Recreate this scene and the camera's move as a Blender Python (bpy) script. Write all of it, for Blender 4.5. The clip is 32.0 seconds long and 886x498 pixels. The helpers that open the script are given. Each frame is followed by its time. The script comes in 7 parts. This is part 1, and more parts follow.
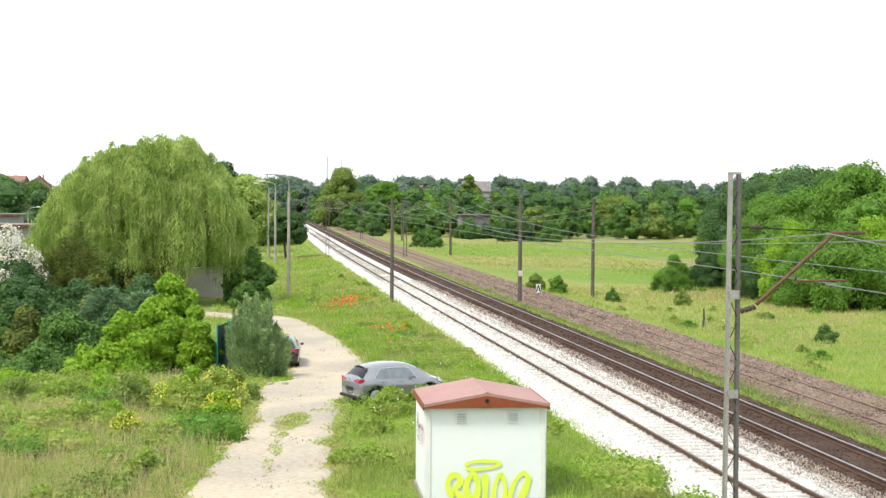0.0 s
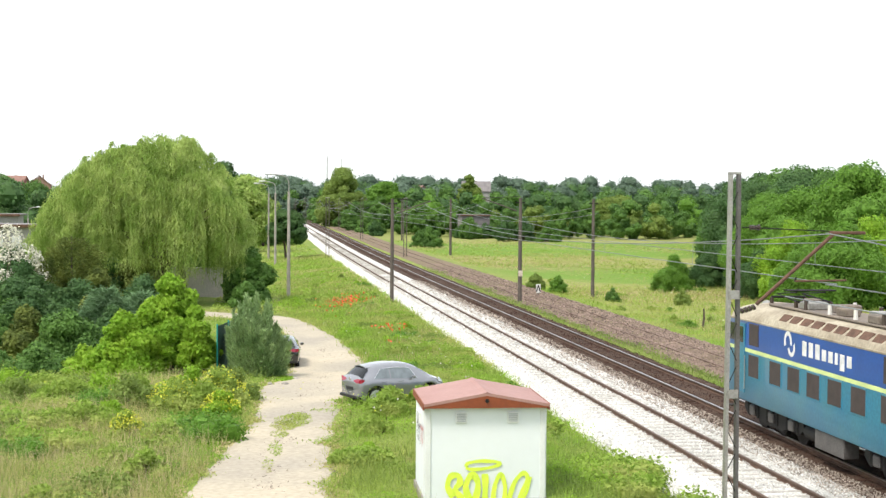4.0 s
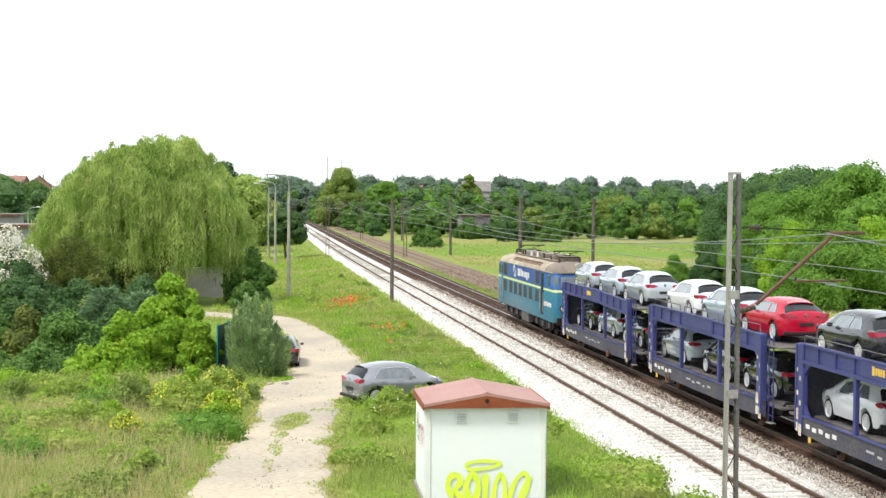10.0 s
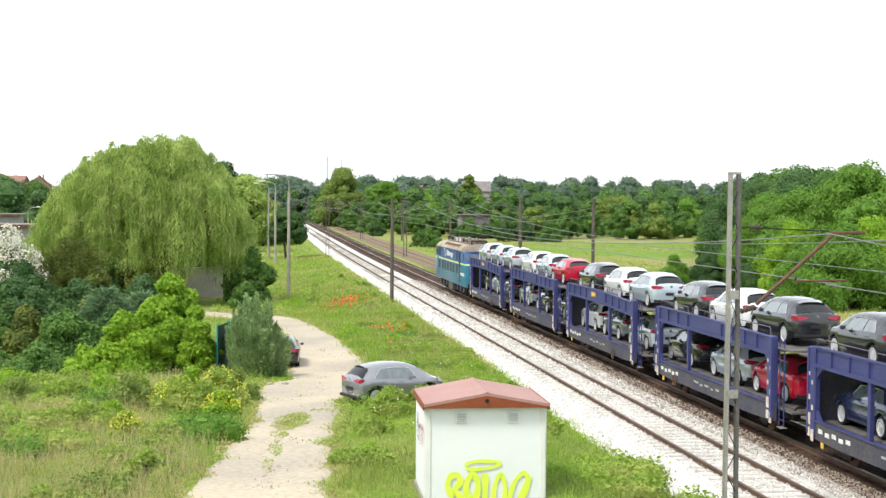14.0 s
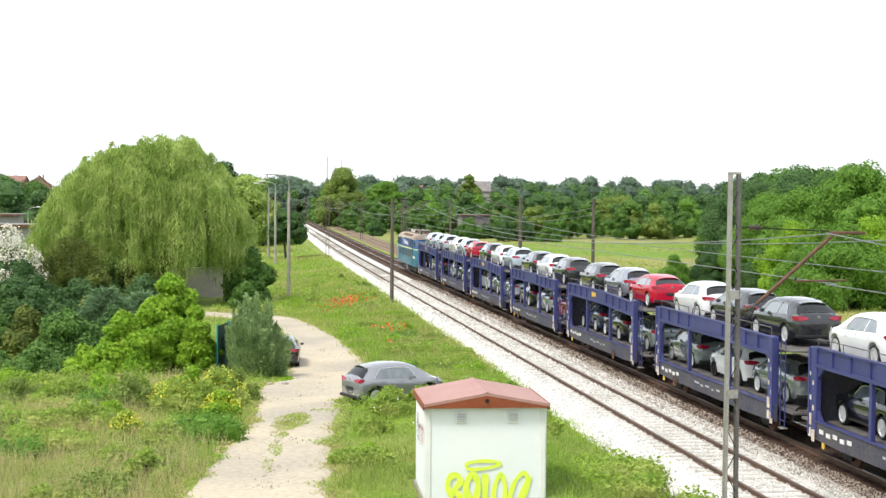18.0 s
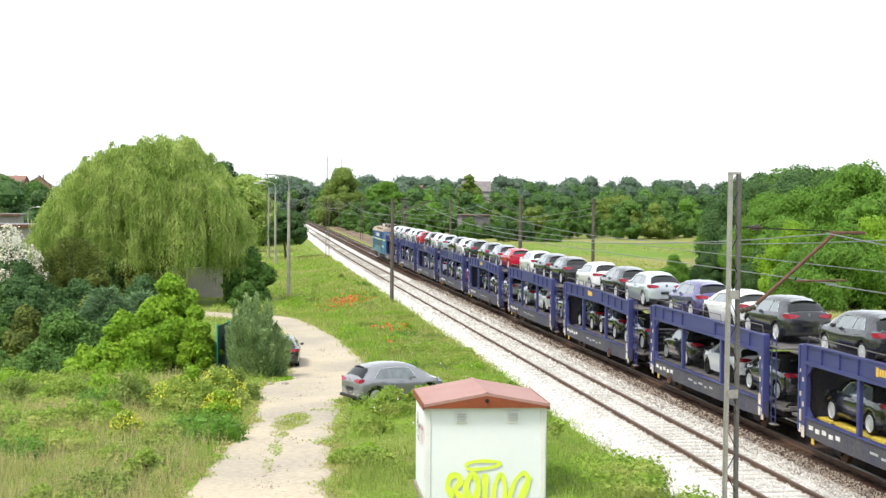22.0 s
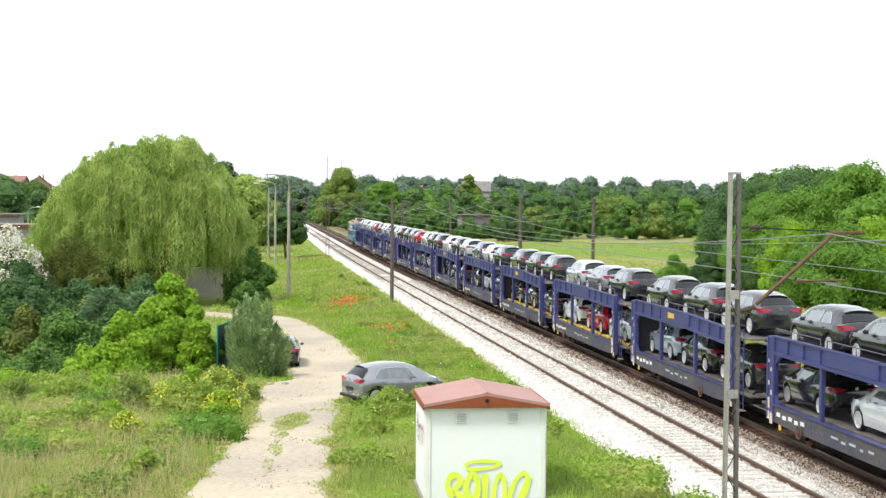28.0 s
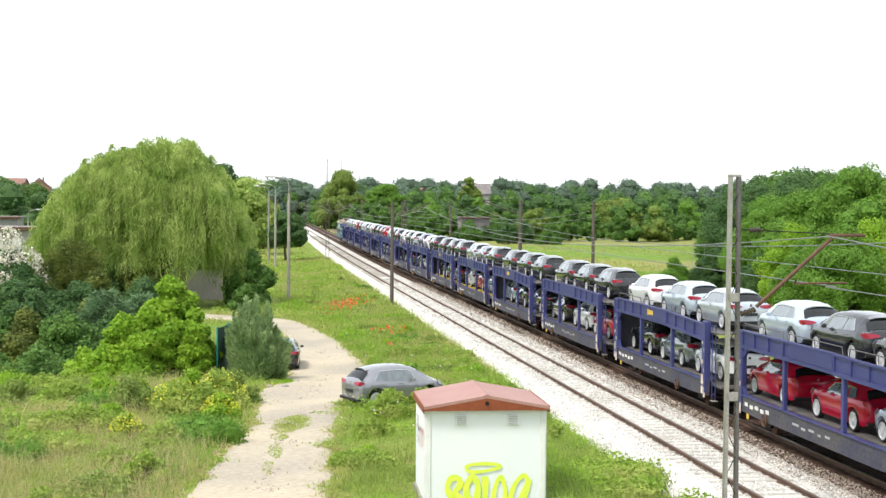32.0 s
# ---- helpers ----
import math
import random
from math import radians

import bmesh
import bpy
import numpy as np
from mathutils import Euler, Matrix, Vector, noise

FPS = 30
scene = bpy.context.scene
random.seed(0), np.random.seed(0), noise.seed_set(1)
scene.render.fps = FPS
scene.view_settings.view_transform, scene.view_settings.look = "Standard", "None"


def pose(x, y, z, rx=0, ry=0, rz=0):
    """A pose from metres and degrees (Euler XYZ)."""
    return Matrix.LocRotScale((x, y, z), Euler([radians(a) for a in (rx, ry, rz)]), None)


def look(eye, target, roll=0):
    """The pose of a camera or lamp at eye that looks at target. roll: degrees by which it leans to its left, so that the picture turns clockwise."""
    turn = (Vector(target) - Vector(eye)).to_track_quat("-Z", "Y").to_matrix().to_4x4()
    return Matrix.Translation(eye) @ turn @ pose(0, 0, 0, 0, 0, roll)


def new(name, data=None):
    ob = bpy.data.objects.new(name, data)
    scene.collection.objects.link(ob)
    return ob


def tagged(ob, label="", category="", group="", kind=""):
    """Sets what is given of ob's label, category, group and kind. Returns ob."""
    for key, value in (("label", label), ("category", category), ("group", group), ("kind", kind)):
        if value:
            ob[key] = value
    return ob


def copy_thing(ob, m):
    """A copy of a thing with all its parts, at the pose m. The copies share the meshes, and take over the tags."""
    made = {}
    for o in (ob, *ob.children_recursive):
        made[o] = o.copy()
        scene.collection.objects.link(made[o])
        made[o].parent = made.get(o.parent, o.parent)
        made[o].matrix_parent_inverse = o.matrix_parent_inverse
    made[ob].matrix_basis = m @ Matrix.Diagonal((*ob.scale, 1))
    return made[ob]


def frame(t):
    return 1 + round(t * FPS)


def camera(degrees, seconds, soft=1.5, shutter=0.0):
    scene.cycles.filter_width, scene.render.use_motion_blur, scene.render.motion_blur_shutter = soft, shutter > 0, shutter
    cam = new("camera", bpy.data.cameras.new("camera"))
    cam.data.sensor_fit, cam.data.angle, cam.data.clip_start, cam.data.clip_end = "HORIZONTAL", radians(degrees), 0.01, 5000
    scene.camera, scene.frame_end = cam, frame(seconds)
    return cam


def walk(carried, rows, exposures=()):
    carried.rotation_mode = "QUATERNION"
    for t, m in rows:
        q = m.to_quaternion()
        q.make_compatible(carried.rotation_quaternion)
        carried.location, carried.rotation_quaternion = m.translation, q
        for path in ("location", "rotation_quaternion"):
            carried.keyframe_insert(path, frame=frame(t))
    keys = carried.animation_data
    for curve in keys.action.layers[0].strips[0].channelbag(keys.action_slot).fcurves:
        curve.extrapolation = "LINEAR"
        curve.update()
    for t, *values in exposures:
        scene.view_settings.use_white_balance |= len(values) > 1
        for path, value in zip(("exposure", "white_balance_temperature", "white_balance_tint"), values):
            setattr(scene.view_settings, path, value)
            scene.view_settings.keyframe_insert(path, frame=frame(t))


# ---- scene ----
SECONDS = 32.0
cam = camera(34.396, SECONDS, soft=1.42)
EYE = (0.0, 0.0, 7.772)
PITCH, YAW, ROLL = 1.964, 7.927, 0.433


def aim(dp=0.0):
    """The camera's pose, tilted up by dp degrees."""
    p, a = radians(PITCH - dp), radians(YAW)
    d = Vector((math.sin(a) * math.cos(p), math.cos(a) * math.cos(p), -math.sin(p)))
    return look(EYE, Vector(EYE) + d * 50, ROLL)


walk(cam, [(0, aim()), (10, aim()), (20, aim()), (29.9, aim()), (30.4, aim(0.065)), (31.4, aim(0.068)), (32, aim(0.1))])

# ---------------------------------------------------------------- light
SUN_EL, SUN_AZ = radians(56), radians(235)
world = bpy.data.worlds.new("sky")
scene.world = world
world.use_nodes = True
wn = world.node_tree
for n in list(wn.nodes):
    wn.nodes.remove(n)
w_out, w_bg, w_sky = wn.nodes.new("ShaderNodeOutputWorld"), wn.nodes.new("ShaderNodeBackground"), wn.nodes.new("ShaderNodeTexSky")
w_sky.sky_type, w_sky.sun_disc = "NISHITA", False
w_sky.sun_elevation, w_sky.sun_rotation = SUN_EL, SUN_AZ
w_sky.air_density, w_sky.dust_density, w_sky.ozone_density = 1.0, 1.0, 1.0
# bright cloud veil over the sky: the same white all round
w_gain, w_veil = wn.nodes.new("ShaderNodeVectorMath"), wn.nodes.new("ShaderNodeMix")
w_gain.operation, w_gain.inputs[3].default_value = "SCALE", 0.08
w_veil.data_type, w_veil.inputs["Factor"].default_value = "RGBA", 0.75
w_veil.inputs["B"].default_value = (0.835, 0.87, 0.905, 1)
wn.links.new(w_sky.outputs[0], w_gain.inputs[0])
wn.links.new(w_gain.outputs[0], w_veil.inputs["A"])
wn.links.new(w_veil.outputs["Result"], w_bg.inputs[0])
wn.links.new(w_bg.outputs[0], w_out.inputs[0])
w_bg.inputs["Strength"].default_value = 1.08
sun = new("sun", bpy.data.lights.new("sun", "SUN"))
sun.data.energy, sun.data.angle, sun.data.color = 2.3, radians(14), (1.0, 0.94, 0.83)
sun_dir = Vector((math.sin(SUN_AZ) * math.cos(SUN_EL), math.cos(SUN_AZ) * math.cos(SUN_EL), math.sin(SUN_EL)))
sun.matrix_world = look(sun_dir * 100, (0, 0, 0))
scene.view_settings.exposure = 0.75
# ---------------------------------------------------------------- materials
def mat(name, col, rough=0.7, metal=0.0, var=0.25, scale=3.0, fine=40.0, bump=0.0, col2=None, coat=0.0, translucent=0.0, island=0.0, obj_var=0.0, spec=0.5):
    """Node material: two colours mixed by a coarse noise, darkened by a fine one; optional bump, random hue per island or object."""
    m = bpy.data.materials.new(name)
    m.use_nodes = True
    nt = m.node_tree
    for n in list(nt.nodes):
        nt.nodes.remove(n)
    N, Lk = nt.nodes.new, nt.links.new
    out, bs = N("ShaderNodeOutputMaterial"), N("ShaderNodeBsdfPrincipled")
    tc = N("ShaderNodeTexCoord")
    c2 = col2 or tuple(max(0.0, c * (1 - var)) for c in col)
    n1, n2, mx, hs = N("ShaderNodeTexNoise"), N("ShaderNodeTexNoise"), N("ShaderNodeMix"), N("ShaderNodeHueSaturation")
    mx.data_type = "RGBA"
    n1.inputs["Scale"].default_value, n1.inputs["Detail"].default_value = scale, 4
    n2.inputs["Scale"].default_value, n2.inputs["Detail"].default_value = fine, 3
    Lk(tc.outputs["Object"], n1.inputs["Vector"])
    Lk(tc.outputs["Object"], n2.inputs["Vector"])
    ramp = N("ShaderNodeMapRange")
    ramp.inputs[1].default_value, ramp.inputs[2].default_value = 0.35, 0.65
    Lk(n1.outputs[0], ramp.inputs[0])
    Lk(ramp.outputs[0], mx.inputs["Factor"])
    mx.inputs["A"].default_value, mx.inputs["B"].default_value = (*col, 1), (*c2, 1)
    vr = N("ShaderNodeMapRange")
    vr.inputs[1].default_value, vr.inputs[2].default_value = 0.3, 0.7
    vr.inputs[3].default_value, vr.inputs[4].default_value = 1 - var * 0.6, 1 + var * 0.6
    Lk(n2.outputs[0], vr.inputs[0])
    Lk(mx.outputs["Result"], hs.inputs["Color"])
    val = vr.outputs[0]
    for on, src in ((island, "geo"), (obj_var, "obj")):
        if on:
            r = N("ShaderNodeNewGeometry") if src == "geo" else N("ShaderNodeObjectInfo")
            rr, mul = N("ShaderNodeMapRange"), N("ShaderNodeMath")
            rr.inputs[3].default_value, rr.inputs[4].default_value = 1 - on, 1 + on
            Lk(r.outputs["Random Per Island" if src == "geo" else "Random"], rr.inputs[0])
            mul.operation = "MULTIPLY"
            Lk(val, mul.inputs[0])
            Lk(rr.outputs[0], mul.inputs[1])
            val = mul.outputs[0]
    Lk(val, hs.inputs["Value"])
    Lk(hs.outputs[0], bs.inputs["Base Color"])
    bs.inputs["Roughness"].default_value, bs.inputs["Metallic"].default_value = rough, metal
    bs.inputs["Coat Weight"].default_value = coat
    bs.inputs["Specular IOR Level"].default_value = spec
    if bump:
        b = N("ShaderNodeBump")
        b.inputs["Strength"].default_value, b.inputs["Distance"].default_value = min(1.0, bump * 10), bump
        Lk(n2.outputs[0], b.inputs["Height"])
        Lk(b.outputs[0], bs.inputs["Normal"])
    last = bs.outputs[0]
    if translucent:
        tr, ms = N("ShaderNodeBsdfTranslucent"), N("ShaderNodeMixShader")
        Lk(hs.outputs[0], tr.inputs[0])
        ms.inputs[0].default_value = translucent
        Lk(last, ms.inputs[1])
        Lk(tr.outputs[0], ms.inputs[2])
        last = ms.outputs[0]
    Lk(last, out.inputs[0])
    return m


def glass_mat(name, tint, rough=0.05):
    m = mat(name, tint, rough=rough, var=0.15, scale=2, fine=8, spec=0.32)
    return m


def ground_mat():
    """Meadow ground: green and straw in patches, with mown strips far off."""
    m = mat("meadow ground", (0.15, 0.235, 0.04), rough=0.95, var=0.4, scale=0.14, fine=5.0, bump=0.06, col2=(0.25, 0.26, 0.085), spec=0.1)
    nt = m.node_tree
    N, Lk = nt.nodes.new, nt.links.new
    hs = [n for n in nt.nodes if n.bl_idname == "ShaderNodeHueSaturation"][0]
    src = hs.inputs["Color"].links[0].from_socket
    tc = [n for n in nt.nodes if n.bl_idname == "ShaderNodeTexCoord"][0]
    sep, nz, add = N("ShaderNodeSeparateXYZ"), N("ShaderNodeTexNoise"), N("ShaderNodeMath")
    nz.inputs["Scale"].default_value, nz.inputs["Detail"].default_value, nz.inputs["Roughness"].default_value = 0.05, 7, 0.7
    Lk(tc.outputs["Object"], sep.inputs[0])
    Lk(tc.outputs["Object"], nz.inputs["Vector"])
    mul = N("ShaderNodeMath")
    mul.operation = "MULTIPLY_ADD"
    Lk(nz.outputs[0], mul.inputs[0])
    mul.inputs[1].default_value = 90.0
    Lk(sep.outputs["Y"], mul.inputs[2])
    rp = N("ShaderNodeValToRGB")
    mr = N("ShaderNodeMapRange")
    mr.inputs[1].default_value, mr.inputs[2].default_value = 130, 450
    Lk(mul.outputs[0], mr.inputs[0])
    Lk(mr.outputs[0], rp.inputs[0])
    e = rp.color_ramp.elements
    green, straw, pale = (0.145, 0.235, 0.04, 1), (0.245, 0.25, 0.085, 1), (0.185, 0.23, 0.06, 1)
    e[0].position, e[0].color = 0.03, pale
    e[1].position, e[1].color = 0.95, pale
    for pos, c in ((0.08, straw), (0.17, straw), (0.20, green), (0.27, green), (0.30, pale), (0.33, straw), (0.40, straw), (0.43, green), (0.62, green), (0.66, straw)):
        x = e.new(pos)
        x.color = c
    mxx = N("ShaderNodeMix")
    mxx.data_type = "RGBA"
    side = N("ShaderNodeMapRange")
    side.inputs[1].default_value, side.inputs[2].default_value = 27, 33
    Lk(sep.outputs["X"], side.inputs[0])
    Lk(side.outputs[0], mxx.inputs["Factor"])
    Lk(src, mxx.inputs["A"])
    Lk(rp.outputs[0], mxx.inputs["B"])
    Lk(mxx.outputs["Result"], hs.inputs["Color"])
    return m


M = dict(
    ground=ground_mat(),
    ballast_new=mat("pale new ballast", (0.63, 0.62, 0.59), 0.9, var=0.4, scale=0.5, fine=14, bump=0.05, col2=(0.52, 0.505, 0.475), spec=0.15),
    ballast_old=mat("rust-brown old ballast", (0.052, 0.033, 0.024), 0.95, var=0.5, scale=0.7, fine=14, bump=0.05, col2=(0.085, 0.055, 0.040), spec=0.15),
    ballast_dead=mat("weathered brown ballast", (0.23, 0.163, 0.13), 0.95, var=0.5, scale=0.35, fine=11, bump=0.06, col2=(0.16, 0.135, 0.075), spec=0.15),
    stone_new=mat("pale stones", (0.62, 0.61, 0.58), 0.9, var=0.3, island=0.35, spec=0.15),
    stone_old=mat("brown stones", (0.235, 0.175, 0.145), 0.9, var=0.3, island=0.6, spec=0.15),
    stone_mix=mat("grey-beige stones", (0.34, 0.29, 0.245), 0.9, var=0.3, island=0.5, spec=0.15),
    stone_dark=mat("dark oily stones", (0.055, 0.028, 0.020), 0.95, var=0.3, island=0.5, spec=0.15),
    stone_road=mat("pale gravel", (0.42, 0.36, 0.30), 0.9, var=0.3, island=0.4, spec=0.15),
    road=mat("dusty gravel track", (0.50, 0.435, 0.33), 0.95, var=0.2, scale=0.16, fine=6, bump=0.008, col2=(0.35, 0.315, 0.26), spec=0.15),
    concrete=mat("weathered concrete", (0.36, 0.33, 0.29), 0.85, var=0.3, scale=1.2, fine=25, bump=0.006, obj_var=0.15),
    pole_dark=mat("dark stained concrete", (0.125, 0.104, 0.087), 0.85, var=0.35, scale=1.0, fine=20, bump=0.006),
    sleeper=mat("pale concrete sleepers", (0.50, 0.47, 0.42), 0.85, var=0.25, obj_var=0.15),
    sleeper_old=mat("old brown sleepers", (0.075, 0.042, 0.03), 0.9, var=0.4, obj_var=0.2, spec=0.15),
    rail_rust=mat("rusty rail", (0.13, 0.075, 0.05), 0.7, 0.3, var=0.3, scale=2, fine=30),
    rail_top=mat("polished rail head", (0.55, 0.53, 0.52), 0.28, 1.0, var=0.15, scale=2, fine=20),
    rail_top_old=mat("flaking brown rail head", (0.23, 0.155, 0.12), 0.75, 0.2, var=0.3, scale=2, fine=20),
    rail_top_dull=mat("dull rail head", (0.20, 0.13, 0.10), 0.5, 0.6, var=0.25, scale=2, fine=20),
    steel_grey=mat("galvanised grey steel", (0.42, 0.405, 0.375), 0.5, 0.6, var=0.25, scale=1.5, fine=18),
    steel_dark=mat("dark grimy steel", (0.020, 0.018, 0.017), 0.65, 0.4, var=0.4, scale=2.5, fine=20),
    steel_rust=mat("rusty brown steel", (0.16, 0.085, 0.055), 0.75, 0.3, var=0.4, scale=3, fine=25),
    wire=mat("copper-grey wire", (0.32, 0.34, 0.34), 0.45, 0.8, var=0.2),
    insulator=mat("glazed white insulator", (0.75, 0.72, 0.68), 0.25, var=0.1),
    insulator_b=mat("glazed brown insulator", (0.06, 0.042, 0.034), 0.25, var=0.1),
    wagon=mat("faded violet-blue wagon paint", (0.033, 0.039, 0.145), 0.42, var=0.25, scale=0.8, fine=14, spec=0.5, col2=(0.043, 0.049, 0.165), obj_var=0.08),
    wagon_grime=mat("grimy blue-grey frame paint", (0.045, 0.046, 0.078), 0.65, var=0.45, scale=1.1, fine=9, col2=(0.075, 0.07, 0.075)),
    deck=mat("worn dark deck plate", (0.15, 0.14, 0.135), 0.7, 0.2, var=0.4, scale=1.5, fine=15),
    deck_y=mat("yellow painted deck rails", (0.62, 0.47, 0.05), 0.6, var=0.3, scale=1.2, fine=12, col2=(0.42, 0.31, 0.06)),
    white_p=mat("white marking paint", (0.75, 0.74, 0.72), 0.6, var=0.2, scale=4, fine=30),
    gold_p=mat("golden yellow marking paint", (0.72, 0.46, 0.07), 0.55, var=0.2, scale=4, fine=30),
    loco_teal=mat("teal locomotive paint", (0.02, 0.155, 0.265), 0.45, var=0.22, scale=0.7, fine=10, col2=(0.035, 0.18, 0.25), coat=0.2),
    loco_blue=mat("dark blue locomotive paint", (0.016, 0.08, 0.34), 0.4, var=0.18, scale=0.7, fine=10, coat=0.2),
    loco_mid=mat("mid blue locomotive paint", (0.022, 0.11, 0.33), 0.42, var=0.2, scale=0.7, fine=10, coat=0.2),
    loco_stripe=mat("pale yellow stripe paint", (0.62, 0.72, 0.30), 0.5, var=0.15, scale=2, fine=20),
    loco_cream=mat("dirty cream roof paint", (0.42, 0.37, 0.28), 0.75, var=0.35, scale=0.9, fine=9, col2=(0.28, 0.235, 0.17)),
    loco_roof=mat("sooty grey-brown roof paint", (0.155, 0.13, 0.11), 0.8, var=0.35, scale=0.9, fine=9, col2=(0.21, 0.17, 0.135)),
    grille=mat("brown ventilation grille", (0.055, 0.038, 0.034), 0.7, var=0.3, scale=3, fine=30),
    glass=glass_mat("dark window glass", (0.02, 0.024, 0.028)),
    # pale base paints in sky light; the closed body lets none through
    glass_side=mat("side glass with painted-in sky light", (0.15, 0.18, 0.195), 0.06, var=0.3, scale=1.2, fine=4, spec=1.0, coat=1.0),
    chrome=mat("bright chrome trim", (0.75, 0.76, 0.78), 0.18, 0.9, var=0.05),
    plate=mat("scuffed cream marking plate", (0.66, 0.59, 0.51), 0.65, var=0.3, scale=3, fine=20, col2=(0.48, 0.38, 0.30)),
    steel_mid=mat("weathered mid grey steel", (0.15, 0.14, 0.135), 0.55, 0.4, var=0.3, scale=1.5, fine=18),
    glass_rear=mat("near-black privacy glass", (0.018, 0.02, 0.022), 0.05, var=0.15, scale=2, fine=8, spec=0.4),
    # lighter copy of the window glass, with a sky reflection put in its colour
    glass_light=glass_mat("glass with painted pale reflection", (0.16, 0.19, 0.21), 0.15),
    rubber=mat("black rubber", (0.02, 0.02, 0.02), 0.85, var=0.3, scale=6),
    alloy=mat("silver alloy rim", (0.72, 0.73, 0.75), 0.3, 0.3, var=0.15, scale=6),
    red_glass=mat("red lamp glass", (0.30, 0.008, 0.03), 0.2, var=0.15, scale=6, coat=0.4),
    clear_lamp=mat("clear headlamp", (0.7, 0.72, 0.75), 0.1, 0.2, var=0.1),
    black_trim=mat("black plastic trim", (0.016, 0.016, 0.017), 0.6, var=0.2),
    hut_wall=mat("off-white panel paint", (0.75, 0.78, 0.80), 0.6, var=0.02, scale=0.5, fine=4, col2=(0.72, 0.755, 0.78)),
    hut_trim=mat("warm white corner trim", (0.73, 0.74, 0.73), 0.6, var=0.08),
    hut_roof=mat("reddish brown roof sheet", (0.33, 0.175, 0.15), 0.6, var=0.12, scale=0.8, fine=8, col2=(0.37, 0.21, 0.185)),
    hut_fascia=mat("rust-red roof edge", (0.24, 0.055, 0.018), 0.55, var=0.15, scale=2, fine=12),
    vent=mat("grey vent louvre", (0.42, 0.43, 0.43), 0.6, var=0.15),
    graffiti=mat("lime yellow spray paint", (0.74, 0.92, 0.08), 0.6, var=0.15, scale=5, fine=20),
    graffiti_red=mat("faded pink spray paint", (0.70, 0.38, 0.38), 0.7, var=0.3, scale=5, fine=20),
    graffiti_dark=mat("dark grey spray paint", (0.16, 0.15, 0.17), 0.7, var=0.3, scale=5, fine=20),
    bark=mat("grey-brown bark", (0.12, 0.095, 0.07), 0.95, var=0.4, scale=4, fine=18, bump=0.02),
    lf_willow=mat("willow leaves", (0.47, 0.57, 0.18), 0.6, var=0.3, scale=0.6, fine=2, translucent=0.4, island=0.12, col2=(0.22, 0.34, 0.065), spec=0.15),
    lf_bright=mat("fresh green leaves", (0.33, 0.50, 0.055), 0.55, var=0.15, scale=0.8, fine=4, translucent=0.48, island=0.14, col2=(0.24, 0.42, 0.045), spec=0.15),
    lf_fresh=mat("light green leaves", (0.19, 0.35, 0.065), 0.58, var=0.2, scale=0.6, fine=3, translucent=0.4, island=0.16, col2=(0.12, 0.25, 0.03), spec=0.15),
    lf_green=mat("mid green leaves", (0.145, 0.27, 0.06), 0.6, var=0.2, scale=0.4, fine=2, translucent=0.35, island=0.16, col2=(0.09, 0.18, 0.045), spec=0.15),
    lf_dark=mat("dark green leaves", (0.07, 0.145, 0.05), 0.6, var=0.2, scale=0.35, fine=2, translucent=0.3, island=0.18, col2=(0.095, 0.175, 0.055), spec=0.15),
    lf_blue=mat("grey-green conifer needles", (0.38, 0.50, 0.23), 0.7, var=0.2, scale=1.1, fine=4, translucent=0.35, island=0.22, col2=(0.21, 0.32, 0.13), spec=0.15),
    lf_yew=mat("olive conifer needles", (0.20, 0.24, 0.055), 0.7, var=0.25, scale=1.0, fine=4, translucent=0.3, island=0.22, col2=(0.08, 0.115, 0.03), spec=0.15),
    # far leaves greyed and blued: the haze of distance sits in the colour
    lf_far=mat("haze-tinted distant wood leaves", (0.135, 0.195, 0.135), 0.7, var=0.25, scale=0.07, fine=0.6, translucent=0.25, island=0.15, col2=(0.10, 0.155, 0.105), spec=0.15),
    lf_pale=mat("olive leaves", (0.25, 0.33, 0.08), 0.6, var=0.2, scale=0.4, fine=2, translucent=0.35, island=0.16, col2=(0.17, 0.25, 0.055), spec=0.15),
    lf_spruce=mat("blue-green spruce needles", (0.20, 0.32, 0.16), 0.7, var=0.2, scale=0.9, fine=4, translucent=0.3, island=0.2, col2=(0.13, 0.22, 0.10), spec=0.15),
    blossom=mat("cream white blossom", (0.72, 0.70, 0.58), 0.7, var=0.2, translucent=0.2, island=0.2),
    grass=mat("tall meadow grass", (0.25, 0.41, 0.055), 0.7, var=0.2, scale=0.2, fine=1.2, translucent=0.4, island=0.12, col2=(0.40, 0.43, 0.13), spec=0.15),
    grass_straw=mat("dry seeding grass", (0.56, 0.46, 0.27), 0.8, var=0.2, scale=0.4, fine=3, translucent=0.35, island=0.12, col2=(0.42, 0.39, 0.16), spec=0.15),
    poppy=mat("scarlet poppy petals", (0.80, 0.10, 0.03), 0.6, var=0.15, translucent=0.2, island=0.2),
    rape=mat("yellow flowers", (0.66, 0.66, 0.05), 0.6, var=0.15, translucent=0.2, island=0.2),
    # brick, and the roof tiles below: reds greyed to carry distance haze
    brick=mat("haze-dulled red brick wall", (0.30, 0.18, 0.145), 0.85, var=0.25, scale=1, fine=9),
    plaster=mat("grey plaster wall", (0.30, 0.29, 0.28), 0.85, var=0.2, scale=0.8, fine=8),
    roof_tile=mat("haze-dulled red roof tiles", (0.27, 0.15, 0.12), 0.8, var=0.25, scale=0.8, fine=9),
    pink_plaster=mat("stained grey-pink plaster", (0.62, 0.55, 0.53), 0.85, var=0.25, scale=0.8, fine=8, col2=(0.50, 0.45, 0.44)),
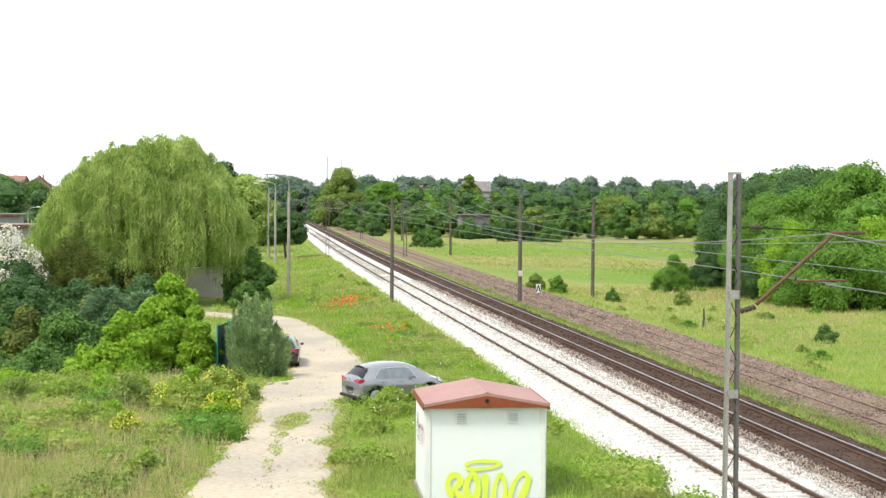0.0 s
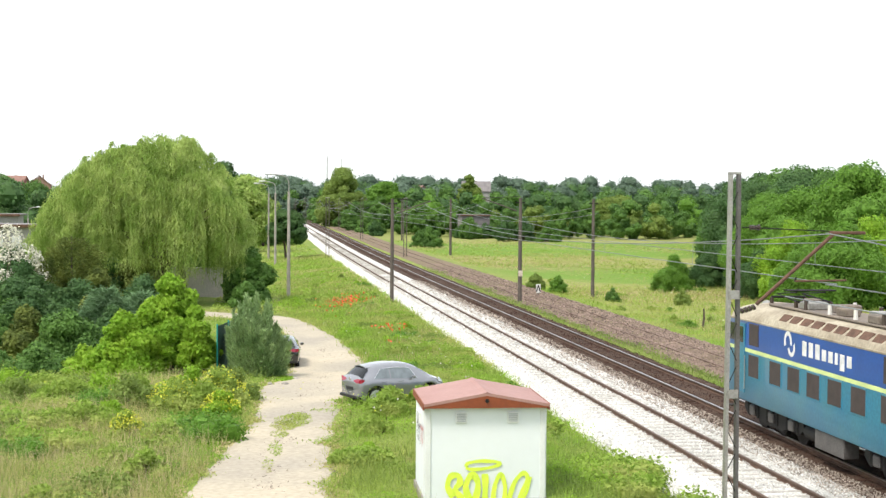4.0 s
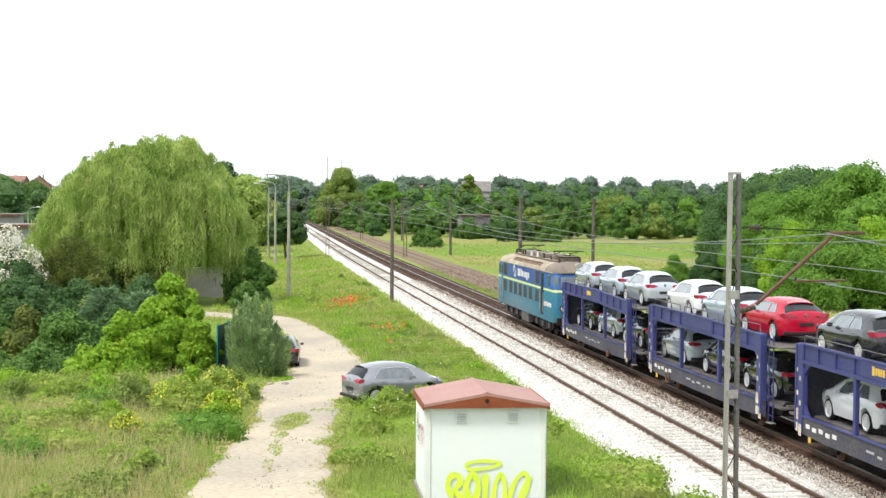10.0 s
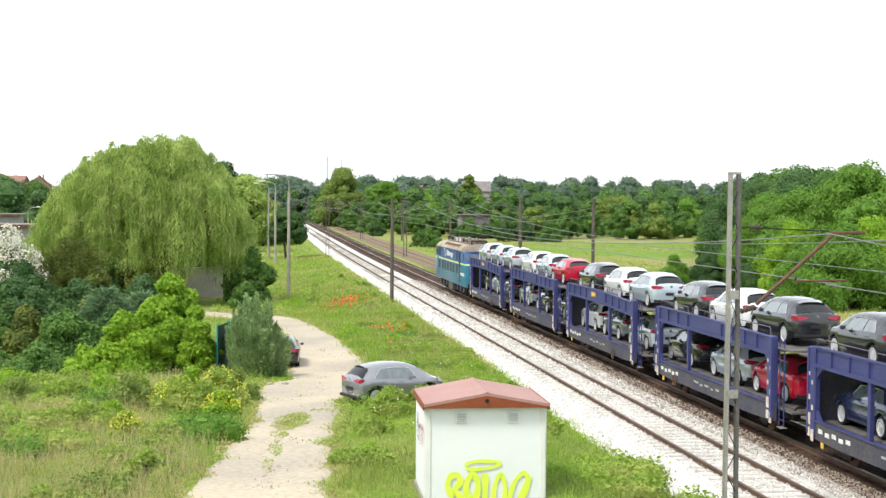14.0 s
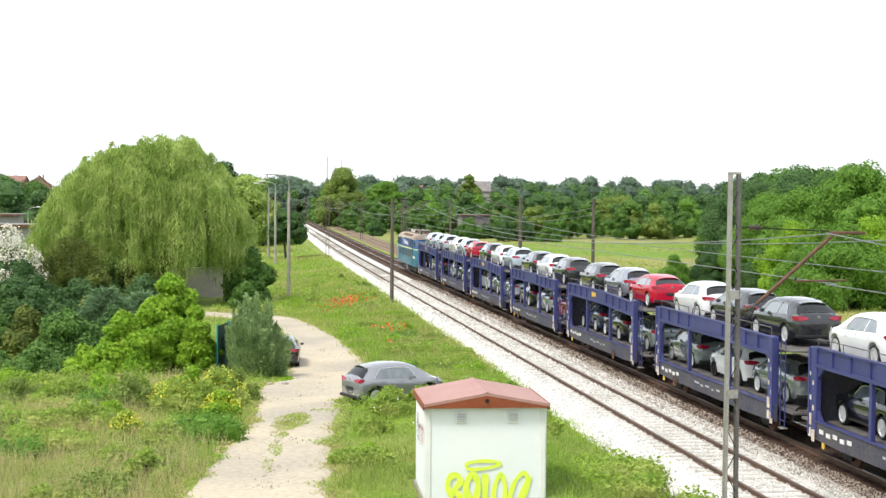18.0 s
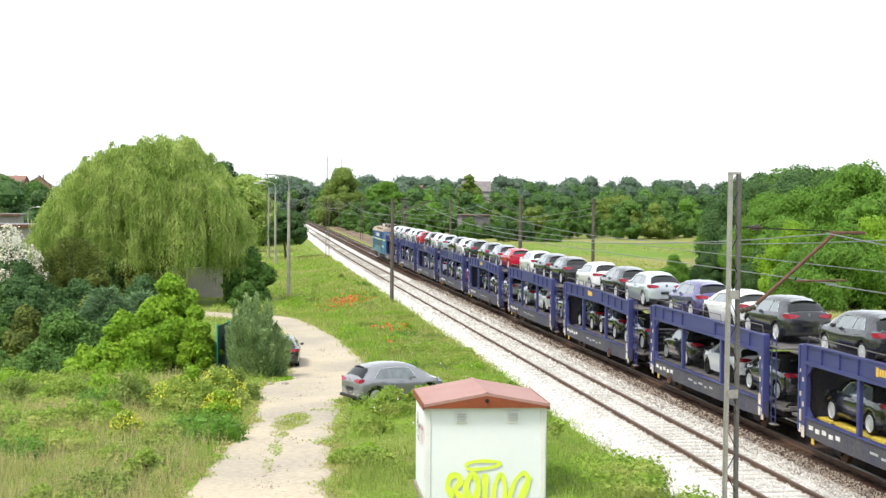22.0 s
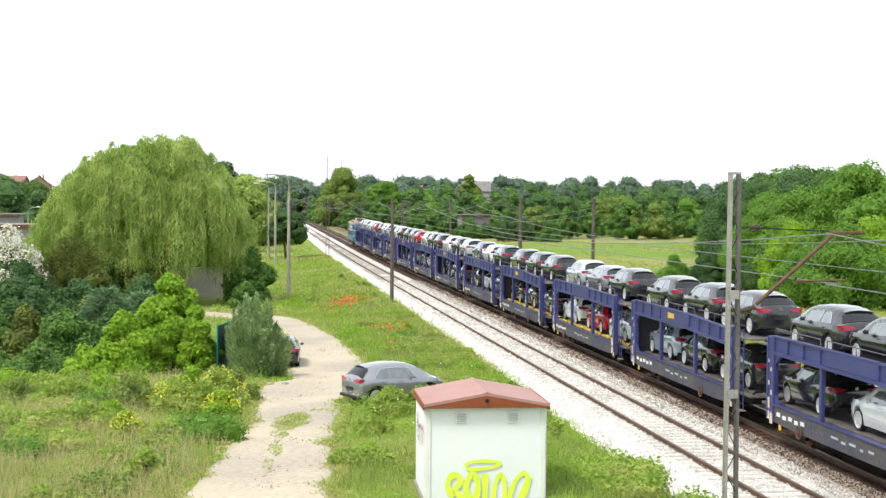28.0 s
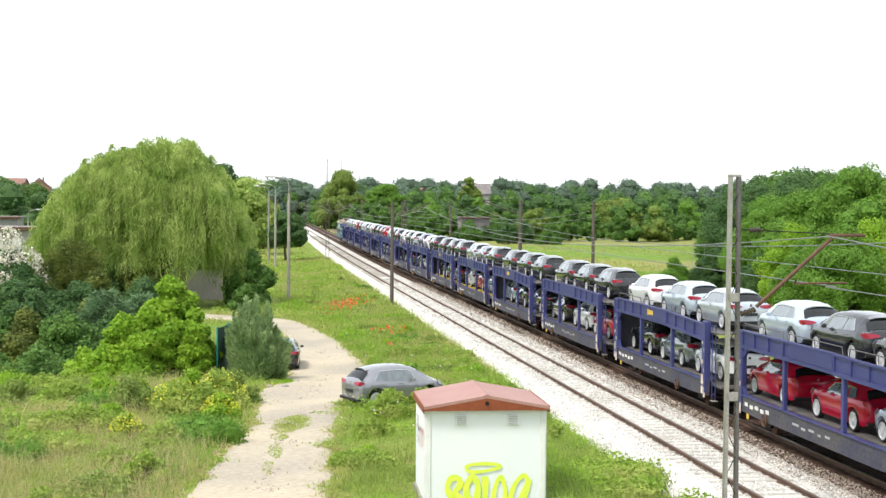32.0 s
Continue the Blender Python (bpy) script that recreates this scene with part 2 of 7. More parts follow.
    roof_felt=mat("grey roofing felt", (0.22, 0.20, 0.20), 0.85, var=0.25, scale=0.8, fine=9),
    green_net=mat("dark green fence netting", (0.03, 0.085, 0.06), 0.8, var=0.3, scale=2, fine=14),
    post_teal=mat("teal painted post", (0.03, 0.33, 0.30), 0.5, var=0.15),
    lamp_white=mat("pale lamp housing", (0.66, 0.66, 0.66), 0.5, var=0.1),
)
PAINT = {k: mat(k + " car paint", c, 0.2, mt, var=0.05, scale=1.2, fine=300, coat=0.4 if k == "red" else 1.0, spec=0.3 if k == "red" else 0.5) for k, c, mt in (
    ("silver", (0.50, 0.55, 0.61), 0.35), ("ice", (0.48, 0.56, 0.66), 0.3), ("white", (0.78, 0.79, 0.81), 0.0), ("grey", (0.22, 0.25, 0.26), 0.4),
    ("dark", (0.017, 0.018, 0.023), 0.0), ("black", (0.006, 0.006, 0.008), 0.0), ("red", (0.42, 0.005, 0.03), 0.0), ("violet", (0.10, 0.09, 0.24), 0.4), ("navy", (0.03, 0.045, 0.11), 0.3),
    ("slate", (0.26, 0.27, 0.34), 0.45), ("pewter", (0.29, 0.295, 0.32), 0.45))}
# ---------------------------------------------------------------- mesh tools
class Geo:
    """Collects vertices and faces of one part."""

    def __init__(self):
        self.v, self.f = [], []

    def add(self, vs, fs):
        o = len(self.v)
        self.v += [tuple(p) for p in vs]
        self.f += [tuple(i + o for i in q) for q in fs]
        return self

    def box(self, c, s, bev=0.0, rot=None):
        """A box of size s round c, its long edges chamfered by bev."""
        x, y, z = (a / 2 for a in s)
        b = min(bev, 0.45 * min(s))
        if b <= 0:
            vs = [(sx * x, sy * y, sz * z) for sz in (-1, 1) for sx, sy in ((-1, -1), (1, -1), (1, 1), (-1, 1))]
            fs = [(3, 2, 1, 0), (4, 5, 6, 7), (0, 1, 5, 4), (1, 2, 6, 5), (2, 3, 7, 6), (3, 0, 4, 7)]
        else:
            ring = [(-x + b, -y), (x - b, -y), (x, -y + b), (x, y - b), (x - b, y), (-x + b, y), (-x, y - b), (-x, -y + b)]
            small = [(px * (1 - b / x), py * (1 - b / y)) for px, py in ring]
            vs = [(*p, -z) for p in small] + [(*p, -z + b) for p in ring] + [(*p, z - b) for p in ring] + [(*p, z) for p in small]
            fs = [tuple(range(7, -1, -1)), tuple(range(24, 32))]
            for r in range(3):
                fs += [(r * 8 + i, r * 8 + (i + 1) % 8, r * 8 + 8 + (i + 1) % 8, r * 8 + 8 + i) for i in range(8)]
        m = Matrix.Translation(c) @ (rot or Matrix.Identity(4))
        return self.add([m @ Vector(p) for p in vs], fs)

    def cyl(self, a, b, r, r2=None, n=10, caps=True):
        a, b = Vector(a), Vector(b)
        r2 = r if r2 is None else r2
        q = (b - a).to_track_quat("Z", "Y").to_matrix()
        vs = [c + q @ Vector((math.cos(t) * k, math.sin(t) * k, 0)) for c, k in ((a, r), (b, r2)) for t in (2 * math.pi * i / n for i in range(n))]
        fs = [(i, (i + 1) % n, n + (i + 1) % n, n + i) for i in range(n)]
        if caps:
            fs += [tuple(range(n - 1, -1, -1)), tuple(range(n, 2 * n))]
        return self.add(vs, fs)

    def tube(self, pts, r, n=6):
        """A bent round bar through pts."""
        pts = [Vector(q) for q in pts]
        rings = []
        for i, q in enumerate(pts):
            d = (pts[min(i + 1, len(pts) - 1)] - pts[max(i - 1, 0)]).normalized()
            u = d.cross(Vector((0, 0, 1)) if abs(d.z) < 0.9 else Vector((1, 0, 0))).normalized()
            v = d.cross(u)
            rings.append([q + (u * math.cos(2 * math.pi * k / n) + v * math.sin(2 * math.pi * k / n)) * r for k in range(n)])
        return self.loft(rings)

    def prism(self, poly, axis, lo, hi):
        """A polygon (2D) drawn out along axis 'x', 'y' or 'z' from lo to hi."""
        put = {"x": lambda p, d: (d, p[0], p[1]), "y": lambda p, d: (p[0], d, p[1]), "z": lambda p, d: (p[0], p[1], d)}[axis]
        n = len(poly)
        vs = [put(p, lo) for p in poly] + [put(p, hi) for p in poly]
        fs = [(i, (i + 1) % n, n + (i + 1) % n, n + i) for i in range(n)] + [tuple(range(n - 1, -1, -1)), tuple(range(n, 2 * n))]
        return self.add(vs, fs)

    def loft(self, rings, caps=True):
        n = len(rings[0])
        vs = [p for r in rings for p in r]
        fs = [(k * n + i, k * n + (i + 1) % n, (k + 1) * n + (i + 1) % n, (k + 1) * n + i) for k in range(len(rings) - 1) for i in range(n)]
        if caps:
            fs += [tuple(range(n - 1, -1, -1)), tuple(range((len(rings) - 1) * n, len(rings) * n))]
        return self.add(vs, fs)

    def sheet(self, rows):
        """An open grid of points."""
        n = len(rows[0])
        vs = [p for r in rows for p in r]
        fs = [(k * n + i, k * n + i + 1, (k + 1) * n + i + 1, (k + 1) * n + i) for k in range(len(rows) - 1) for i in range(n - 1)]
        return self.add(vs, fs)

    def mesh(self, name, smooth=False):
        me = bpy.data.meshes.new(name)
        me.from_pydata(self.v, [], self.f)
        bm = bmesh.new()
        bm.from_mesh(me)
        bmesh.ops.recalc_face_normals(bm, faces=bm.faces)
        bm.to_mesh(me)
        bm.free()
        if smooth:
            me.polygons.foreach_set("use_smooth", [True] * len(me.polygons))
            me.set_sharp_from_angle(angle=radians(38))
        return me


def part(name, geo, material, parent, label="", smooth=False):
    me = geo.mesh(name, smooth) if isinstance(geo, Geo) else geo
    ob = new(name, me)
    if not me.materials:
        me.materials.append(material)
    elif me.materials[0] != material:
        ob.material_slots[0].link = "OBJECT"
        ob.material_slots[0].material = material
    if parent:
        ob.parent = parent
    return tagged(ob, label)


def thing(name, label, category, m=None, group="", kind=""):
    ob = new(name)
    ob.empty_display_size = 0.2
    if m is not None:
        ob.matrix_basis = m
    return tagged(ob, label, category, group, kind)


def solo(name, geo, material, label, category="", group="", kind="", smooth=False):
    """A thing of one mesh."""
    ob = part(name, geo, material, None, smooth=smooth)
    return tagged(ob, label, category, group, kind)


def soup(name, *arrays):
    """A mesh of loose faces from arrays (n, corners, 3)."""
    me = bpy.data.meshes.new(name)
    co = np.concatenate([np.ascontiguousarray(a, dtype=np.float32).reshape(-1, 3) for a in arrays])
    size = np.concatenate([np.full(len(a), a.shape[1]) for a in arrays])
    me.vertices.add(len(co))
    me.vertices.foreach_set("co", co.ravel())
    me.loops.add(len(co))
    me.loops.foreach_set("vertex_index", np.arange(len(co), dtype=np.int32))
    me.polygons.add(len(size))
    me.polygons.foreach_set("loop_start", (np.cumsum(size) - size).astype(np.int32))
    me.update(calc_edges=True)
    return me


def leaf_quads(rng, pts, out, size, aspect=0.55, droop=0.0, spread=0.8):
    """Pointed leaves (triangles) at pts; out: the ways in which they face."""
    n = len(pts)
    nrm = out + rng.normal(0, spread, (n, 3))
    nrm /= np.linalg.norm(nrm, axis=1, keepdims=True) + 1e-9
    a = rng.normal(0, 1, (n, 3))
    a[:, 2] -= droop
    a -= nrm * np.sum(a * nrm, axis=1, keepdims=True)
    a /= np.linalg.norm(a, axis=1, keepdims=True) + 1e-9
    b = np.cross(nrm, a)
    s = (size * rng.uniform(0.6, 1.35, n))[:, None]
    return np.stack([pts - a * s * 0.4 + b * s * 0.62 * aspect, pts + a * s * 0.6, pts - a * s * 0.4 - b * s * 0.62 * aspect], axis=1)


def knob(k, d):
    """How far clump k bulges in the ways d."""
    ph = k * 1.7
    return np.sin(4.3 * d[..., 0] + ph) + np.sin(5.1 * d[..., 1] - ph * 1.3) + np.sin(4.7 * d[..., 2] + ph * 0.7)


def cloud(rng, clumps, n, size, aspect=0.85, spread=0.5, fill=0.3, jit=0.025, rough=0.16, tries=3):
    """Leaves on a set of uneven clumps (cx, cy, cz, rx, ry, rz), none inside another clump."""
    c = np.array(clumps, dtype=float)
    w = (c[:, 3] * c[:, 4] + c[:, 4] * c[:, 5] + c[:, 3] * c[:, 5])
    m = n * tries
    k = rng.choice(len(c), m, p=w / w.sum())
    d = rng.normal(0, 1, (m, 3))
    d /= np.linalg.norm(d, axis=1, keepdims=True)
    r = (1 - fill * rng.random(m) + rng.normal(0, jit, m)) * (1 + rough * knob(k, d) / 2)
    pts = c[k, :3] + d * c[k, 3:] * r[:, None]
    inside = np.zeros(m, dtype=bool)
    for i, q in enumerate(c):
        inside |= (np.sum(((pts - q[:3]) / q[3:]) ** 2, axis=1) < 0.5) & (k != i)
    ok = np.flatnonzero(~inside)[:n]
    pts, d, k = pts[ok], d[ok], k[ok]
    out = d / c[k, 3:]
    out /= np.linalg.norm(out, axis=1, keepdims=True)
    out[:, 2] += 0.35
    return leaf_quads(rng, pts, out, size, aspect, spread=spread)


def cores(clumps, k=0.72, nu=10, nv=6, rough=0.16):
    """The closed inner faces of crowns, as quads on uneven ellipsoids."""
    c = np.array(clumps, dtype=float)
    a, b = np.meshgrid(np.arange(nu + 1) * 2 * np.pi / nu, np.arange(nv + 1) * np.pi / nv, indexing="ij")
    d = np.stack([np.cos(a) * np.sin(b), np.sin(a) * np.sin(b), np.cos(b)], -1)
    d[-1] = d[0]
    out = []
    for i, q in enumerate(c):
        p = q[:3] + d * q[3:] * (k * (1 + rough * knob(i, d) / 2))[..., None]
        out.append(np.stack([p[:-1, :-1], p[1:, :-1], p[1:, 1:], p[:-1, 1:]], 2).reshape(-1, 4, 3))
    return np.concatenate(out)


def crown_clumps(rng, h0, h1, r, n, flat=0.75):
    """Clumps of a broad crown between the heights h0 and h1, of radius r."""
    out = []
    for i in range(n):
        a, k = rng.uniform(0, 2 * np.pi), math.sqrt(rng.random())
        s = r * rng.uniform(0.26, 0.42)
        z = h0 + (h1 - h0) * (1 - 0.42 * k ** 3) * (0.12 + 0.88 * rng.random() ** 0.65) - s * 0.45
        out.append((math.cos(a) * r * k * 0.8, math.sin(a) * r * k * 0.8, max(h0 * 0.6, z), s, s, s * flat))
    out.append((0, 0, h1 - r * 0.3, r * 0.4, r * 0.4, r * 0.34))
    return out


def tree_meshes(seed, h, r, base, leaves, size, clumps=16):
    """Trunk with limbs and crown meshes of a broad-leaved tree."""
    rng = np.random.default_rng(seed)
    cl = crown_clumps(rng, base, h * 0.97, r, clumps)
    g = Geo()
    bend = rng.normal(0, 0.03 * h, 2)
    mid, top = (bend[0], bend[1], h * 0.45), (bend[0] * 1.4, bend[1] * 1.4, h * 0.8)
    tr = 0.016 * h + 0.05
    g.cyl((0, 0, -0.3), mid, tr * 1.2, tr * 0.75, n=8)
    g.cyl(mid, top, tr * 0.75, tr * 0.2, n=7)
    for c in cl[:9]:
        zs = rng.uniform(0.25, 0.6) * h
        g.cyl((bend[0] * zs / h * 2, bend[1] * zs / h * 2, zs), c[:3], tr * 0.4, tr * 0.08, n=5)
    return g.mesh("trunk", True), soup("crown", cloud(rng, cl, leaves, size), cores(cl, 0.66))


def plant(kind, meshes, m, leaf, label, group="", category="tree"):
    t = thing(kind, label, category, m, group)
    part("trunk", meshes[0], M["bark"], t)
    part("crown", meshes[1], leaf, t)
    return t
# ---------------------------------------------------------------- plan: the line runs along +y; z = 0 is the rail head
T1, T2, T3 = 14.44, 18.64, 23.70


def bend(y):
    """The line's slight bend to the right, far off."""
    q = (y - 190) / 25
    return 0.0115 * 25 * (math.log1p(math.exp(q)) if q < 30 else q)


def heading(y):
    return math.degrees(math.atan((bend(y + 0.5) - bend(y - 0.5))))


PROFILE = ((-4000, -1.6), (-40, -1.3), (-6, -0.95), (3.5, -0.9), (7.0, -0.8), (9.6, -0.6), (11.3, -0.5), (12.1, -0.62), (20.7, -0.62), (21.2, -0.30), (22.3, -0.33), (22.8, -0.6), (26.8, -0.7), (27.4, -0.62), (33, -0.9), (60, -1.0), (4000, -1.6))


def lerp_table(tab, x):
    for (a, va), (b, vb) in zip(tab[:-1], tab[1:]):
        if x <= b:
            return va + (vb - va) * max(0.0, (x - a) / (b - a))
    return tab[-1][1]


def ramp(y):
    """How far the dusty track and its verges climb towards the near end."""
    return 1.25 * min(1.0, max(0.0, (72 - y) / 22))


def ground_z(x, y):
    u = x - bend(max(y, 0)) * (1 if 0 < x < 60 else 0)
    z = lerp_table(PROFILE, u)
    if u < 11.6:
        q = min(1.0, max(0.0, (11.6 - u) / 3.8))
        z += ramp(y) * q * q * (3 - 2 * q)
    amp = 0.0 if 10.6 < u < 27 else (0.022 if -3 < u < 7 else 0.14)
    return z + amp * noise.noise((x * 0.25, y * 0.25, 0)) + 0.6 * amp * noise.noise((x * 0.9, y * 0.9, 3))


def ground():
    xs = sorted(set([-4000, -1500, -600, -300, -180, -120, -80, -60] + list(np.arange(-45, -8, 2.5)) + list(np.arange(-8, 12, 0.6)) + list(np.arange(12, 28, 0.8)) + list(np.arange(28, 60, 2.0)) + list(np.arange(62, 140, 6.0)) + [160, 200, 300, 600, 1500, 4000]))
    ys = sorted(set([-3000, -800, -200, -60, 0, 15] + list(np.arange(25, 130, 1.0)) + list(np.arange(130, 260, 4.0)) + list(np.arange(260, 520, 14.0)) + [560, 640, 800, 1100, 1800, 3000, 4800]))
    g = Geo()
    g.sheet([[(x, y, ground_z(x, y)) for x in xs] for y in ys])
    ob = solo("ground", g, M["ground"], "uneven grassy ground with green and straw-coloured patches", kind="structure", smooth=True)


ground()

# dusty track: (y, left edge, right edge)
ROAD = ((15.4, -4.45, 0.86), (25.7, -3.3, 1.95), (35.5, -1.85, 2.5), (39.4, -1.3, 2.68), (42.4, -0.81, 2.78), (45.4, -0.13, 3.08), (48.8, 0.17, 3.42), (53.7, 0.22, 3.87), (59.8, 0.28, 5.15), (65.7, 1.25, 6.04), (71.1, 1.89, 6.56), (76.5, 2.3, 6.55), (83.0, 2.55, 6.25), (89.5, 2.5, 5.9), (95.0, 2.2, 5.2), (98.0, 1.8, 4.85), (103.0, 0.2, 4.2), (106.0, -2.5, 3.0), (108.5, -6.0, 0.4), (110.5, -11.0, -4.0), (112.0, -18.0, -12.0))


def road():
    g = Geo()
    rows, rng = [], random.Random(3)
    for (ya, la, ra), (yb, lb, rb) in zip(ROAD[:-1], ROAD[1:]):
        n = max(2, int((yb - ya) / 0.8))
        for i in range(n):
            t = i / n
            y, l, r = ya + (yb - ya) * t, la + (lb - la) * t, ra + (rb - ra) * t
            l, r = l + rng.uniform(-0.16, 0.16), r + rng.uniform(-0.16, 0.16)
            rows.append([(l + (r - l) * k / 10, y, ground_z(l + (r - l) * k / 10, y) + (0.045 if 0 < k < 10 else -0.04) - 0.02 * math.cos((k - 5) * 1.25)) for k in range(11)])
    g.sheet(rows)
    solo("road", g, M["road"], "pale dusty gravel track curving between bushes", kind="structure", smooth=True)


road()


def bed(name, label, material, prof, y0=-80, y1=620, x0=0.0):
    """A ballast bed with the cross-section prof, along the line."""
    g = Geo()
    ys = list(np.arange(y0, 20, 20.0)) + list(np.arange(20, 200, 1.5)) + list(np.arange(200, y1, 10.0))
    rng = random.Random(len(name))
    rows = []
    for y in ys:
        rows.append([(x0 + x + bend(y) + (rng.uniform(-0.13, 0.13) if i in (0, len(prof) - 1) else 0), y, z + rng.uniform(-0.02, 0.02)) for i, (x, z) in enumerate(prof)])
    g.sheet(rows)
    return solo(name, g, material, label, kind="structure", smooth=True)


BED_1 = ((11.7, -0.72), (12.25, -0.45), (12.75, -0.22), (13.3, -0.17), (14.44, -0.165), (15.6, -0.17), (16.35, -0.19), (16.75, -0.235), (17.1, -0.5))
BED_2 = ((16.5, -0.6), (16.75, -0.24), (17.3, -0.2), (18.64, -0.18), (19.95, -0.2), (20.5, -0.27), (21.3, -0.55))
BED_3 = ((21.3, -0.5), (21.55, -0.275), (22.2, -0.26), (22.95, -0.24), (23.7, -0.23), (24.6, -0.24), (25.8, -0.28), (26.7, -0.42), (27.5, -0.85))
bed_1 = bed("ballast_bed_1", "bed of fresh pale crushed-stone ballast", M["ballast_new"], BED_1)
bed_2 = bed("ballast_bed_2", "bed of dark oily brown ballast", M["ballast_old"], BED_2)
bed_3 = bed("ballast_bed_3", "overgrown bed of weathered brown ballast", M["ballast_dead"], BED_3, y0=-20)


def rails(name, label, x0, top, y0=-80, y1=600, dz=0.0):
    """The two rails of a track: foot and web, and the head on them."""
    t = thing(name, label, "railway track", kind="structure")
    ys = [y0, 0, 40, 80, 120, 150] + list(np.arange(170, y1, 14.0))
    for s in (-1, 1):
        for nm, prof, m in (("rail", [(-0.07, -0.172), (0.07, -0.172), (0.07, -0.155), (0.012, -0.14), (0.012, -0.035), (-0.012, -0.035), (-0.012, -0.14), (-0.07, -0.155)], M["rail_rust"]),
                            ("rail_head", [(-0.036, -0.038), (0.036, -0.038), (0.036, -0.006), (0.028, 0.0), (-0.028, 0.0), (-0.036, -0.006)], top)):
            g = Geo()
            g.loft([[(x0 + s * 0.7535 + bend(y) + px, y, pz + dz) for px, pz in prof] for y in ys])
            part(nm, g, m, t)
    return t


track_1 = rails("track_1", "railway track with dull rusty rails", T1, M["rail_top_dull"])
track_2 = rails("track_2", "railway track with shiny worn rails", T2, M["rail_top"])
track_3 = rails("track_3", "disused rusty railway track among weeds", T3, M["rail_top_old"], y0=-20, dz=-0.165)
# ---------------------------------------------------------------- cars
def sect(tab, y):
    return lerp_table(tab, y)


class CarShape:
    """A hatchback's surface: half widths and heights along its length, y from the tail (0) to the nose."""

    def __init__(self, L, W, H, coupe=0.0):
        self.L, self.W, self.H = L, W / 2, H
        k, h = L / 4.42, H / 1.51
        self.wheels = (0.80 * k, 3.48 * k)
        self.R = 0.325
        lo = coupe * 0.05
        self.top = [(a * k, b * h) for a, b in ((0.0, 0.82), (0.03, 0.97), (0.08, 1.05), (0.13, 1.085), (0.20, 1.105), (0.40, 1.26 - lo), (0.60, 1.385 - lo), (0.72, 1.425 - lo), (1.0, 1.468 - lo), (1.4, 1.50 - lo), (1.8, 1.51 - lo), (2.2, 1.50 - lo), (2.55, 1.462 - lo), (2.85, 1.395 - lo), (3.25, 1.21), (3.62, 1.04), (3.74, 0.995), (4.05, 0.91), (4.25, 0.81), (4.38, 0.66), (4.42, 0.55))]
        self.belt = [(a * k, b * h) for a, b in ((0.0, 0.79), (0.06, 0.98), (0.6, 0.99), (2.0, 0.93), (3.5, 0.90), (3.7, 0.9), (4.1, 0.8), (4.3, 0.7), (4.42, 0.53))]
        self.wid = [(a * k, b * self.W) for a, b in ((0.0, 0.74), (0.04, 0.84), (0.14, 0.92), (0.5, 0.985), (1.0, 1.0), (3.2, 1.0), (3.7, 0.98), (4.1, 0.9), (4.3, 0.78), (4.42, 0.6))]
        self.cab = [(a * k, b * self.W) for a, b in ((0.0, 0.76), (0.12, 0.78), (0.25, 0.73), (0.6, 0.61), (1.0, 0.65), (1.5, 0.68), (2.3, 0.69), (2.9, 0.74), (3.4, 0.82), (3.75, 0.86), (4.42, 0.55))]

    def low(self, y):
        z = 0.21 + 0.1 * max(0, 1 - y / 0.25) + 0.06 * max(0, 1 - (self.L - y) / 0.2)
        for w in self.wheels:
            d = abs(y - w)
            if d < self.R + 0.055:
                z = max(z, self.R + math.sqrt((self.R + 0.055) ** 2 - d * d) - 0.01)
        return z

    def ring(self, y):
        w, c, t, b, l = sect(self.wid, y), sect(self.cab, y), sect(self.top, y), sect(self.belt, y), self.low(y)
        b = min(b, t - 0.03)
        hi = max(b + 0.012, t - 0.17)
        half = [(w - 0.2, l), (w - 0.07, l + 0.012), (w - 0.03, max(l + 0.03, 0.40)), (w - 0.004, max(l + 0.05, 0.58)), (w, max(l + 0.07, b - 0.24)), (w - 0.012, max(l + 0.09, b - 0.1)), (w - 0.06, max(l + 0.1, b))]
        half += [((w - 0.06) * 0.42 + (c + 0.01) * 0.58 + 0.02 * min(1, (hi - b) * 5), b + (hi - b) * 0.55), (c + 0.01, hi), (c - 0.04, max(hi + 0.004, t - 0.095)), (c * 0.76, max(hi + 0.006, t - 0.035)), (c * 0.4, max(hi + 0.008, t - 0.008))]
        return [(x, y, z) for x, z in half] + [(0, y, t)] + [(-x, y, z) for x, z in reversed(half)] + [(0, y, l)]

    def ys(self):
        a = set(np.linspace(0, self.L, 34)) | {q[0] for q in self.top}
        for w in self.wheels:
            a |= set(w + d for d in np.linspace(-self.R - 0.06, self.R + 0.06, 15))
        return sorted(a)

    def body(self):
        return Geo().loft([self.ring(y) for y in self.ys()])

    def side(self, y, v, s, off=0.006):
        """A point on the glass band: v from the belt (0) to the roof edge (1)."""
        r = self.ring(y)
        a, m, b = Vector(r[6]), Vector(r[7]), Vector(r[8])
        p = a.lerp(m, v / 0.55) if v < 0.55 else m.lerp(b, (v - 0.55) / 0.45)
        return ((p.x + off) * s, p.y, p.z + off * 0.4)

    def side_pane(self, quad, s, n=6):
        """quad: y at belt-rear, belt-front, roof-front, roof-rear."""
        rows = []
        for v in (0.05, 0.5, 0.97):
            k = (v - 0.05) / 0.92
            ya, yb = quad[0] + (quad[3] - quad[0]) * k, quad[1] + (quad[2] - quad[1]) * k
            rows.append([self.side(ya + (yb - ya) * i / n, v, s) for i in range(n + 1)])
        return Geo().sheet(rows)

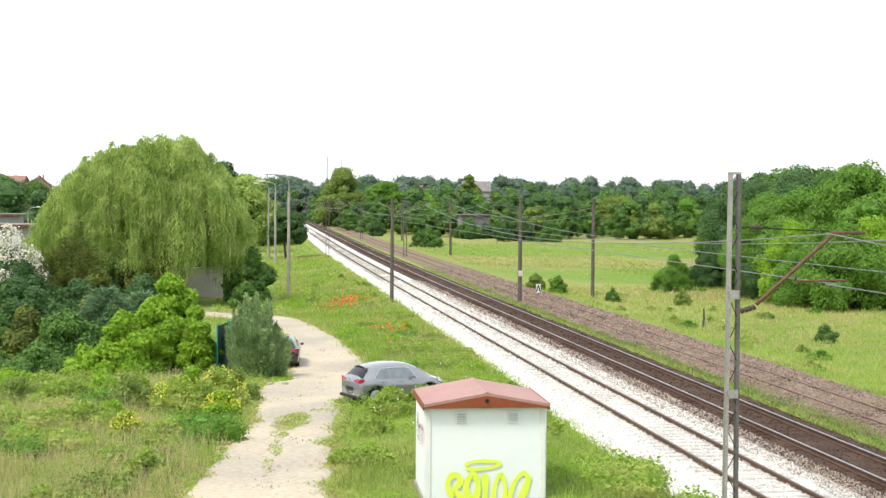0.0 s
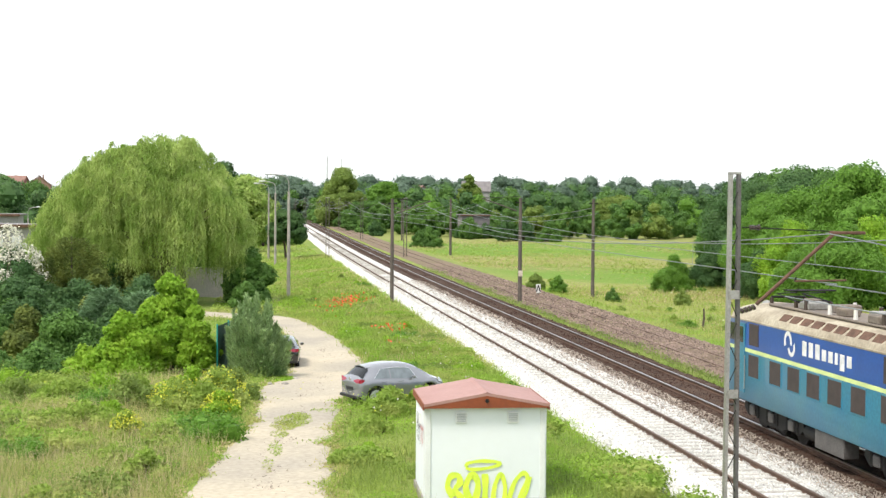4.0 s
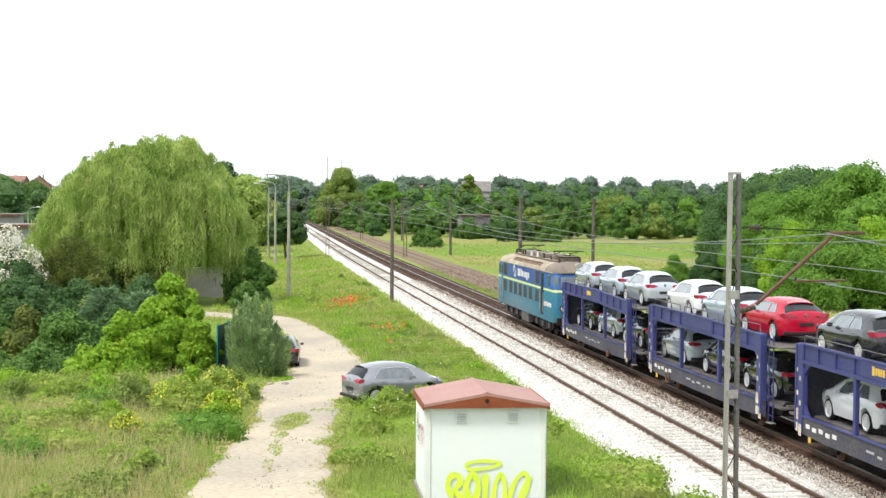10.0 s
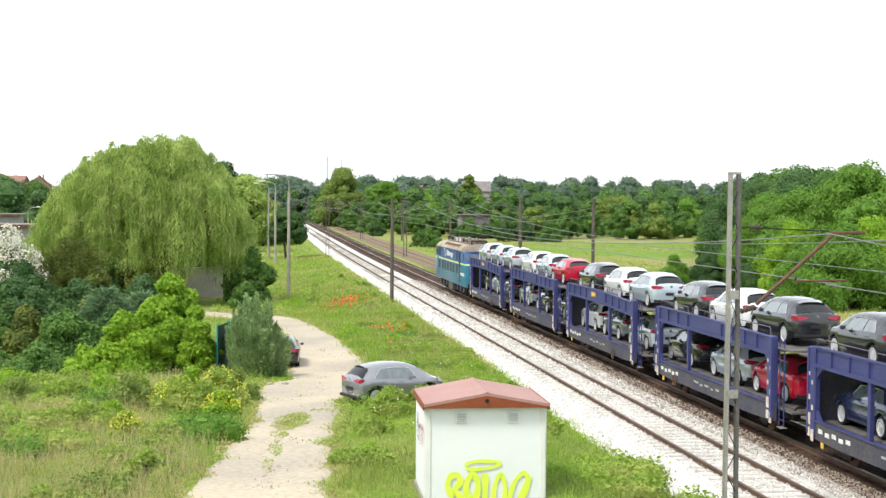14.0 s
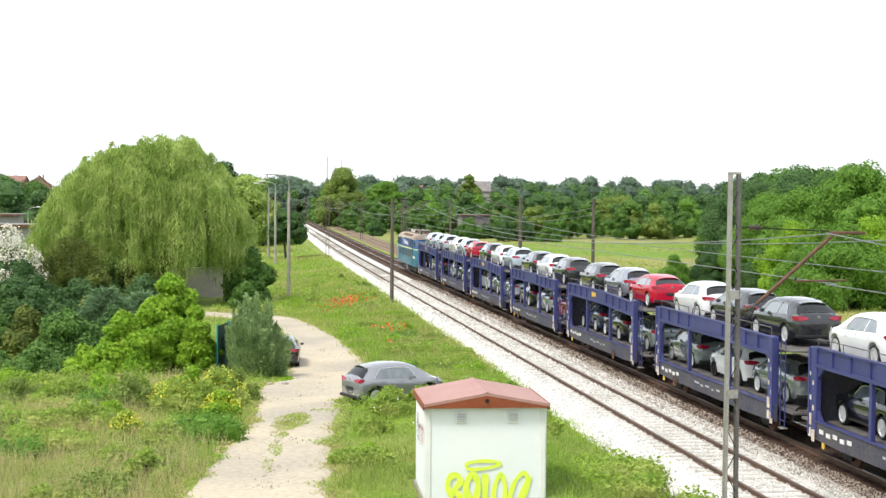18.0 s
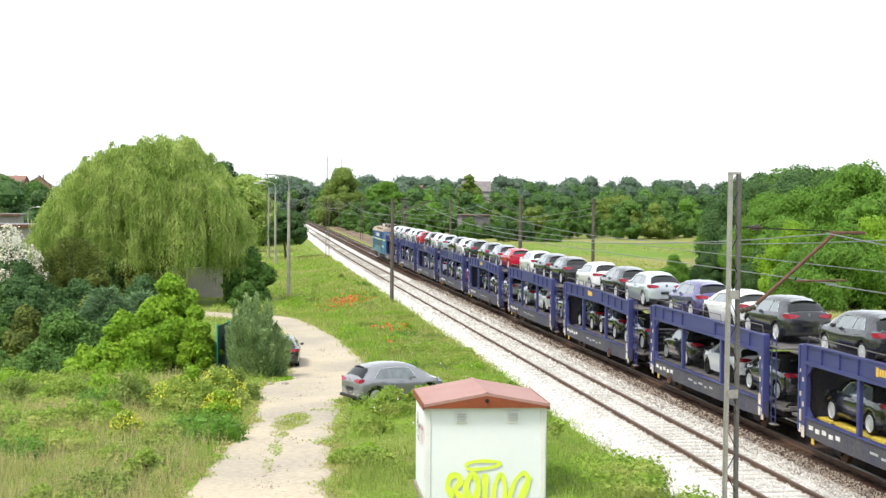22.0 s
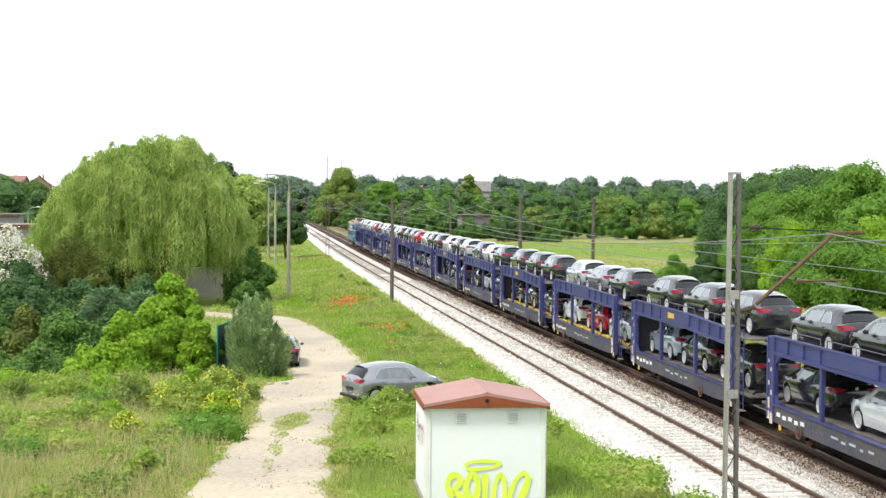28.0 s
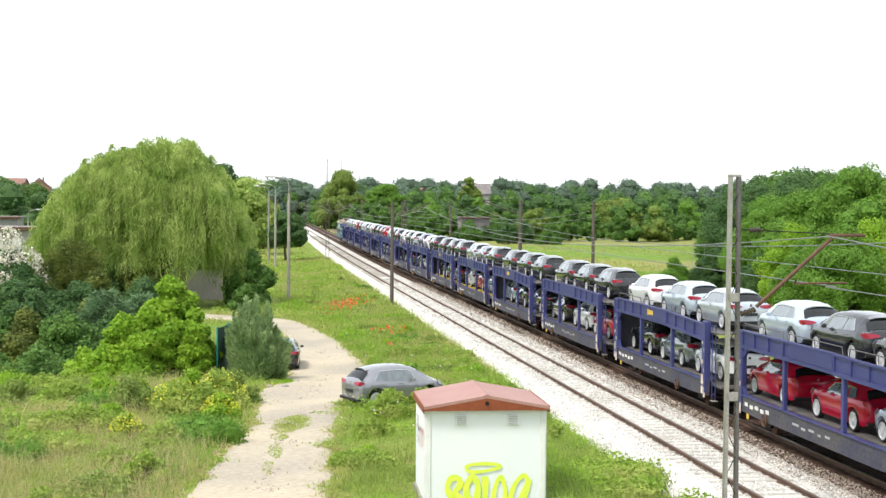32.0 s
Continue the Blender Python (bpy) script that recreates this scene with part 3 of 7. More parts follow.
    def top_pane(self, ya, yb, wf=0.93, off=0.007, n=6):
        """A pane that lies on the top between ya and yb."""
        rows = []
        for i in range(n + 1):
            y = ya + (yb - ya) * i / n
            r = self.ring(y)
            sl = (sect(self.top, y + 0.03) - sect(self.top, y - 0.03)) / 0.06
            nz = 1 / math.sqrt(1 + sl * sl)
            ny = -sl * nz
            pts = [Vector(r[k]) for k in (9, 10, 11, 12, 13, 14, 15)]
            rows.append([(p.x * wf * (0.9 if i in (0, n) else 1), p.y + ny * off, p.z + nz * off) for p in pts])
        return Geo().sheet(rows)


def wheel_meshes(R):
    t, r = Geo(), Geo()
    n = 20
    prof = [(R - 0.075, -0.09), (R - 0.02, -0.1), (R, -0.07), (R, 0.07), (R - 0.02, 0.1), (R - 0.075, 0.09)]
    t.loft([[(x, math.cos(a) * rr, math.sin(a) * rr) for rr, x in prof] for a in (2 * math.pi * i / n for i in range(n + 1))], caps=False)
    r.cyl((-0.07, 0, 0), (0.06, 0, 0), R - 0.085, n=16)
    for i in range(10):
        a = 2 * math.pi * i / 10
        r.box((0.068, math.cos(a) * R * 0.34, math.sin(a) * R * 0.34), (0.03, 0.035, R * 0.55), rot=Matrix.Rotation(a - math.pi / 2, 4, "X"))
    r.cyl((0.055, 0, 0), (0.09, 0, 0), 0.06, n=10)
    r.loft([[(x, math.cos(a) * rr, math.sin(a) * rr) for rr, x in ((R - 0.1, 0.06), (R - 0.07, 0.06), (R - 0.07, 0.1), (R - 0.1, 0.1), (R - 0.1, 0.06))] for a in (2 * math.pi * i / n for i in range(n + 1))], caps=False)
    return t.mesh("tyre", True), r.mesh("rim", False)


class CarKit:
    """The meshes of one model of car, shared by all of that model."""

    def __init__(self, L, W, H, doors, coupe=0.0):
        s = CarShape(L, W, H, coupe)
        self.s, k = s, L / 4.42
        self.body = s.body().mesh("body", True)
        self.wind = s.top_pane(2.84 * k, 3.56 * k, 0.98).mesh("windscreen", True)
        self.rear = s.top_pane(0.17 * k, 0.60 * k, 1.06, 0.012, 8).mesh("rear_window", True)
        lip = [sect(s.top, q * k) for q in (0.54, 0.6, 0.8)]
        self.spoiler = Geo().loft([[(x, 0.50 * k, lip[1] + 0.0 - d), (x, 0.50 * k, lip[1] + 0.028 - d), (x, 0.80 * k, lip[2] + 0.010 - d), (x, 0.80 * k, lip[2] - 0.03 - d)] for x, d in ((q * s.W * 0.5, 0.06 * abs(q) ** 2.5) for q in np.linspace(-1, 1, 9))]).mesh("roof_spoiler", True)
        self.badge = Geo().cyl((0, 0.03 * k, 0.955 * H / 1.51), (0, -0.005, 0.95 * H / 1.51), 0.055, n=12).mesh("badge")
        qs = [(0.70, 1.5, 1.5, 1.12), (1.56, 2.85, 2.55, 1.56)] if doors == 5 else [(0.66, 1.25, 1.4, 1.1), (1.34, 2.85, 2.55, 1.5)]
        self.panes = [[s.side_pane([q * k for q in qd], sd).mesh("side_window", True) for qd in qs] for sd in (-1, 1)]
        ends = (qs[0][0], qs[0][3], qs[1][2], qs[1][1])
        self.trim = []
        for sd in (-1, 1):
            path = [s.side(ends[0] * k, 0.03, sd, 0.01), s.side((ends[0] * 0.55 + ends[1] * 0.45) * k, 0.5, sd, 0.01)] + [s.side((ends[1] + (ends[2] - ends[1]) * i / 6) * k, 0.99, sd, 0.01) for i in range(7)] + [s.side((ends[2] * 0.5 + ends[3] * 0.5) * k, 0.5, sd, 0.01), s.side(ends[3] * k, 0.03, sd, 0.01)]
            self.trim.append(Geo().tube(path, 0.013, 5).mesh("window_trim", True))
        self.tyre, self.rim = wheel_meshes(s.R)
        lamp = []
        for sd in (-1, 1):
            g = Geo()
            pts = []
            for y, dx, zlo, zhi in ((-0.012, 0.33, 0.905, 0.93), (-0.012, 0.22, 0.86, 0.965), (-0.006, 0.05, 0.83, 0.985), (0.05, -0.010, 0.83, 0.99), (0.13, -0.010, 0.86, 0.98), (0.22, -0.008, 0.92, 0.95)):
                w = sect(s.wid, max(y, 0) * k) - dx
                pts.append([(sd * w, y * k, zlo), (sd * w, y * k + (0.045 if y < 0 else 0), zhi)])
            g.sheet(pts)
            lamp.append(g.mesh("tail_light"))
        self.tails = lamp
        self.heads = []
        for sd in (-1, 1):
            g = Geo()
            g.sheet([[(sd * (sect(s.wid, y * k) - dx + 0.012), y * k, z + 0.05), (sd * (sect(s.wid, y * k) + 0.01), y * k, z - 0.1)] for y, z, dx in ((3.95, 0.86, 0.05), (4.15, 0.8, 0.12), (4.3, 0.73, 0.16))])
            self.heads.append(g.mesh("headlight"))
        self.plate = Geo().box((0, -0.012, 0.62), (0.52, 0.02, 0.11), 0.004).mesh("number_plate")
        self.bumper = Geo().loft([[(x, y - 0.02, z) for y, z in ((0.0, 0.27), (-0.012, 0.30), (-0.012, 0.36), (0.06, 0.38), (0.12, 0.27))] for x in np.linspace(-0.78 * W / 1.81, 0.78 * W / 1.81, 5)]).mesh("bumper")
        self.mirror = [Geo().box((sd * (s.W + 0.07), 2.6 * k, 1.0 * H / 1.51), (0.17, 0.1, 0.13), 0.03).mesh("door_mirror") for sd in (-1, 1)]
        self.handle = [[Geo().box((sd * (sect(s.wid, y * k) + 0.006), y * k, 0.86), (0.025, 0.19, 0.03), 0.008).mesh("door_handle") for y in ((1.15, 2.0) if doors == 5 else (1.6,))] for sd in (-1, 1)]

    def build(self, paint, label, m=None, group="", dark_rim=False, names=True):
        s = self.s
        c = thing("car", label, "car", m, group)
        part("body", self.body, paint, c)
        part("windscreen", self.wind, M["glass"], c)
        part("rear_window", self.rear, M["glass_rear"], c, "near-black rear window")
        part("roof_spoiler", self.spoiler, paint, c)
        part("badge", self.badge, M["chrome"], c, "round chrome badge")
        for row in self.panes:
            for p in row:
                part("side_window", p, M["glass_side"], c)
        for q in self.trim:
            part("window_trim", q, M["chrome"], c, "bright chrome window trim")
        for q in self.tails:
            part("tail_light", q, M["red_glass"], c, "red tail light")
        for q in self.heads:
            part("headlight", q, M["clear_lamp"], c)
        part("number_plate", self.plate, M["black_trim"], c)
        part("bumper", self.bumper, M["black_trim"], c)
        for q in self.mirror:
            part("door_mirror", q, paint, c)
        for row in self.handle:
            for q in row:
                part("door_handle", q, paint, c)
        for sd in (-1, 1):
            for y in s.wheels:
                w = new("wheel")
                w.parent = c
                w.matrix_basis = pose(sd * (s.W - 0.14), y, s.R, 0, 0, 0 if sd > 0 else 180)
                part("tyre", self.tyre, M["rubber"], w)
                part("rim", self.rim, M["steel_dark"] if dark_rim else M["alloy"], w)
        return c


HATCH, COUPE = CarKit(4.42, 1.81, 1.51, 5), CarKit(4.46, 1.84, 1.48, 3, 1.0)
CITY = CarKit(3.665, 1.66, 1.50, 5)
WORDS = {"silver": "silver-grey", "ice": "pale blue-silver", "white": "white", "grey": "dull grey-green", "dark": "dark grey", "black": "black", "red": "bright red", "violet": "dark violet-blue", "navy": "navy blue", "slate": "grey-violet"}

# ---------------------------------------------------------------- car-carrier wagons
WAGON = 33.1
UNITS = {"A": (0.0, -13.4), "B": (-16.7, -30.2)}


def car_wagon(kind, yellow):
    """One half of a two-deck wagon; local y = 0 at the middle of the half, x towards the field."""
    y0, y1 = UNITS[kind]
    L = y0 - y1
    h = L / 2
    t = thing("car_wagon", ("violet-blue double-deck car-carrier wagon with yellow lower deck" if yellow else "violet-blue double-deck car-carrier wagon loaded with new cars"), "railway wagon", group="car-carrier wagons of the train")
    B = M["wagon"]
    part("lower_deck", Geo().box((0, 0, 1.03), (2.55, L + 2.2, 0.08), 0.01), M["deck"], t, "worn dark lower deck")
    for sd in (-1, 1):
        x = sd * 1.42
        # sill: shallow at the ends, deeper in the middle
        g = Geo()
        g.prism([(-h, 0.62), (-h + 2.2, 0.56), (h - 2.2, 0.56), (h, 0.62), (h, 1.16), (-h, 1.16)], "x", x - 0.05, x + 0.05)
        part("sill_beam", g, M["wagon_grime"], t, "grimy blue-grey side sill with small markings")
        part("sill_flange", Geo().box((x, 0, 1.17), (0.2, L, 0.035), 0.008), B, t)
        part("wheel_track", Geo().box((sd * 0.78, 0, 1.095), (0.46, L + 2.0, 0.05), 0.012), M["deck_y"] if yellow else M["deck"], t)
        if yellow:
            for i in range(7):
                part("wheel_chock", Geo().box((sd * 1.08, -h + 1.2 + i * (L - 2.4) / 6, 1.16), (0.12, 0.8, 0.12), 0.02), M["deck_y"], t, "yellow wheel chock")
        # fascia of the upper deck, in two lengths: the rear one set lower
        mid_a, mid_b = h * 0.30, -h * 0.22
        drop = 0.16 if kind == "A" else 0.06
        part("cover_plate", Geo().box((x + sd * 0.06, (mid_a + mid_b) / 2, 3.14), (0.05, mid_a - mid_b, 0.46), 0.012), B, t, "flat violet-blue cover plate")
        for a, b, za, zc in ((mid_b, h - 0.35, 3.40, 3.40), (-h + 0.35, mid_b, 3.40 - drop, 3.39)):
            def bar(z0, z1, w, ox):
                return Geo().prism([(a, za - 3.4 + z0), (b, zc - 3.4 + z0), (b, zc - 3.4 + z1), (a, za - 3.4 + z1)], "x", x + ox - w / 2, x + ox + w / 2)
            part("side_panel", bar(2.86, 3.39, 0.07, 0), B, t)
            part("panel_rail", bar(3.37, 3.43, 0.15, sd * 0.02), B, t)
            part("panel_rail", bar(2.80, 2.91, 0.17, sd * 0.02), B, t)
            n = 6 if b > 0 else 4
            for i in range(n + 1):
                yy = a + 0.05 + (b - a - 0.1) * i / n
                if mid_b + 0.1 < yy < mid_a - 0.1:
                    continue
                zo = (za + (zc - za) * (yy - a) / (b - a)) - 3.4
                part("panel_rib", Geo().box((x + sd * 0.05, yy, 3.14 + zo), (0.09, 0.05, 0.48), 0.01), B, t)
        # end pillars and the two posts
        for yy in (h - 0.3, -h + 0.3):
            g = Geo().box((x, yy, 2.05), (0.2, 0.52, 2.7), 0.03)
            part("end_pillar", g, B, t, "broad violet-blue end pillar")
            s_ = -1 if yy > 0 else 1
            part("gusset", Geo().prism([(yy + s_ * 0.25, 2.82), (yy + s_ * 0.75, 2.82), (yy + s_ * 0.25, 2.45)], "x", x - 0.04, x + 0.04), B, t)
            part("gusset", Geo().prism([(yy + s_ * 0.25, 1.15), (yy + s_ * 0.7, 1.15), (yy + s_ * 0.25, 1.5)], "x", x - 0.04, x + 0.04), B, t)
            part("pillar_edge", Geo().box((x + sd * 0.06, yy + (0.2 if yy > 0 else -0.2), 2.05), (0.16, 0.1, 2.66), 0.015), B, t)
            for z, w, hh, dy in ((0.72, 0.22, 0.36, -0.14), (0.80, 0.2, 0.28, 0.13), (1.2, 0.24, 0.36, 0.12), (1.56, 0.13, 0.15, -0.12), (1.86, 0.13, 0.15, 0.1), (2.32, 0.11, 0.13, -0.1), (2.58, 0.1, 0.11, 0.12)):
                part("marking_plate", Geo().box((x + sd * 0.112, yy + dy, z), (0.012, w, hh), 0.003), M["plate"], t, "scuffed cream marking plate")
        for yy in (h * 0.36, -h * 0.32):
            part("post", Geo().box((x, yy, 2.0), (0.14, 0.17, 1.75), 0.02), B, t)
        # long handrail loops over the upper deck
        for a, b in ((-h + 0.45, -h * 0.36), (-h * 0.3, h * 0.32), (h * 0.38, h - 0.45)):
            m_ = (a + b) / 2
            g = Geo().tube([(x, a, 3.38), (x, a + 0.08, 3.66), (x, b - 0.08, 3.66), (x, b, 3.38)], 0.018, 6).cyl((x, m_, 3.38), (x, m_, 3.66), 0.014, n=6)
            part("handrail", g, M["steel_mid"], t)
        # buffers, foot steps, and a tie rod
        for k, w in enumerate((0.5, 0.3, 0.42, 0.2, 0.34)):
            part("marking", Geo().box((x + sd * 0.056, h * 0.2 - 0.62 * k, 0.88 - 0.05 * (k % 2)), (0.012, w, 0.07), 0.002), M["vent"], t)
        for k in range(5):
            part("marking", Geo().box((x + sd * 0.056, h * 0.86 - 0.5 * k, 0.9 - 0.04 * (k % 2)), (0.012, 0.3, 0.13), 0.002), M["white_p"], t)
        ew = h * 0.58 if kind == "B" else -h * 0.47
        g = Geo().tube([(x + sd * 0.12, ew + math.cos(a) * 0.2, 0.62 + math.sin(a) * 0.2) for a in np.linspace(0, 2 * math.pi, 17)], 0.028, 6)
        for a in (0.3, 2.4, 4.5):
            g.cyl((x + sd * 0.11, ew, 0.62), (x + sd * 0.12, ew + math.cos(a) * 0.2, 0.62 + math.sin(a) * 0.2), 0.016, n=5)
        g.cyl((x, ew, 0.62), (x + sd * 0.13, ew, 0.62), 0.05, n=10)
        part("brake_wheel", g, M["steel_rust"], t, "round rusty hand brake wheel")
        part("release_handle", Geo().box((x + sd * 0.03, h - 1.05, 0.5), (0.06, 0.16, 0.2), 0.02).cyl((x, h - 1.05, 0.6), (x, h - 1.05, 0.75), 0.02, n=6), M["gold_p"], t, "small yellow release handle")
    if kind == "A":
        # dark panel added to close the front opening below the upper deck
        part("bulkhead", Geo().box((0, h - 0.12, 1.95), (2.6, 0.06, 1.75), 0.01), M["wagon_grime"], t, "dark panel added across the front opening")
        for sd in (-1, 1):
            for k, (w, dy) in enumerate(((0.2, 0.0), (0.13, 0.19), (0.13, 0.34), (0.13, 0.49), (0.15, 0.65))):
                part("lettering_bar", Geo().box((sd * 1.512, h * 0.17 - dy, 3.16), (0.012, w * 0.85, 0.2 if k else 0.26), 0.003), M["gold_p"], t, "golden yellow mark")
    # upper deck with cross beams
    part("upper_deck", Geo().box((0, 0, 3.02), (2.7, L + 2.2, 0.07), 0.01), M["deck"], t)
    for i in range(7):
        part("cross_beam", Geo().box((0, -h + 0.3 + i * (L - 0.6) / 6, 2.93), (2.75, 0.14, 0.12), 0.015), B, t)
    # underframe and wheel sets
    part("underframe", Geo().box((0, 0, 0.78), (1.6, L, 0.34), 0.02), M["steel_dark"], t)
    for yy in (h - 1.9, -h + 1.9):
        ws = new("wheelset")
        ws.parent = t
        ws.matrix_basis = pose(0, yy, 0.42)
        part("axle", Geo().cyl((-1.0, 0, 0), (1.0, 0, 0), 0.08, n=8), M["steel_dark"], ws)
        for sd in (-1, 1):
            part("wheel", Geo().cyl((sd * 0.70, 0, 0), (sd * 0.83, 0, 0), 0.42, n=20).cyl((sd * 0.68, 0, 0), (sd * 0.70, 0, 0), 0.44, n=20), M["steel_rust"], ws)
            part("axle_guard", Geo().prism([(-0.6, 0.25), (0.6, 0.25), (0.28, -0.18), (-0.28, -0.18)], "x", sd * 1.02 - 0.05, sd * 1.02 + 0.05), M["steel_dark"], ws)
    # ladder, buffers and drawbar at the rear end
    for sd in (-1, 1):
        for d in (1, -1):
            part("buffer", Geo().cyl((sd * 0.87, d * h, 1.0), (sd * 0.87, d * (h + 0.75), 1.0), 0.09, n=10).cyl((sd * 0.87, d * (h + 0.75), 1.0), (sd * 0.87, d * (h + 0.82), 1.0), 0.23, n=14), M["steel_dark"], t)
        g = Geo()
        for a in (-0.2, 0.2):
            g.cyl((sd * 1.3, -h - 0.25 + a, 0.5), (sd * 1.3, -h - 0.25 + a, 3.35), 0.022, n=6)
        for i in range(9):
            g.cyl((sd * 1.3, -h - 0.45, 0.7 + i * 0.32), (sd * 1.3, -h - 0.05, 0.7 + i * 0.32), 0.016, n=6)
        part("ladder", g, B, t, "thin violet-blue steel ladder")
        part("end_step", Geo().box((sd * 1.3, -h - 0.3, 0.46), (0.22, 0.4, 0.03), 0.008), M["steel_grey"], t)
    part("drawbar", Geo().box((0, -h - 0.8, 0.95), (0.16, 1.7, 0.16), 0.02), M["steel_dark"], t)
    return t
# ---------------------------------------------------------------- locomotive
def locomotive():
    """Six-axle electric locomotive; local y = 0 at mid-length, front +y."""
    t = thing("locomotive", "teal and dark blue six-axle electric locomotive with cream roof", "locomotive")
    H, Wd = 9.05, 1.50

    def body_ring(z, inset, wx):
        e = H - inset
        c = 0.42
        return [(-wx, -e + c, z), (-wx + 0.2, -e + 0.1, z), (-wx + 0.5, -e, z), (wx - 0.5, -e, z), (wx - 0.2, -e + 0.1, z), (wx, -e + c, z), (wx, e - c, z), (wx - 0.2, e - 0.1, z), (wx - 0.5, e, z), (-wx + 0.5, e, z), (-wx + 0.2, e - 0.1, z), (-wx, e - c, z)]

    part("body", Geo().loft([body_ring(*q) for q in ((0.93, 0.14, Wd - 0.03), (1.02, 0.06, Wd), (1.9, 0.0, Wd), (2.64, 0.03, Wd))]), M["loco_teal"], t, smooth=True)
    part("waist_stripe", Geo().loft([body_ring(*q) for q in ((2.64, 0.02, Wd + 0.006), (2.765, 0.03, Wd + 0.006))]), M["loco_stripe"], t, "pale yellow-green waist stripe")
    part("upper_body", Geo().loft([body_ring(*q) for q in ((2.765, 0.04, Wd), (3.2, 0.12, Wd), (3.70, 0.3, Wd - 0.03))]), M["loco_mid"], t, smooth=True)
    for sd in (-1, 1):
        d = 1 if sd < 0 else -1
        part("blue_panel", Geo().box((sd * (Wd - 0.006), d * 0.75, 3.23), (0.03, 11.6, 0.90), 0.004), M["loco_blue"], t, "dark blue side panel")
        # emblem and lettering reduced to plain white shapes
        x = sd * (Wd + 0.012)
        g = Geo()
        for cy, cz, r, a0, a1 in ((2.85, 3.36, 0.33, -0.6, 3.5), (2.55, 3.20, 0.30, 2.6, 6.1)):
            pts_o = [(x, d * (cy + math.cos(a) * r), cz + math.sin(a) * r) for a in np.linspace(a0, a1, 14)]
            pts_i = [(x, d * (cy + math.cos(a) * r * 0.55), cz + math.sin(a) * r * 0.55) for a in np.linspace(a0, a1, 14)]
            g.sheet([pts_o, pts_i])
        part("emblem", g, M["white_p"], t, "white round emblem")
        yy = 1.72
        for i, (w, hh, dz) in enumerate(((0.46, 0.46, 0), (0.46, 0.46, 0), (0.46, 0.46, 0), (0.44, 0.34, -0.05), (0.44, 0.34, -0.05), (0.3, 0.34, -0.05), (0.44, 0.48, -0.12), (0.44, 0.34, -0.05))):
            g = Geo().box((x, d * (yy - w / 2), 3.27 + dz), (0.012, w * 0.72, hh), 0.02)
            part("lettering_bar", g, M["white_p"], t, "white plain lettering bar")
            yy -= w + 0.045
        for i in range(8):
            part("marking", Geo().box((x, d * (-6.45 - i * 0.26), 1.88), (0.012, 0.17, 0.25), 0.004), M["white_p"], t)
        # grilles under the stripe
        for y0 in (5.9, 3.92, 2.35, 0.78, -0.81, -2.45, -4.4):
            part("grille", Geo().box((sd * (Wd + 0.002), d * y0, 2.2), (0.04, 0.98, 0.76), 0.015), M["grille"], t, "dark brown ventilation grille")
            part("grille_frame", Geo().box((sd * (Wd - 0.004), d * y0, 2.2), (0.04, 1.08, 0.86), 0.015), M["loco_teal"], t)
        part("grille", Geo().box((sd * (Wd + 0.012), d * 5.9, 3.27), (0.04, 0.9, 0.74), 0.015), M["grille"], t)
        part("grille", Geo().box((sd * (Wd + 0.012), d * -4.5, 3.27), (0.04, 0.9, 0.74), 0.015), M["grille"], t)
        # cab doors with handrails
        for y0 in (7.1, -5.85):
            # rear doorway isn't cut open: a dark panel stands for its shaded inside
            dr = part("cab_door", Geo().box((sd * (Wd + 0.008), d * y0, 2.4), (0.03, 0.66, 2.4), 0.012), M["loco_teal"] if y0 > 0 else M["steel_dark"], t, "" if y0 > 0 else "dark panel for the shade in the open cab doorway")
            if y0 > 0:
                part("door_window", Geo().box((sd * (Wd + 0.022), d * y0, 3.2), (0.03, 0.36, 0.55), 0.02), M["glass"], dr)
            for dy in (-0.42, 0.42):
                part("handrail", Geo().cyl((sd * (Wd + 0.05), d * (y0 + dy), 1.35), (sd * (Wd + 0.05), d * (y0 + dy), 2.5), 0.018, n=6), M["steel_grey"], t)
        for y0 in (8.0, -7.7):
            part("cab_window", Geo().box((sd * (Wd - 0.004), d * y0, 3.24), (0.04, 0.55, 0.62), 0.03), M["glass"], t)
        part("roof_edge", Geo().loft([[(sd * (Wd - 0.02), y, 3.67), (sd * (Wd + 0.02), y, 3.69), (sd * (Wd + 0.02), y, 3.74), (sd * (Wd - 0.04), y, 3.74)] for y in (-8.5, 8.5)]), M["loco_cream"], t)
    # roof
    def roof_ring(y, k, e=0.0):
        hz = 0.56 * k
        return [(sx * Wd * (1 - e) * wx, y, 3.70 + hz * z) for sx, wx, z in ((-1, 0.99, 0), (-1, 0.94, 0.36), (-1, 0.80, 0.66), (-1, 0.55, 0.88), (-1, 0.0, 1.0), (1, 0.55, 0.88), (1, 0.80, 0.66), (1, 0.94, 0.36), (1, 0.99, 0))]

    part("roof", Geo().loft([roof_ring(*q) for q in ((-6.3, 1.0), (-2, 1.0), (3, 1.0), (7.2, 1.0))]), M["loco_cream"], t, smooth=True)
    part("cab_roof", Geo().loft([roof_ring(*q) for q in ((-8.86, 0.12, 0.3), (-8.7, 0.5, 0.14), (-8.35, 0.86, 0.03), (-7.7, 1.0), (-6.3, 1.01))]), M["loco_roof"], t, "sooty brown cab roof", smooth=True)
    part("cab_roof", Geo().loft([roof_ring(*q) for q in ((7.2, 1.01), (7.8, 1.0), (8.4, 0.86, 0.03), (8.7, 0.5, 0.14), (8.86, 0.12, 0.3))]), M["loco_cream"], t, smooth=True)
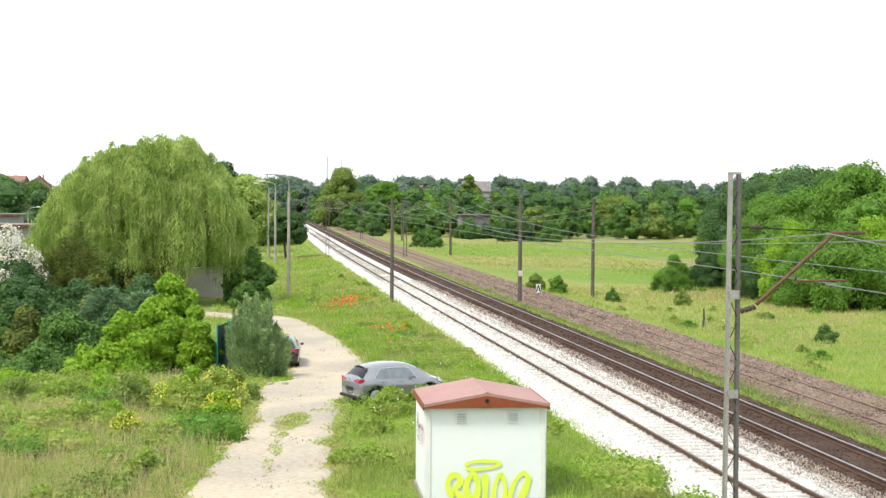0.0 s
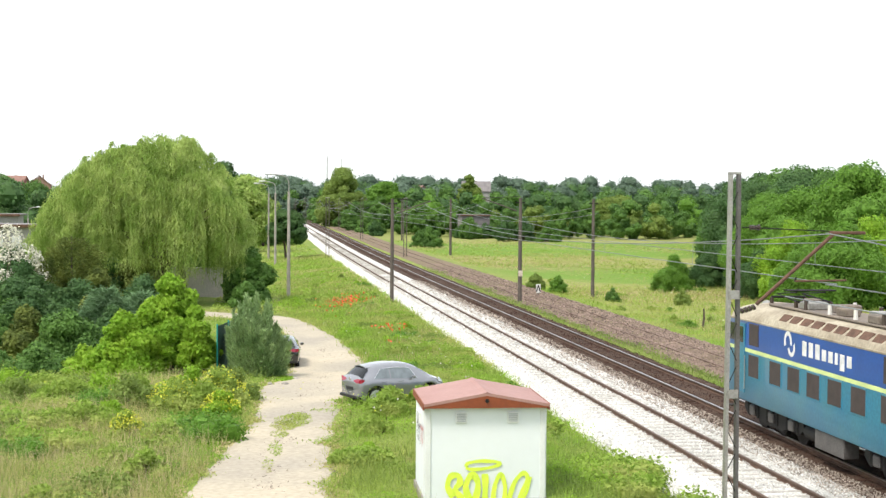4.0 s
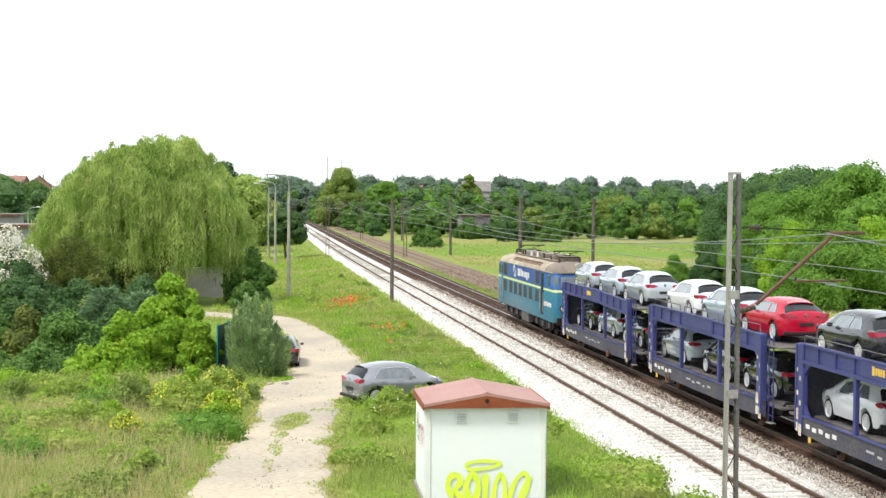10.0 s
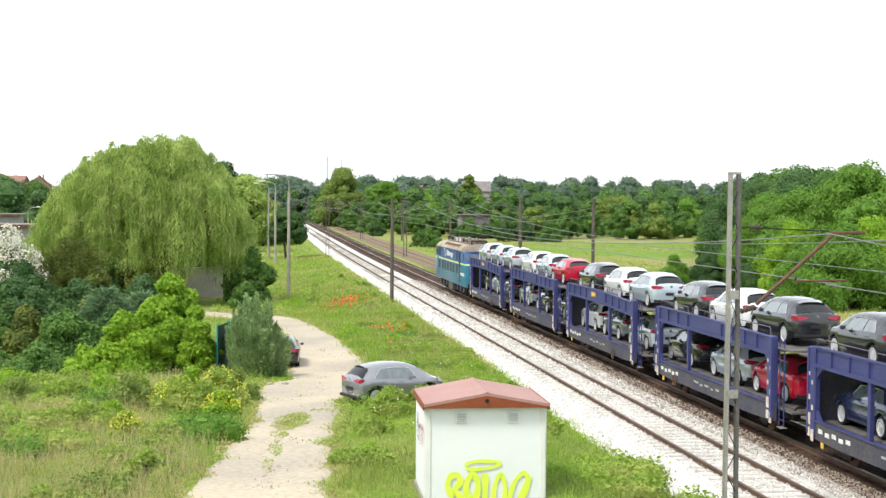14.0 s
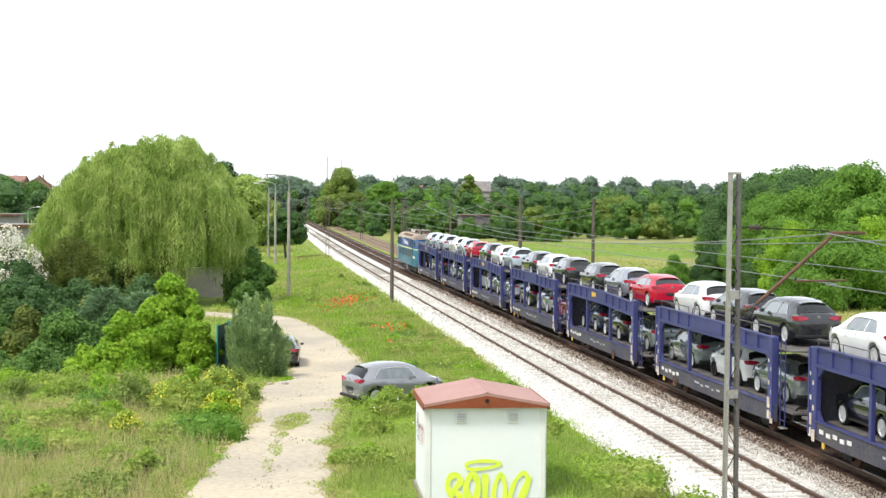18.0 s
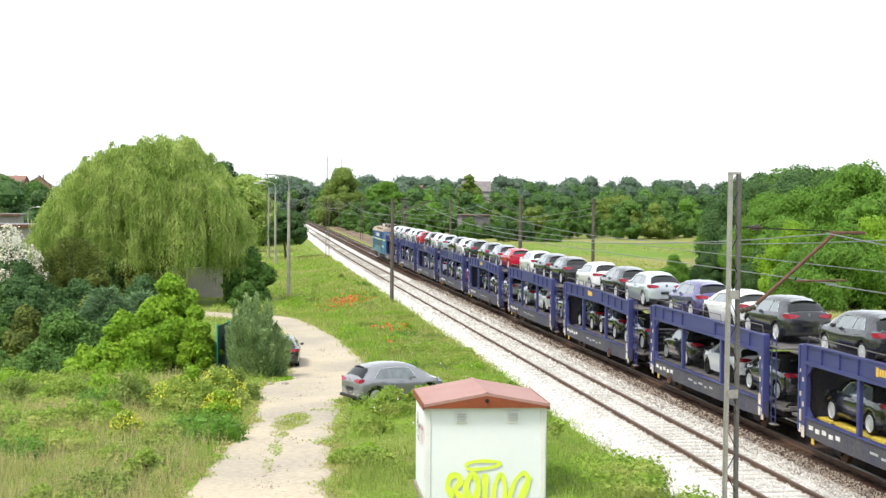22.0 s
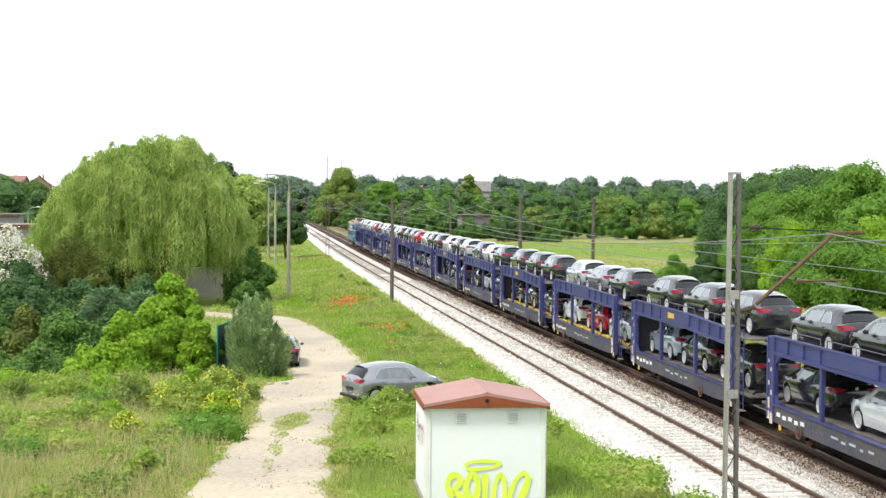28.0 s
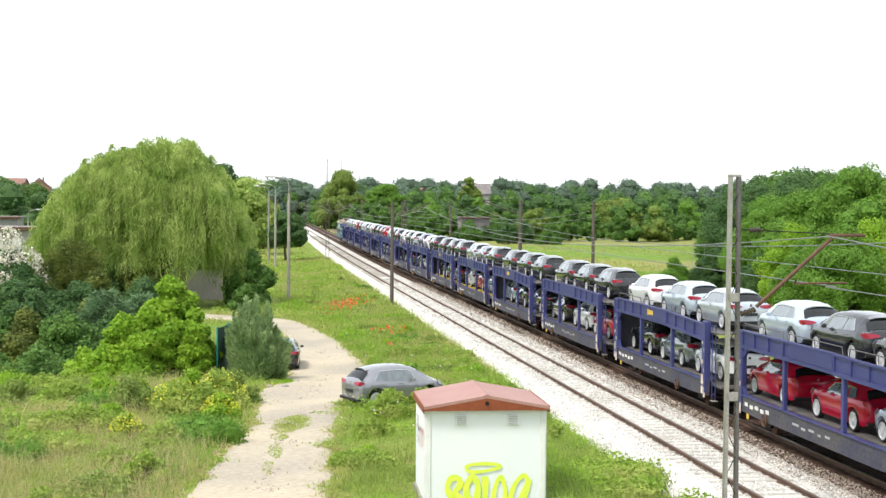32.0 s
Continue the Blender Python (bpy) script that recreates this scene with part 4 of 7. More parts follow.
    part("roof_walkway", Geo().box((0, 0.3, 4.27), (1.5, 12.6, 0.07), 0.02), M["loco_roof"], t, "sooty roof walkway")
    for sd in (-1, 1):
        d = 1 if sd < 0 else -1
        for i in range(10):
            part("roof_louvre", Geo().box((sd * 1.275, d * (3.7 - i * 0.87), 4.0), (0.36, 0.66, 0.05), 0.01, Matrix.Rotation(sd * radians(47), 4, "Y")), M["steel_rust"], t, "rust-brown roof louvre")
    for i in range(9):
        part("roof_box", Geo().box((0.25 * (-1) ** i, 5.2 - i * 1.35, 4.42), (0.5 + 0.2 * (i % 3), 0.5 + 0.25 * (i % 2), 0.26), 0.04), M["steel_grey"] if i in (1, 4) else M["loco_roof"], t)
    for i in range(8):
        x, y = (-0.62, 0.62)[i % 2], 3.6 - i * 0.95
        part("insulator", Geo().cyl((x, y, 4.28), (x, y, 4.6), 0.075, 0.06, n=10), M["insulator"] if i % 3 else M["insulator_b"], t)
    part("roof_busbar", Geo().tube([(-0.62, 5.4, 4.62), (-0.62, -3.5, 4.62), (0.2, -4.3, 4.62)], 0.02), M["wire"], t)
    # pantographs: rear one folded; front one folded
    for y0 in (5.6, -5.2):
        g = Geo()
        for sx in (-0.55, 0.55):
            g.tube([(sx, y0 - 1.1, 4.5), (sx * 0.8, y0 + 1.0, 4.64), (sx * 0.9, y0 - 0.9, 4.8)], 0.03, 6)
        g.cyl((-0.6, y0 - 1.1, 4.5), (0.6, y0 - 1.1, 4.5), 0.04)
        g.cyl((-0.6, y0 + 1.1, 4.52), (0.6, y0 + 1.1, 4.52), 0.04)
        part("pantograph_arm", g, M["steel_dark"], t)
        part("pantograph_head", Geo().box((0, y0 - 0.9, 4.86), (1.7, 0.22, 0.05), 0.02).box((0, y0 - 0.6, 4.86), (1.7, 0.06, 0.05), 0.02), M["steel_dark"], t)
        for sx in (-0.6, 0.6):
            for yy in (-1.1, 1.1):
                part("insulator", Geo().cyl((sx, y0 + yy, 4.2), (sx, y0 + yy, 4.5), 0.07, n=10), M["insulator_b"], t)
    # ends
    for d in (-1, 1):
        for sx in (-0.62, 0.62):
            part("windscreen", Geo().box((sx, d * (H - 0.12), 3.22), (0.95, 0.05, 0.6), 0.03, Matrix.Rotation(d * radians(13), 4, "X")), M["glass_light"] if d < 0 else M["glass"], t, "windscreen with a painted pale reflection" if d < 0 else "")
            part("window_frame", Geo().box((sx, d * (H - 0.135), 3.22), (1.05, 0.05, 0.7), 0.03, Matrix.Rotation(d * radians(13), 4, "X")), M["loco_blue"], t)
        for sx in (-1, 1):
            part("corner_window", Geo().box((sx * (Wd - 0.17), d * (H - 0.30), 3.22), (0.05, 0.38, 0.58), 0.02, Matrix.Rotation(sx * d * radians(38), 4, "Z")), M["glass_light"], t, "corner window with a painted pale reflection")
        for sx in (-0.95, 0.95):
            part("headlight_ring", Geo().cyl((sx, d * (H - 0.1), 1.75), (sx, d * (H + 0.05), 1.75), 0.22, n=16), M["steel_dark"], t)
            part("headlight", Geo().cyl((sx, d * (H - 0.1), 1.75), (sx, d * (H + 0.08), 1.75), 0.17, n=14), M["clear_lamp"], t)
            part("buffer", Geo().cyl((sx * 0.92, d * (H - 0.15), 1.04), (sx * 0.92, d * (H + 0.5), 1.04), 0.1, n=10).cyl((sx * 0.92, d * (H + 0.5), 1.04), (sx * 0.92, d * (H + 0.57), 1.04), 0.24, n=16), M["steel_dark"], t)
        part("top_headlight", Geo().cyl((0, d * 8.25, 4.02), (0, d * 8.75, 4.02), 0.24, n=16).cyl((0, d * 8.75, 4.02), (0, d * 8.78, 4.02), 0.2, n=16), M["steel_grey"], t, "grey round roof headlight")
        part("buffer_beam", Geo().box((0, d * (H - 0.15), 1.0), (2.6, 0.24, 0.42), 0.03), M["steel_dark"], t)
        for sx in (-1.2, 1.2):
            part("end_step", Geo().box((sx, d * (H - 0.3), 0.5), (0.3, 0.4, 0.04), 0.01), M["steel_dark"], t)
    # bogies and boxes
    part("underframe", Geo().box((0, 0, 0.93), (2.5, 16.4, 0.2), 0.02), M["steel_dark"], t)
    for yb in (4.9, -4.9):
        bg = new("bogie")
        bg.parent = t
        bg.matrix_basis = pose(0, yb, 0)
        for sd in (-1, 1):
            part("bogie_frame", Geo().prism([(-2.7, 0.62), (-2.4, 0.42), (-1.2, 0.42), (-0.9, 0.3), (0.9, 0.3), (1.2, 0.42), (2.4, 0.42), (2.7, 0.62), (2.6, 0.86), (-2.6, 0.86)], "x", sd * 1.12 - 0.07, sd * 1.12 + 0.07), M["steel_dark"], bg)
            for yy in (-1.75, 0, 1.75):
                part("axle_box", Geo().box((sd * 1.2, yy, 0.62), (0.18, 0.42, 0.36), 0.04), M["steel_mid"], bg)
                for dy in (-0.42, 0.42):
                    part("coil_spring", Geo().cyl((sd * 1.16, yy + dy, 0.4), (sd * 1.16, yy + dy, 0.86), 0.1, n=8), M["steel_dark"], bg)
                part("wheel", Geo().cyl((sd * 0.7, yy, 0.625), (sd * 0.84, yy, 0.625), 0.625, n=24), M["steel_dark"], bg)
    for sd in (-1, 1):
        part("battery_box", Geo().box((sd * 1.15, -0.2, 0.62), (0.5, 2.1, 0.6), 0.03), M["steel_mid"], t)
        part("air_tank", Geo().cyl((sd * 1.1, 1.0, 0.62), (sd * 1.1, 1.9, 0.62), 0.24, n=14), M["steel_dark"], t)
    return t


loco = locomotive()
# the load: three cars a deck, front to back, for each half wagon
UPPER = "silver ice silver|white ice red*|dark white ice|dark white dark|dark slate red*|white dark dark|white dark silver|violet white* dark|dark dark dark|silver slate* dark|dark dark dark|dark black dark|white ice silver|ice dark dark"
LOWER = "black silver black|silver black black|white grey silver|black silver red|navy black grey|grey white* grey|black black black|black white* dark|dark dark black|white red ice|ice black dark|black white red*|black grey white|red* red* ice"
TAILS = {"A": ((-3.9, -9.2, -13.95), (-4.5, -9.1, -13.9)), "B": ((-20.9, -25.6, -30.2), (-20.3, -25.8, -30.4))}
GAP = 20.7 - 0.35      # from the locomotive's nose back to the first wagon's end
PIECES = [(loco, -9.05 + GAP, 0.0)]       # thing, distance of its origin from the first wagon's front end, height


def load_train():
    protos = {}
    for i in range(14):
        kind = "AB"[i % 2]
        off = -(i // 2) * WAGON
        key = (kind, i in (8, 9))
        if key not in protos:
            protos[key] = w = car_wagon(*key)
        else:
            w = copy_thing(protos[key], Matrix.Identity(4))
        PIECES.append((w, off + sum(UNITS[kind]) / 2, 0.0))
        for deck, text, z in ((0, UPPER, 3.08), (1, LOWER, 1.125)):
            for word, tail in zip(text.split("|")[i].split(), TAILS[kind][deck]):
                colour, kit = word.rstrip("*"), (COUPE if word.endswith("*") else HATCH)
                key2 = word
                if key2 not in protos:
                    shape = "three-door coupe" if kit is COUPE else "five-door hatchback"
                    protos[key2] = c = kit.build(PAINT[colour], f"new {WORDS[colour]} {shape} riding on a car-carrier wagon", group="cars on the train", dark_rim=(kit is COUPE and colour == "white"))
                else:
                    c = copy_thing(protos[key2], Matrix.Identity(4))
                PIECES.append((c, off + tail, z))


load_train()


def train_y(t):
    """Where the first wagon's front end is at t seconds: the train gathers speed slowly."""
    q = t - 9.1
    return 68.7 + 7.875 * q + 0.0275 * q * q


def motions():
    times = (0, 2, 4, 6, 8, 10, 12, 14, 16, 18, 20, 22, 24, 26, 28, 30, 32)
    for ob, d, z in PIECES:
        rows = []
        for t in times:
            y = train_y(t) + d
            rows.append((t, pose(T2 + bend(y), y, z, 0, 0, -heading(y))))
        walk(ob, rows)
# ---------------------------------------------------------------- masts, lamps, wires
def lattice_mast(x, y, h, w=0.42, d=0.30, n=9, base=-0.9, group="lattice masts", foot=1.0, dark=False):
    """Two steel channels joined by diagonal bars."""
    t = thing("lattice_mast", "dark brown steel lattice mast far along the line" if dark else "slim grey steel lattice mast beside the track", "catenary mast", pose(x, y, base), group)
    H = h - base
    for sx in (-1, 1):
        g = Geo()
        c = sx * w / 2
        g.loft([[(q + px, py, z) for px, py in ((-0.04, -d / 2), (0.04, -d / 2), (0.04, d / 2), (-0.04, d / 2))] for q, z in ((c * foot, 0), (c, H))])
        # near mast: left channel lighter as if lit, right one darker as if shaded
        part("channel", g, M["pole_dark"] if dark else M["steel_grey"] if sx < 0 else M["steel_mid"], t, "" if dark else "steel channel in a paler tone for its lit side" if sx < 0 else "steel channel in a darker tone for its shaded side")
    for i in range(n):
        z0, z1 = 0.4 + i * (H - 0.8) / n, 0.4 + (i + 1) * (H - 0.8) / n
        s = 1 if i % 2 else -1
        wa, wb = (w / 2 * (foot + (1 - foot) * q / H) for q in (z0, z1))
        part("lattice_bar", Geo().cyl((-s * wa, -d / 2 + 0.02, z0), (s * wb, -d / 2 + 0.02, z1), 0.012, n=5), M["steel_dark"], t)
    part("cap", Geo().box((0, 0, H - 0.03), (w + 0.1, d + 0.02, 0.06), 0.01), M["steel_grey"], t)
    part("footing", Geo().box((0, 0, 0.1), (0.9, 0.8, 0.5), 0.05), M["concrete"], t)
    return t


def round_pole(kind, label, x, y, h, r0, r1, material, base, cat="pole", group=""):
    t = thing(kind, label, cat, pose(x, y, base), group)
    part("shaft", Geo().cyl((0, 0, -0.3), (0, 0, h - base), r0, r1, n=10), material, t, smooth=True)
    return t


mast = lattice_mast(11.91, 33.8, 8.51, 0.205, 0.16, 16, foot=1.45)
for z in (3.06, 5.5):
    part("batten_plate", Geo().box((0, -0.12, z + 0.9), (0.25, 0.03, 0.22), 0.01), M["steel_grey"], mast)


def strut(mast_x, y, zs, reach, side=1, base=-0.9, parent=None):
    """The bracket that holds the wires over a track."""
    z_tie, z_low, z_reg = zs
    part("tie_insulator", Geo().cyl((0.1, 0, z_tie - base), (0.16, 0, z_tie - base), 0.03, n=8), M["steel_dark"], parent)
    g = Geo()
    for i in range(4):
        xa = side * (0.40 + 0.07 * i)
        g.cyl((xa, 0, z_tie - base - 0.01), (xa + side * 0.045, 0, z_tie - base - 0.01), 0.055 if i < 3 else 0.075, n=12)
    part("tie_insulator", g, M["insulator_b"], parent)
    part("tie_rod", Geo().cyl((side * 0.2, 0, z_tie - base), (side * reach, 0, z_tie - base - 0.1), 0.016, n=6), M["steel_dark"], parent)
    part("bracket_tube", Geo().cyl((side * 0.6, 0, z_low - base + 0.2), (side * reach, 0, z_tie - base - 0.12), 0.046, n=10), M["steel_rust"], parent, "rust-brown bracket tube")
    g = Geo()
    for i in range(4):
        k = 0.2 + 0.1 * i
        g.cyl((side * k, 0, z_low - base + 0.02 + 0.03 * i), (side * (k + 0.06), 0, z_low - base + 0.05 + 0.03 * i), 0.07, n=10)
    part("foot_insulator", g, M["insulator_b"], parent)
    part("top_clamp", Geo().box((side * (reach + 0.3), 0, z_tie - base - 0.13), (0.95, 0.08, 0.08), 0.02), M["steel_rust"], parent)
    part("register_arm", Geo().cyl((side * (reach * 0.6), 0, z_reg - base), (side * (reach + 0.3), 0, z_reg - base + 0.02), 0.025, n=8), M["steel_rust"], parent)
    part("drop_wire", Geo().cyl((side * reach * 0.6, 0, z_reg - base), (side * (reach * 0.62), 0, z_reg - base + 0.1), 0.02, n=6), M["steel_dark"], parent)


strut(11.93, 33.8, (7.16, 5.06, 5.83), 2.62, parent=mast)

POLES = []
for x, y, h, lab, m_, r in ((11.74, 113.8, 7.84, "weathered dark concrete catenary pole", "pole_dark", 0.165), (21.72, 111.6, 8.0, "tall dark brown concrete catenary pole with a pale plate", "pole_dark", 0.18), (29.95, 120.9, 7.97, "weathered brown concrete pole in the meadow", "pole_dark", 0.17), (32.04, 221.7, 8.0, "weathered grey concrete pole in the meadow", "pole_dark", 0.22)):
    POLES.append(round_pole("catenary_pole", lab, x, y, h, r, r * 0.72, M[m_], ground_z(x, y) - 0.05, "pole", "concrete poles"))
    part("top_bracket", Geo().box((0, 0, h - ground_z(x, y) - 0.35), (0.75, 0.12, 0.1), 0.02), M["steel_dark"], POLES[-1])
for pole, side in ((POLES[0], 1), (POLES[1], -1)):
    part("bracket_tube", Geo().cyl((side * 0.3, 0, 7.3), (side * 3.1, 0, 8.3), 0.045, n=8), M["pole_dark"], pole, "dark brown bracket tube")
    part("tie_rod", Geo().cyl((side * 0.1, 0, 8.45), (side * 3.1, 0, 8.3), 0.025, n=6), M["steel_dark"], pole)
part("number_plate", Geo().box((0, -0.23, 2.35), (0.34, 0.02, 0.46), 0.01), M["plate"], POLES[1], "pale cream plate")
for x, y, h in ((11.62, 201, 8.0), (22.53, 200.5, 8.0), (23.2, 284, 8.0), (12.6, 300, 8.0), (25.1, 380, 8.0), (14.0, 400, 8.0)):
    far_mast = lattice_mast(x, y, h, 0.42, 0.3, 10, dark=True)
    side = 1 if x < 18 else -1
    part("bracket_tube", Geo().cyl((side * 0.2, 0, 7.2), (side * 3.4, 0, 8.15), 0.045, n=8), M["pole_dark"], far_mast, "dark brown bracket tube")
    part("tie_rod", Geo().cyl((side * 0.2, 0, 8.3), (side * 3.5, 0, 8.15), 0.03, n=6), M["steel_dark"], far_mast)
for x, y, h in ((25.2, 462, 8.2), (33.9, 400, 8.0), (33.0, 300, 8.0)):
    round_pole("catenary_pole", "weathered concrete pole far along the line", x, y, h, 0.2, 0.15, M["pole_dark"], -0.9, "pole", "concrete poles")

# tall thin aerial mast far away
aer = round_pole("aerial_mast", "very tall thin steel aerial mast far off", 51.6, 900, 34.5, 0.5, 0.3, M["steel_grey"], -1.2, "mast")
aer2 = round_pole("aerial_mast", "thin steel aerial mast far off", 60.4, 900, 33.2, 0.28, 0.2, M["steel_grey"], -1.2, "mast")


def lamp_post(x, y, h, arm=-1.4, lab="grey concrete street lamp with a curved arm"):
    t = thing("street_lamp", lab, "street lamp", pose(x, y, ground_z(x, y)), "street lamps beside the track")
    H = h - ground_z(x, y)
    part("pole", Geo().cyl((0, 0, -0.3), (0, 0, H - 1.5), 0.17, 0.11, n=10), M["concrete"], t, smooth=True)
    pts = [(0, 0, H - 1.6), (0, 0, H - 0.7), (arm * 0.12, 0, H - 0.3), (arm * 0.45, 0, H - 0.1), (arm, 0, H)]
    part("arm", Geo().tube(pts, 0.045, 8), M["steel_grey"], t)
    part("lamp_head", Geo().loft([[(arm * 0.95 + sgn(arm) * k, dy, H + dz) for dy, dz in ((-w, 0), (-w * 0.6, 0.1), (w * 0.6, 0.1), (w, 0), (w * 0.5, -0.08), (-w * 0.5, -0.08))] for k, w in ((0, 0.06), (0.15, 0.14), (0.55, 0.16), (0.75, 0.05))]), M["lamp_white"], t, "pale lamp head")
    return t


def sgn(a):
    return 1 if a > 0 else -1


lamp_post(3.85, 124.8, 9.9)
lamp_post(4.02, 186, 10.0)
lamp_post(3.45, 203, 9.9)
lamp_post(1.5, 248, 10.4)


def wires():
    """Contact and catenary wires, with their droppers."""

    def sag(p, q, s, n=14):
        p, q = Vector(p), Vector(q)
        return [p.lerp(q, i / n) - Vector((0, 0, 4 * s * (i / n) * (1 - i / n))) for i in range(n + 1)]

    def line(label, pts, r=0.012):
        g = Geo().tube(pts, r, 5)
        solo("overhead_wire", g, M["wire"], label, "overhead wire", "wires over the line")

    stops = [-46, 33.8, 113.8, 201, 300, 400, 500]
    for x0, lab in ((T1, "over the pale track"), (T2, "over the dark track")):
        cat, con = [], []
        for a, b in zip(stops[:-1], stops[1:]):
            xa, xb = x0 + bend(a) + 0.15, x0 + bend(b) - 0.15
            za, zb = (7.02 if q < 40 else 7.4 for q in (a, b))
            up = sag((xa, a, za), (xb, b, zb), 1.3)
            lo = sag((xa, a, 5.75), (xb, b, 5.75), 0.05)
            cat += up
            con += lo
            for p, q in list(zip(up, lo))[2:-1:2]:
                if a < 250 and p.z - q.z > 0.15:
                    line("thin dropper wire " + lab, [p, q], 0.008)
        line("thin grey catenary wire " + lab, cat, 0.016)
        line("thin grey contact wire " + lab, con, 0.014)
    for x0, z in ((30.0, 7.2), (30.35, 6.7)):
        line("thin grey feeder wire between the concrete poles", sag((x0, 120.9, z), (x0 + 2, 221.7, z), 1.4) + sag((x0 + 2, 221.7, z), (x0 + 3, 300, z), 1.2), 0.02)


wires()
# ---------------------------------------------------------------- cabin beside the track, parked cars, shed
def cabin():
    """White equipment cabin with a low gable roof; the gable looks along -y."""
    zb, hx, hy, H, rise = 0.33, 1.47, 1.24, 2.44, 0.27
    t = thing("equipment_cabin", "white panelled trackside cabin with brown gable roof and sprayed graffiti", "cabin", pose(5.85, 35.25, zb, 0, 0, -1.7))
    part("wall", Geo().prism([(-hx, 0), (hx, 0), (hx, H), (0, H + rise * 0.9), (-hx, H)], "y", -hy, hy), M["hut_wall"], t, "off-white panel walls")
    for sx in (-1, 1):
        part("corner_trim", Geo().box((sx * (hx - 0.07), -hy - 0.012, H / 2), (0.13, 0.024, H - 0.02), 0.006), M["hut_trim"], t)
        part("corner_trim", Geo().box((sx * (hx + 0.012), -hy + 0.07, H / 2), (0.024, 0.13, H - 0.02), 0.006), M["hut_trim"], t)
    o, fb = 0.045, H
    ex = hx + o
    part("gable_board", Geo().prism([(-ex, fb), (ex, fb), (ex, fb + 0.09), (0, fb + rise + 0.09), (-ex, fb + 0.09)], "y", -hy - 0.195, -hy - 0.165), M["hut_fascia"], t, "rust-red gable board")
    for sx in (-1, 1):
        part("roof", Geo().prism([(0, fb + rise + 0.03), (sx * ex, fb + 0.03), (sx * (ex + 0.02), fb + 0.1), (0, fb + rise + 0.1)], "y", -hy - 0.2, hy + 0.2), M["hut_roof"], t, "reddish brown sheet roof")
        part("roof_edge", Geo().box((sx * (ex + 0.012), 0, fb + 0.03), (0.03, 2 * hy + 0.36, 0.17), 0.006), M["hut_fascia"], t)
    part("ridge_cap", Geo().prism([(-0.12, fb + rise + 0.075), (0, fb + rise + 0.125), (0.12, fb + rise + 0.075)], "y", -hy - 0.2, hy + 0.2), M["hut_roof"], t)
    part("roof_hook", Geo().cyl((0.0, -hy - 0.25, H + rise - 0.09), (0.0, -hy - 0.19, H + rise - 0.09), 0.05, n=8), M["steel_dark"], t)
    for vx in (-0.60, 0.66):
        v = part("vent", Geo().box((vx, -hy - 0.02, H - 0.25), (0.29, 0.05, 0.27), 0.01), M["hut_trim"], t, "small grey vent")
        for k in range(5):
            part("slat", Geo().box((vx, -hy - 0.05, H - 0.335 + k * 0.043), (0.22, 0.012, 0.028), 0.004, Matrix.Rotation(radians(-35), 4, "X")), M["vent"], v)
    v = part("vent", Geo().box((-hx - 0.02, 0.15, H - 0.42), (0.05, 0.6, 0.29), 0.01), M["hut_trim"], t, "small grey vent")
    for k in range(5):
        part("slat", Geo().box((-hx - 0.05, 0.15, H - 0.51 + k * 0.045), (0.012, 0.48, 0.028), 0.004), M["vent"], v)
    part("base", Geo().box((0, 0, 0.06), (2 * hx + 0.1, 2 * hy + 0.1, 0.3), 0.02), M["concrete"], t)

    zt = H - 1.42

    # sprayed graffiti: broad rounded strokes, 4 mm proud of the wall
    def stroke(pts, w, m, name="graffiti", front=True, closed=False):
        pts = [Vector((a * 0.92, zt + (b - zt) * 0.86)) if front else Vector((a * 0.8, 0.25 + b * 0.8)) for a, b in pts]
        w *= 1.02 if front else 1.0
        if closed:
            pts.append(pts[0])
        sm = []
        for i in range(len(pts) - 1):
            p0, p1, p2, p3 = pts[max(0, i - 1)], pts[i], pts[i + 1], pts[min(len(pts) - 1, i + 2)]
            for k in range(12):
                u = k / 12
                sm.append(0.5 * (2 * p1 + (p2 - p0) * u + (2 * p0 - 5 * p1 + 4 * p2 - p3) * u * u + (3 * p1 - p0 - 3 * p2 + p3) * u ** 3))
        sm.append(pts[-1])
        L, R = [], []
        for i, p in enumerate(sm):
            d = sm[min(i + 1, len(sm) - 1)] - sm[max(i - 1, 0)]
            nn = Vector((-d.y, d.x)).normalized() * w * (0.54 + 0.07 * math.sin(i * 0.3))
            f = (lambda q: (q.x, -hy - 0.030, q.y)) if front else (lambda q: (-hx - 0.030, q.x, q.y))
            L.append(f(p + nn))
            R.append(f(p - nn))
        part(name, Geo().sheet([L, R]), m, t, "lime yellow spray-painted tag" if m is M["graffiti"] else "")

    gy = M["graffiti"]
    z = zt
    stroke([(-0.52, z - 0.03), (-0.45, z + 0.08), (-0.1, z + 0.13), (0.3, z + 0.10), (0.36, z + 0.02), (0.0, z - 0.08), (-0.4, z - 0.1)], 0.075, gy, closed=True)
    b = z - 0.68
    stroke([(-0.85, b - 0.2), (-1.0, b + 0.1), (-0.92, b + 0.38), (-0.72, b + 0.4), (-0.68, b + 0.2), (-0.8, b), (-0.6, b - 0.25)], 0.13, gy)
    stroke([(-0.42, b - 0.3), (-0.52, b + 0.1), (-0.36, b + 0.42), (-0.2, b + 0.2), (-0.25, b - 0.2), (-0.42, b - 0.3)], 0.14, gy)
    stroke([(-0.02, b + 0.45), (0.0, b + 0.1), (-0.02, b - 0.4)], 0.14, gy)
    stroke([(0.2, b - 0.4), (0.25, b + 0.1), (0.4, b + 0.42), (0.52, b + 0.1), (0.5, b - 0.4)], 0.1, gy)
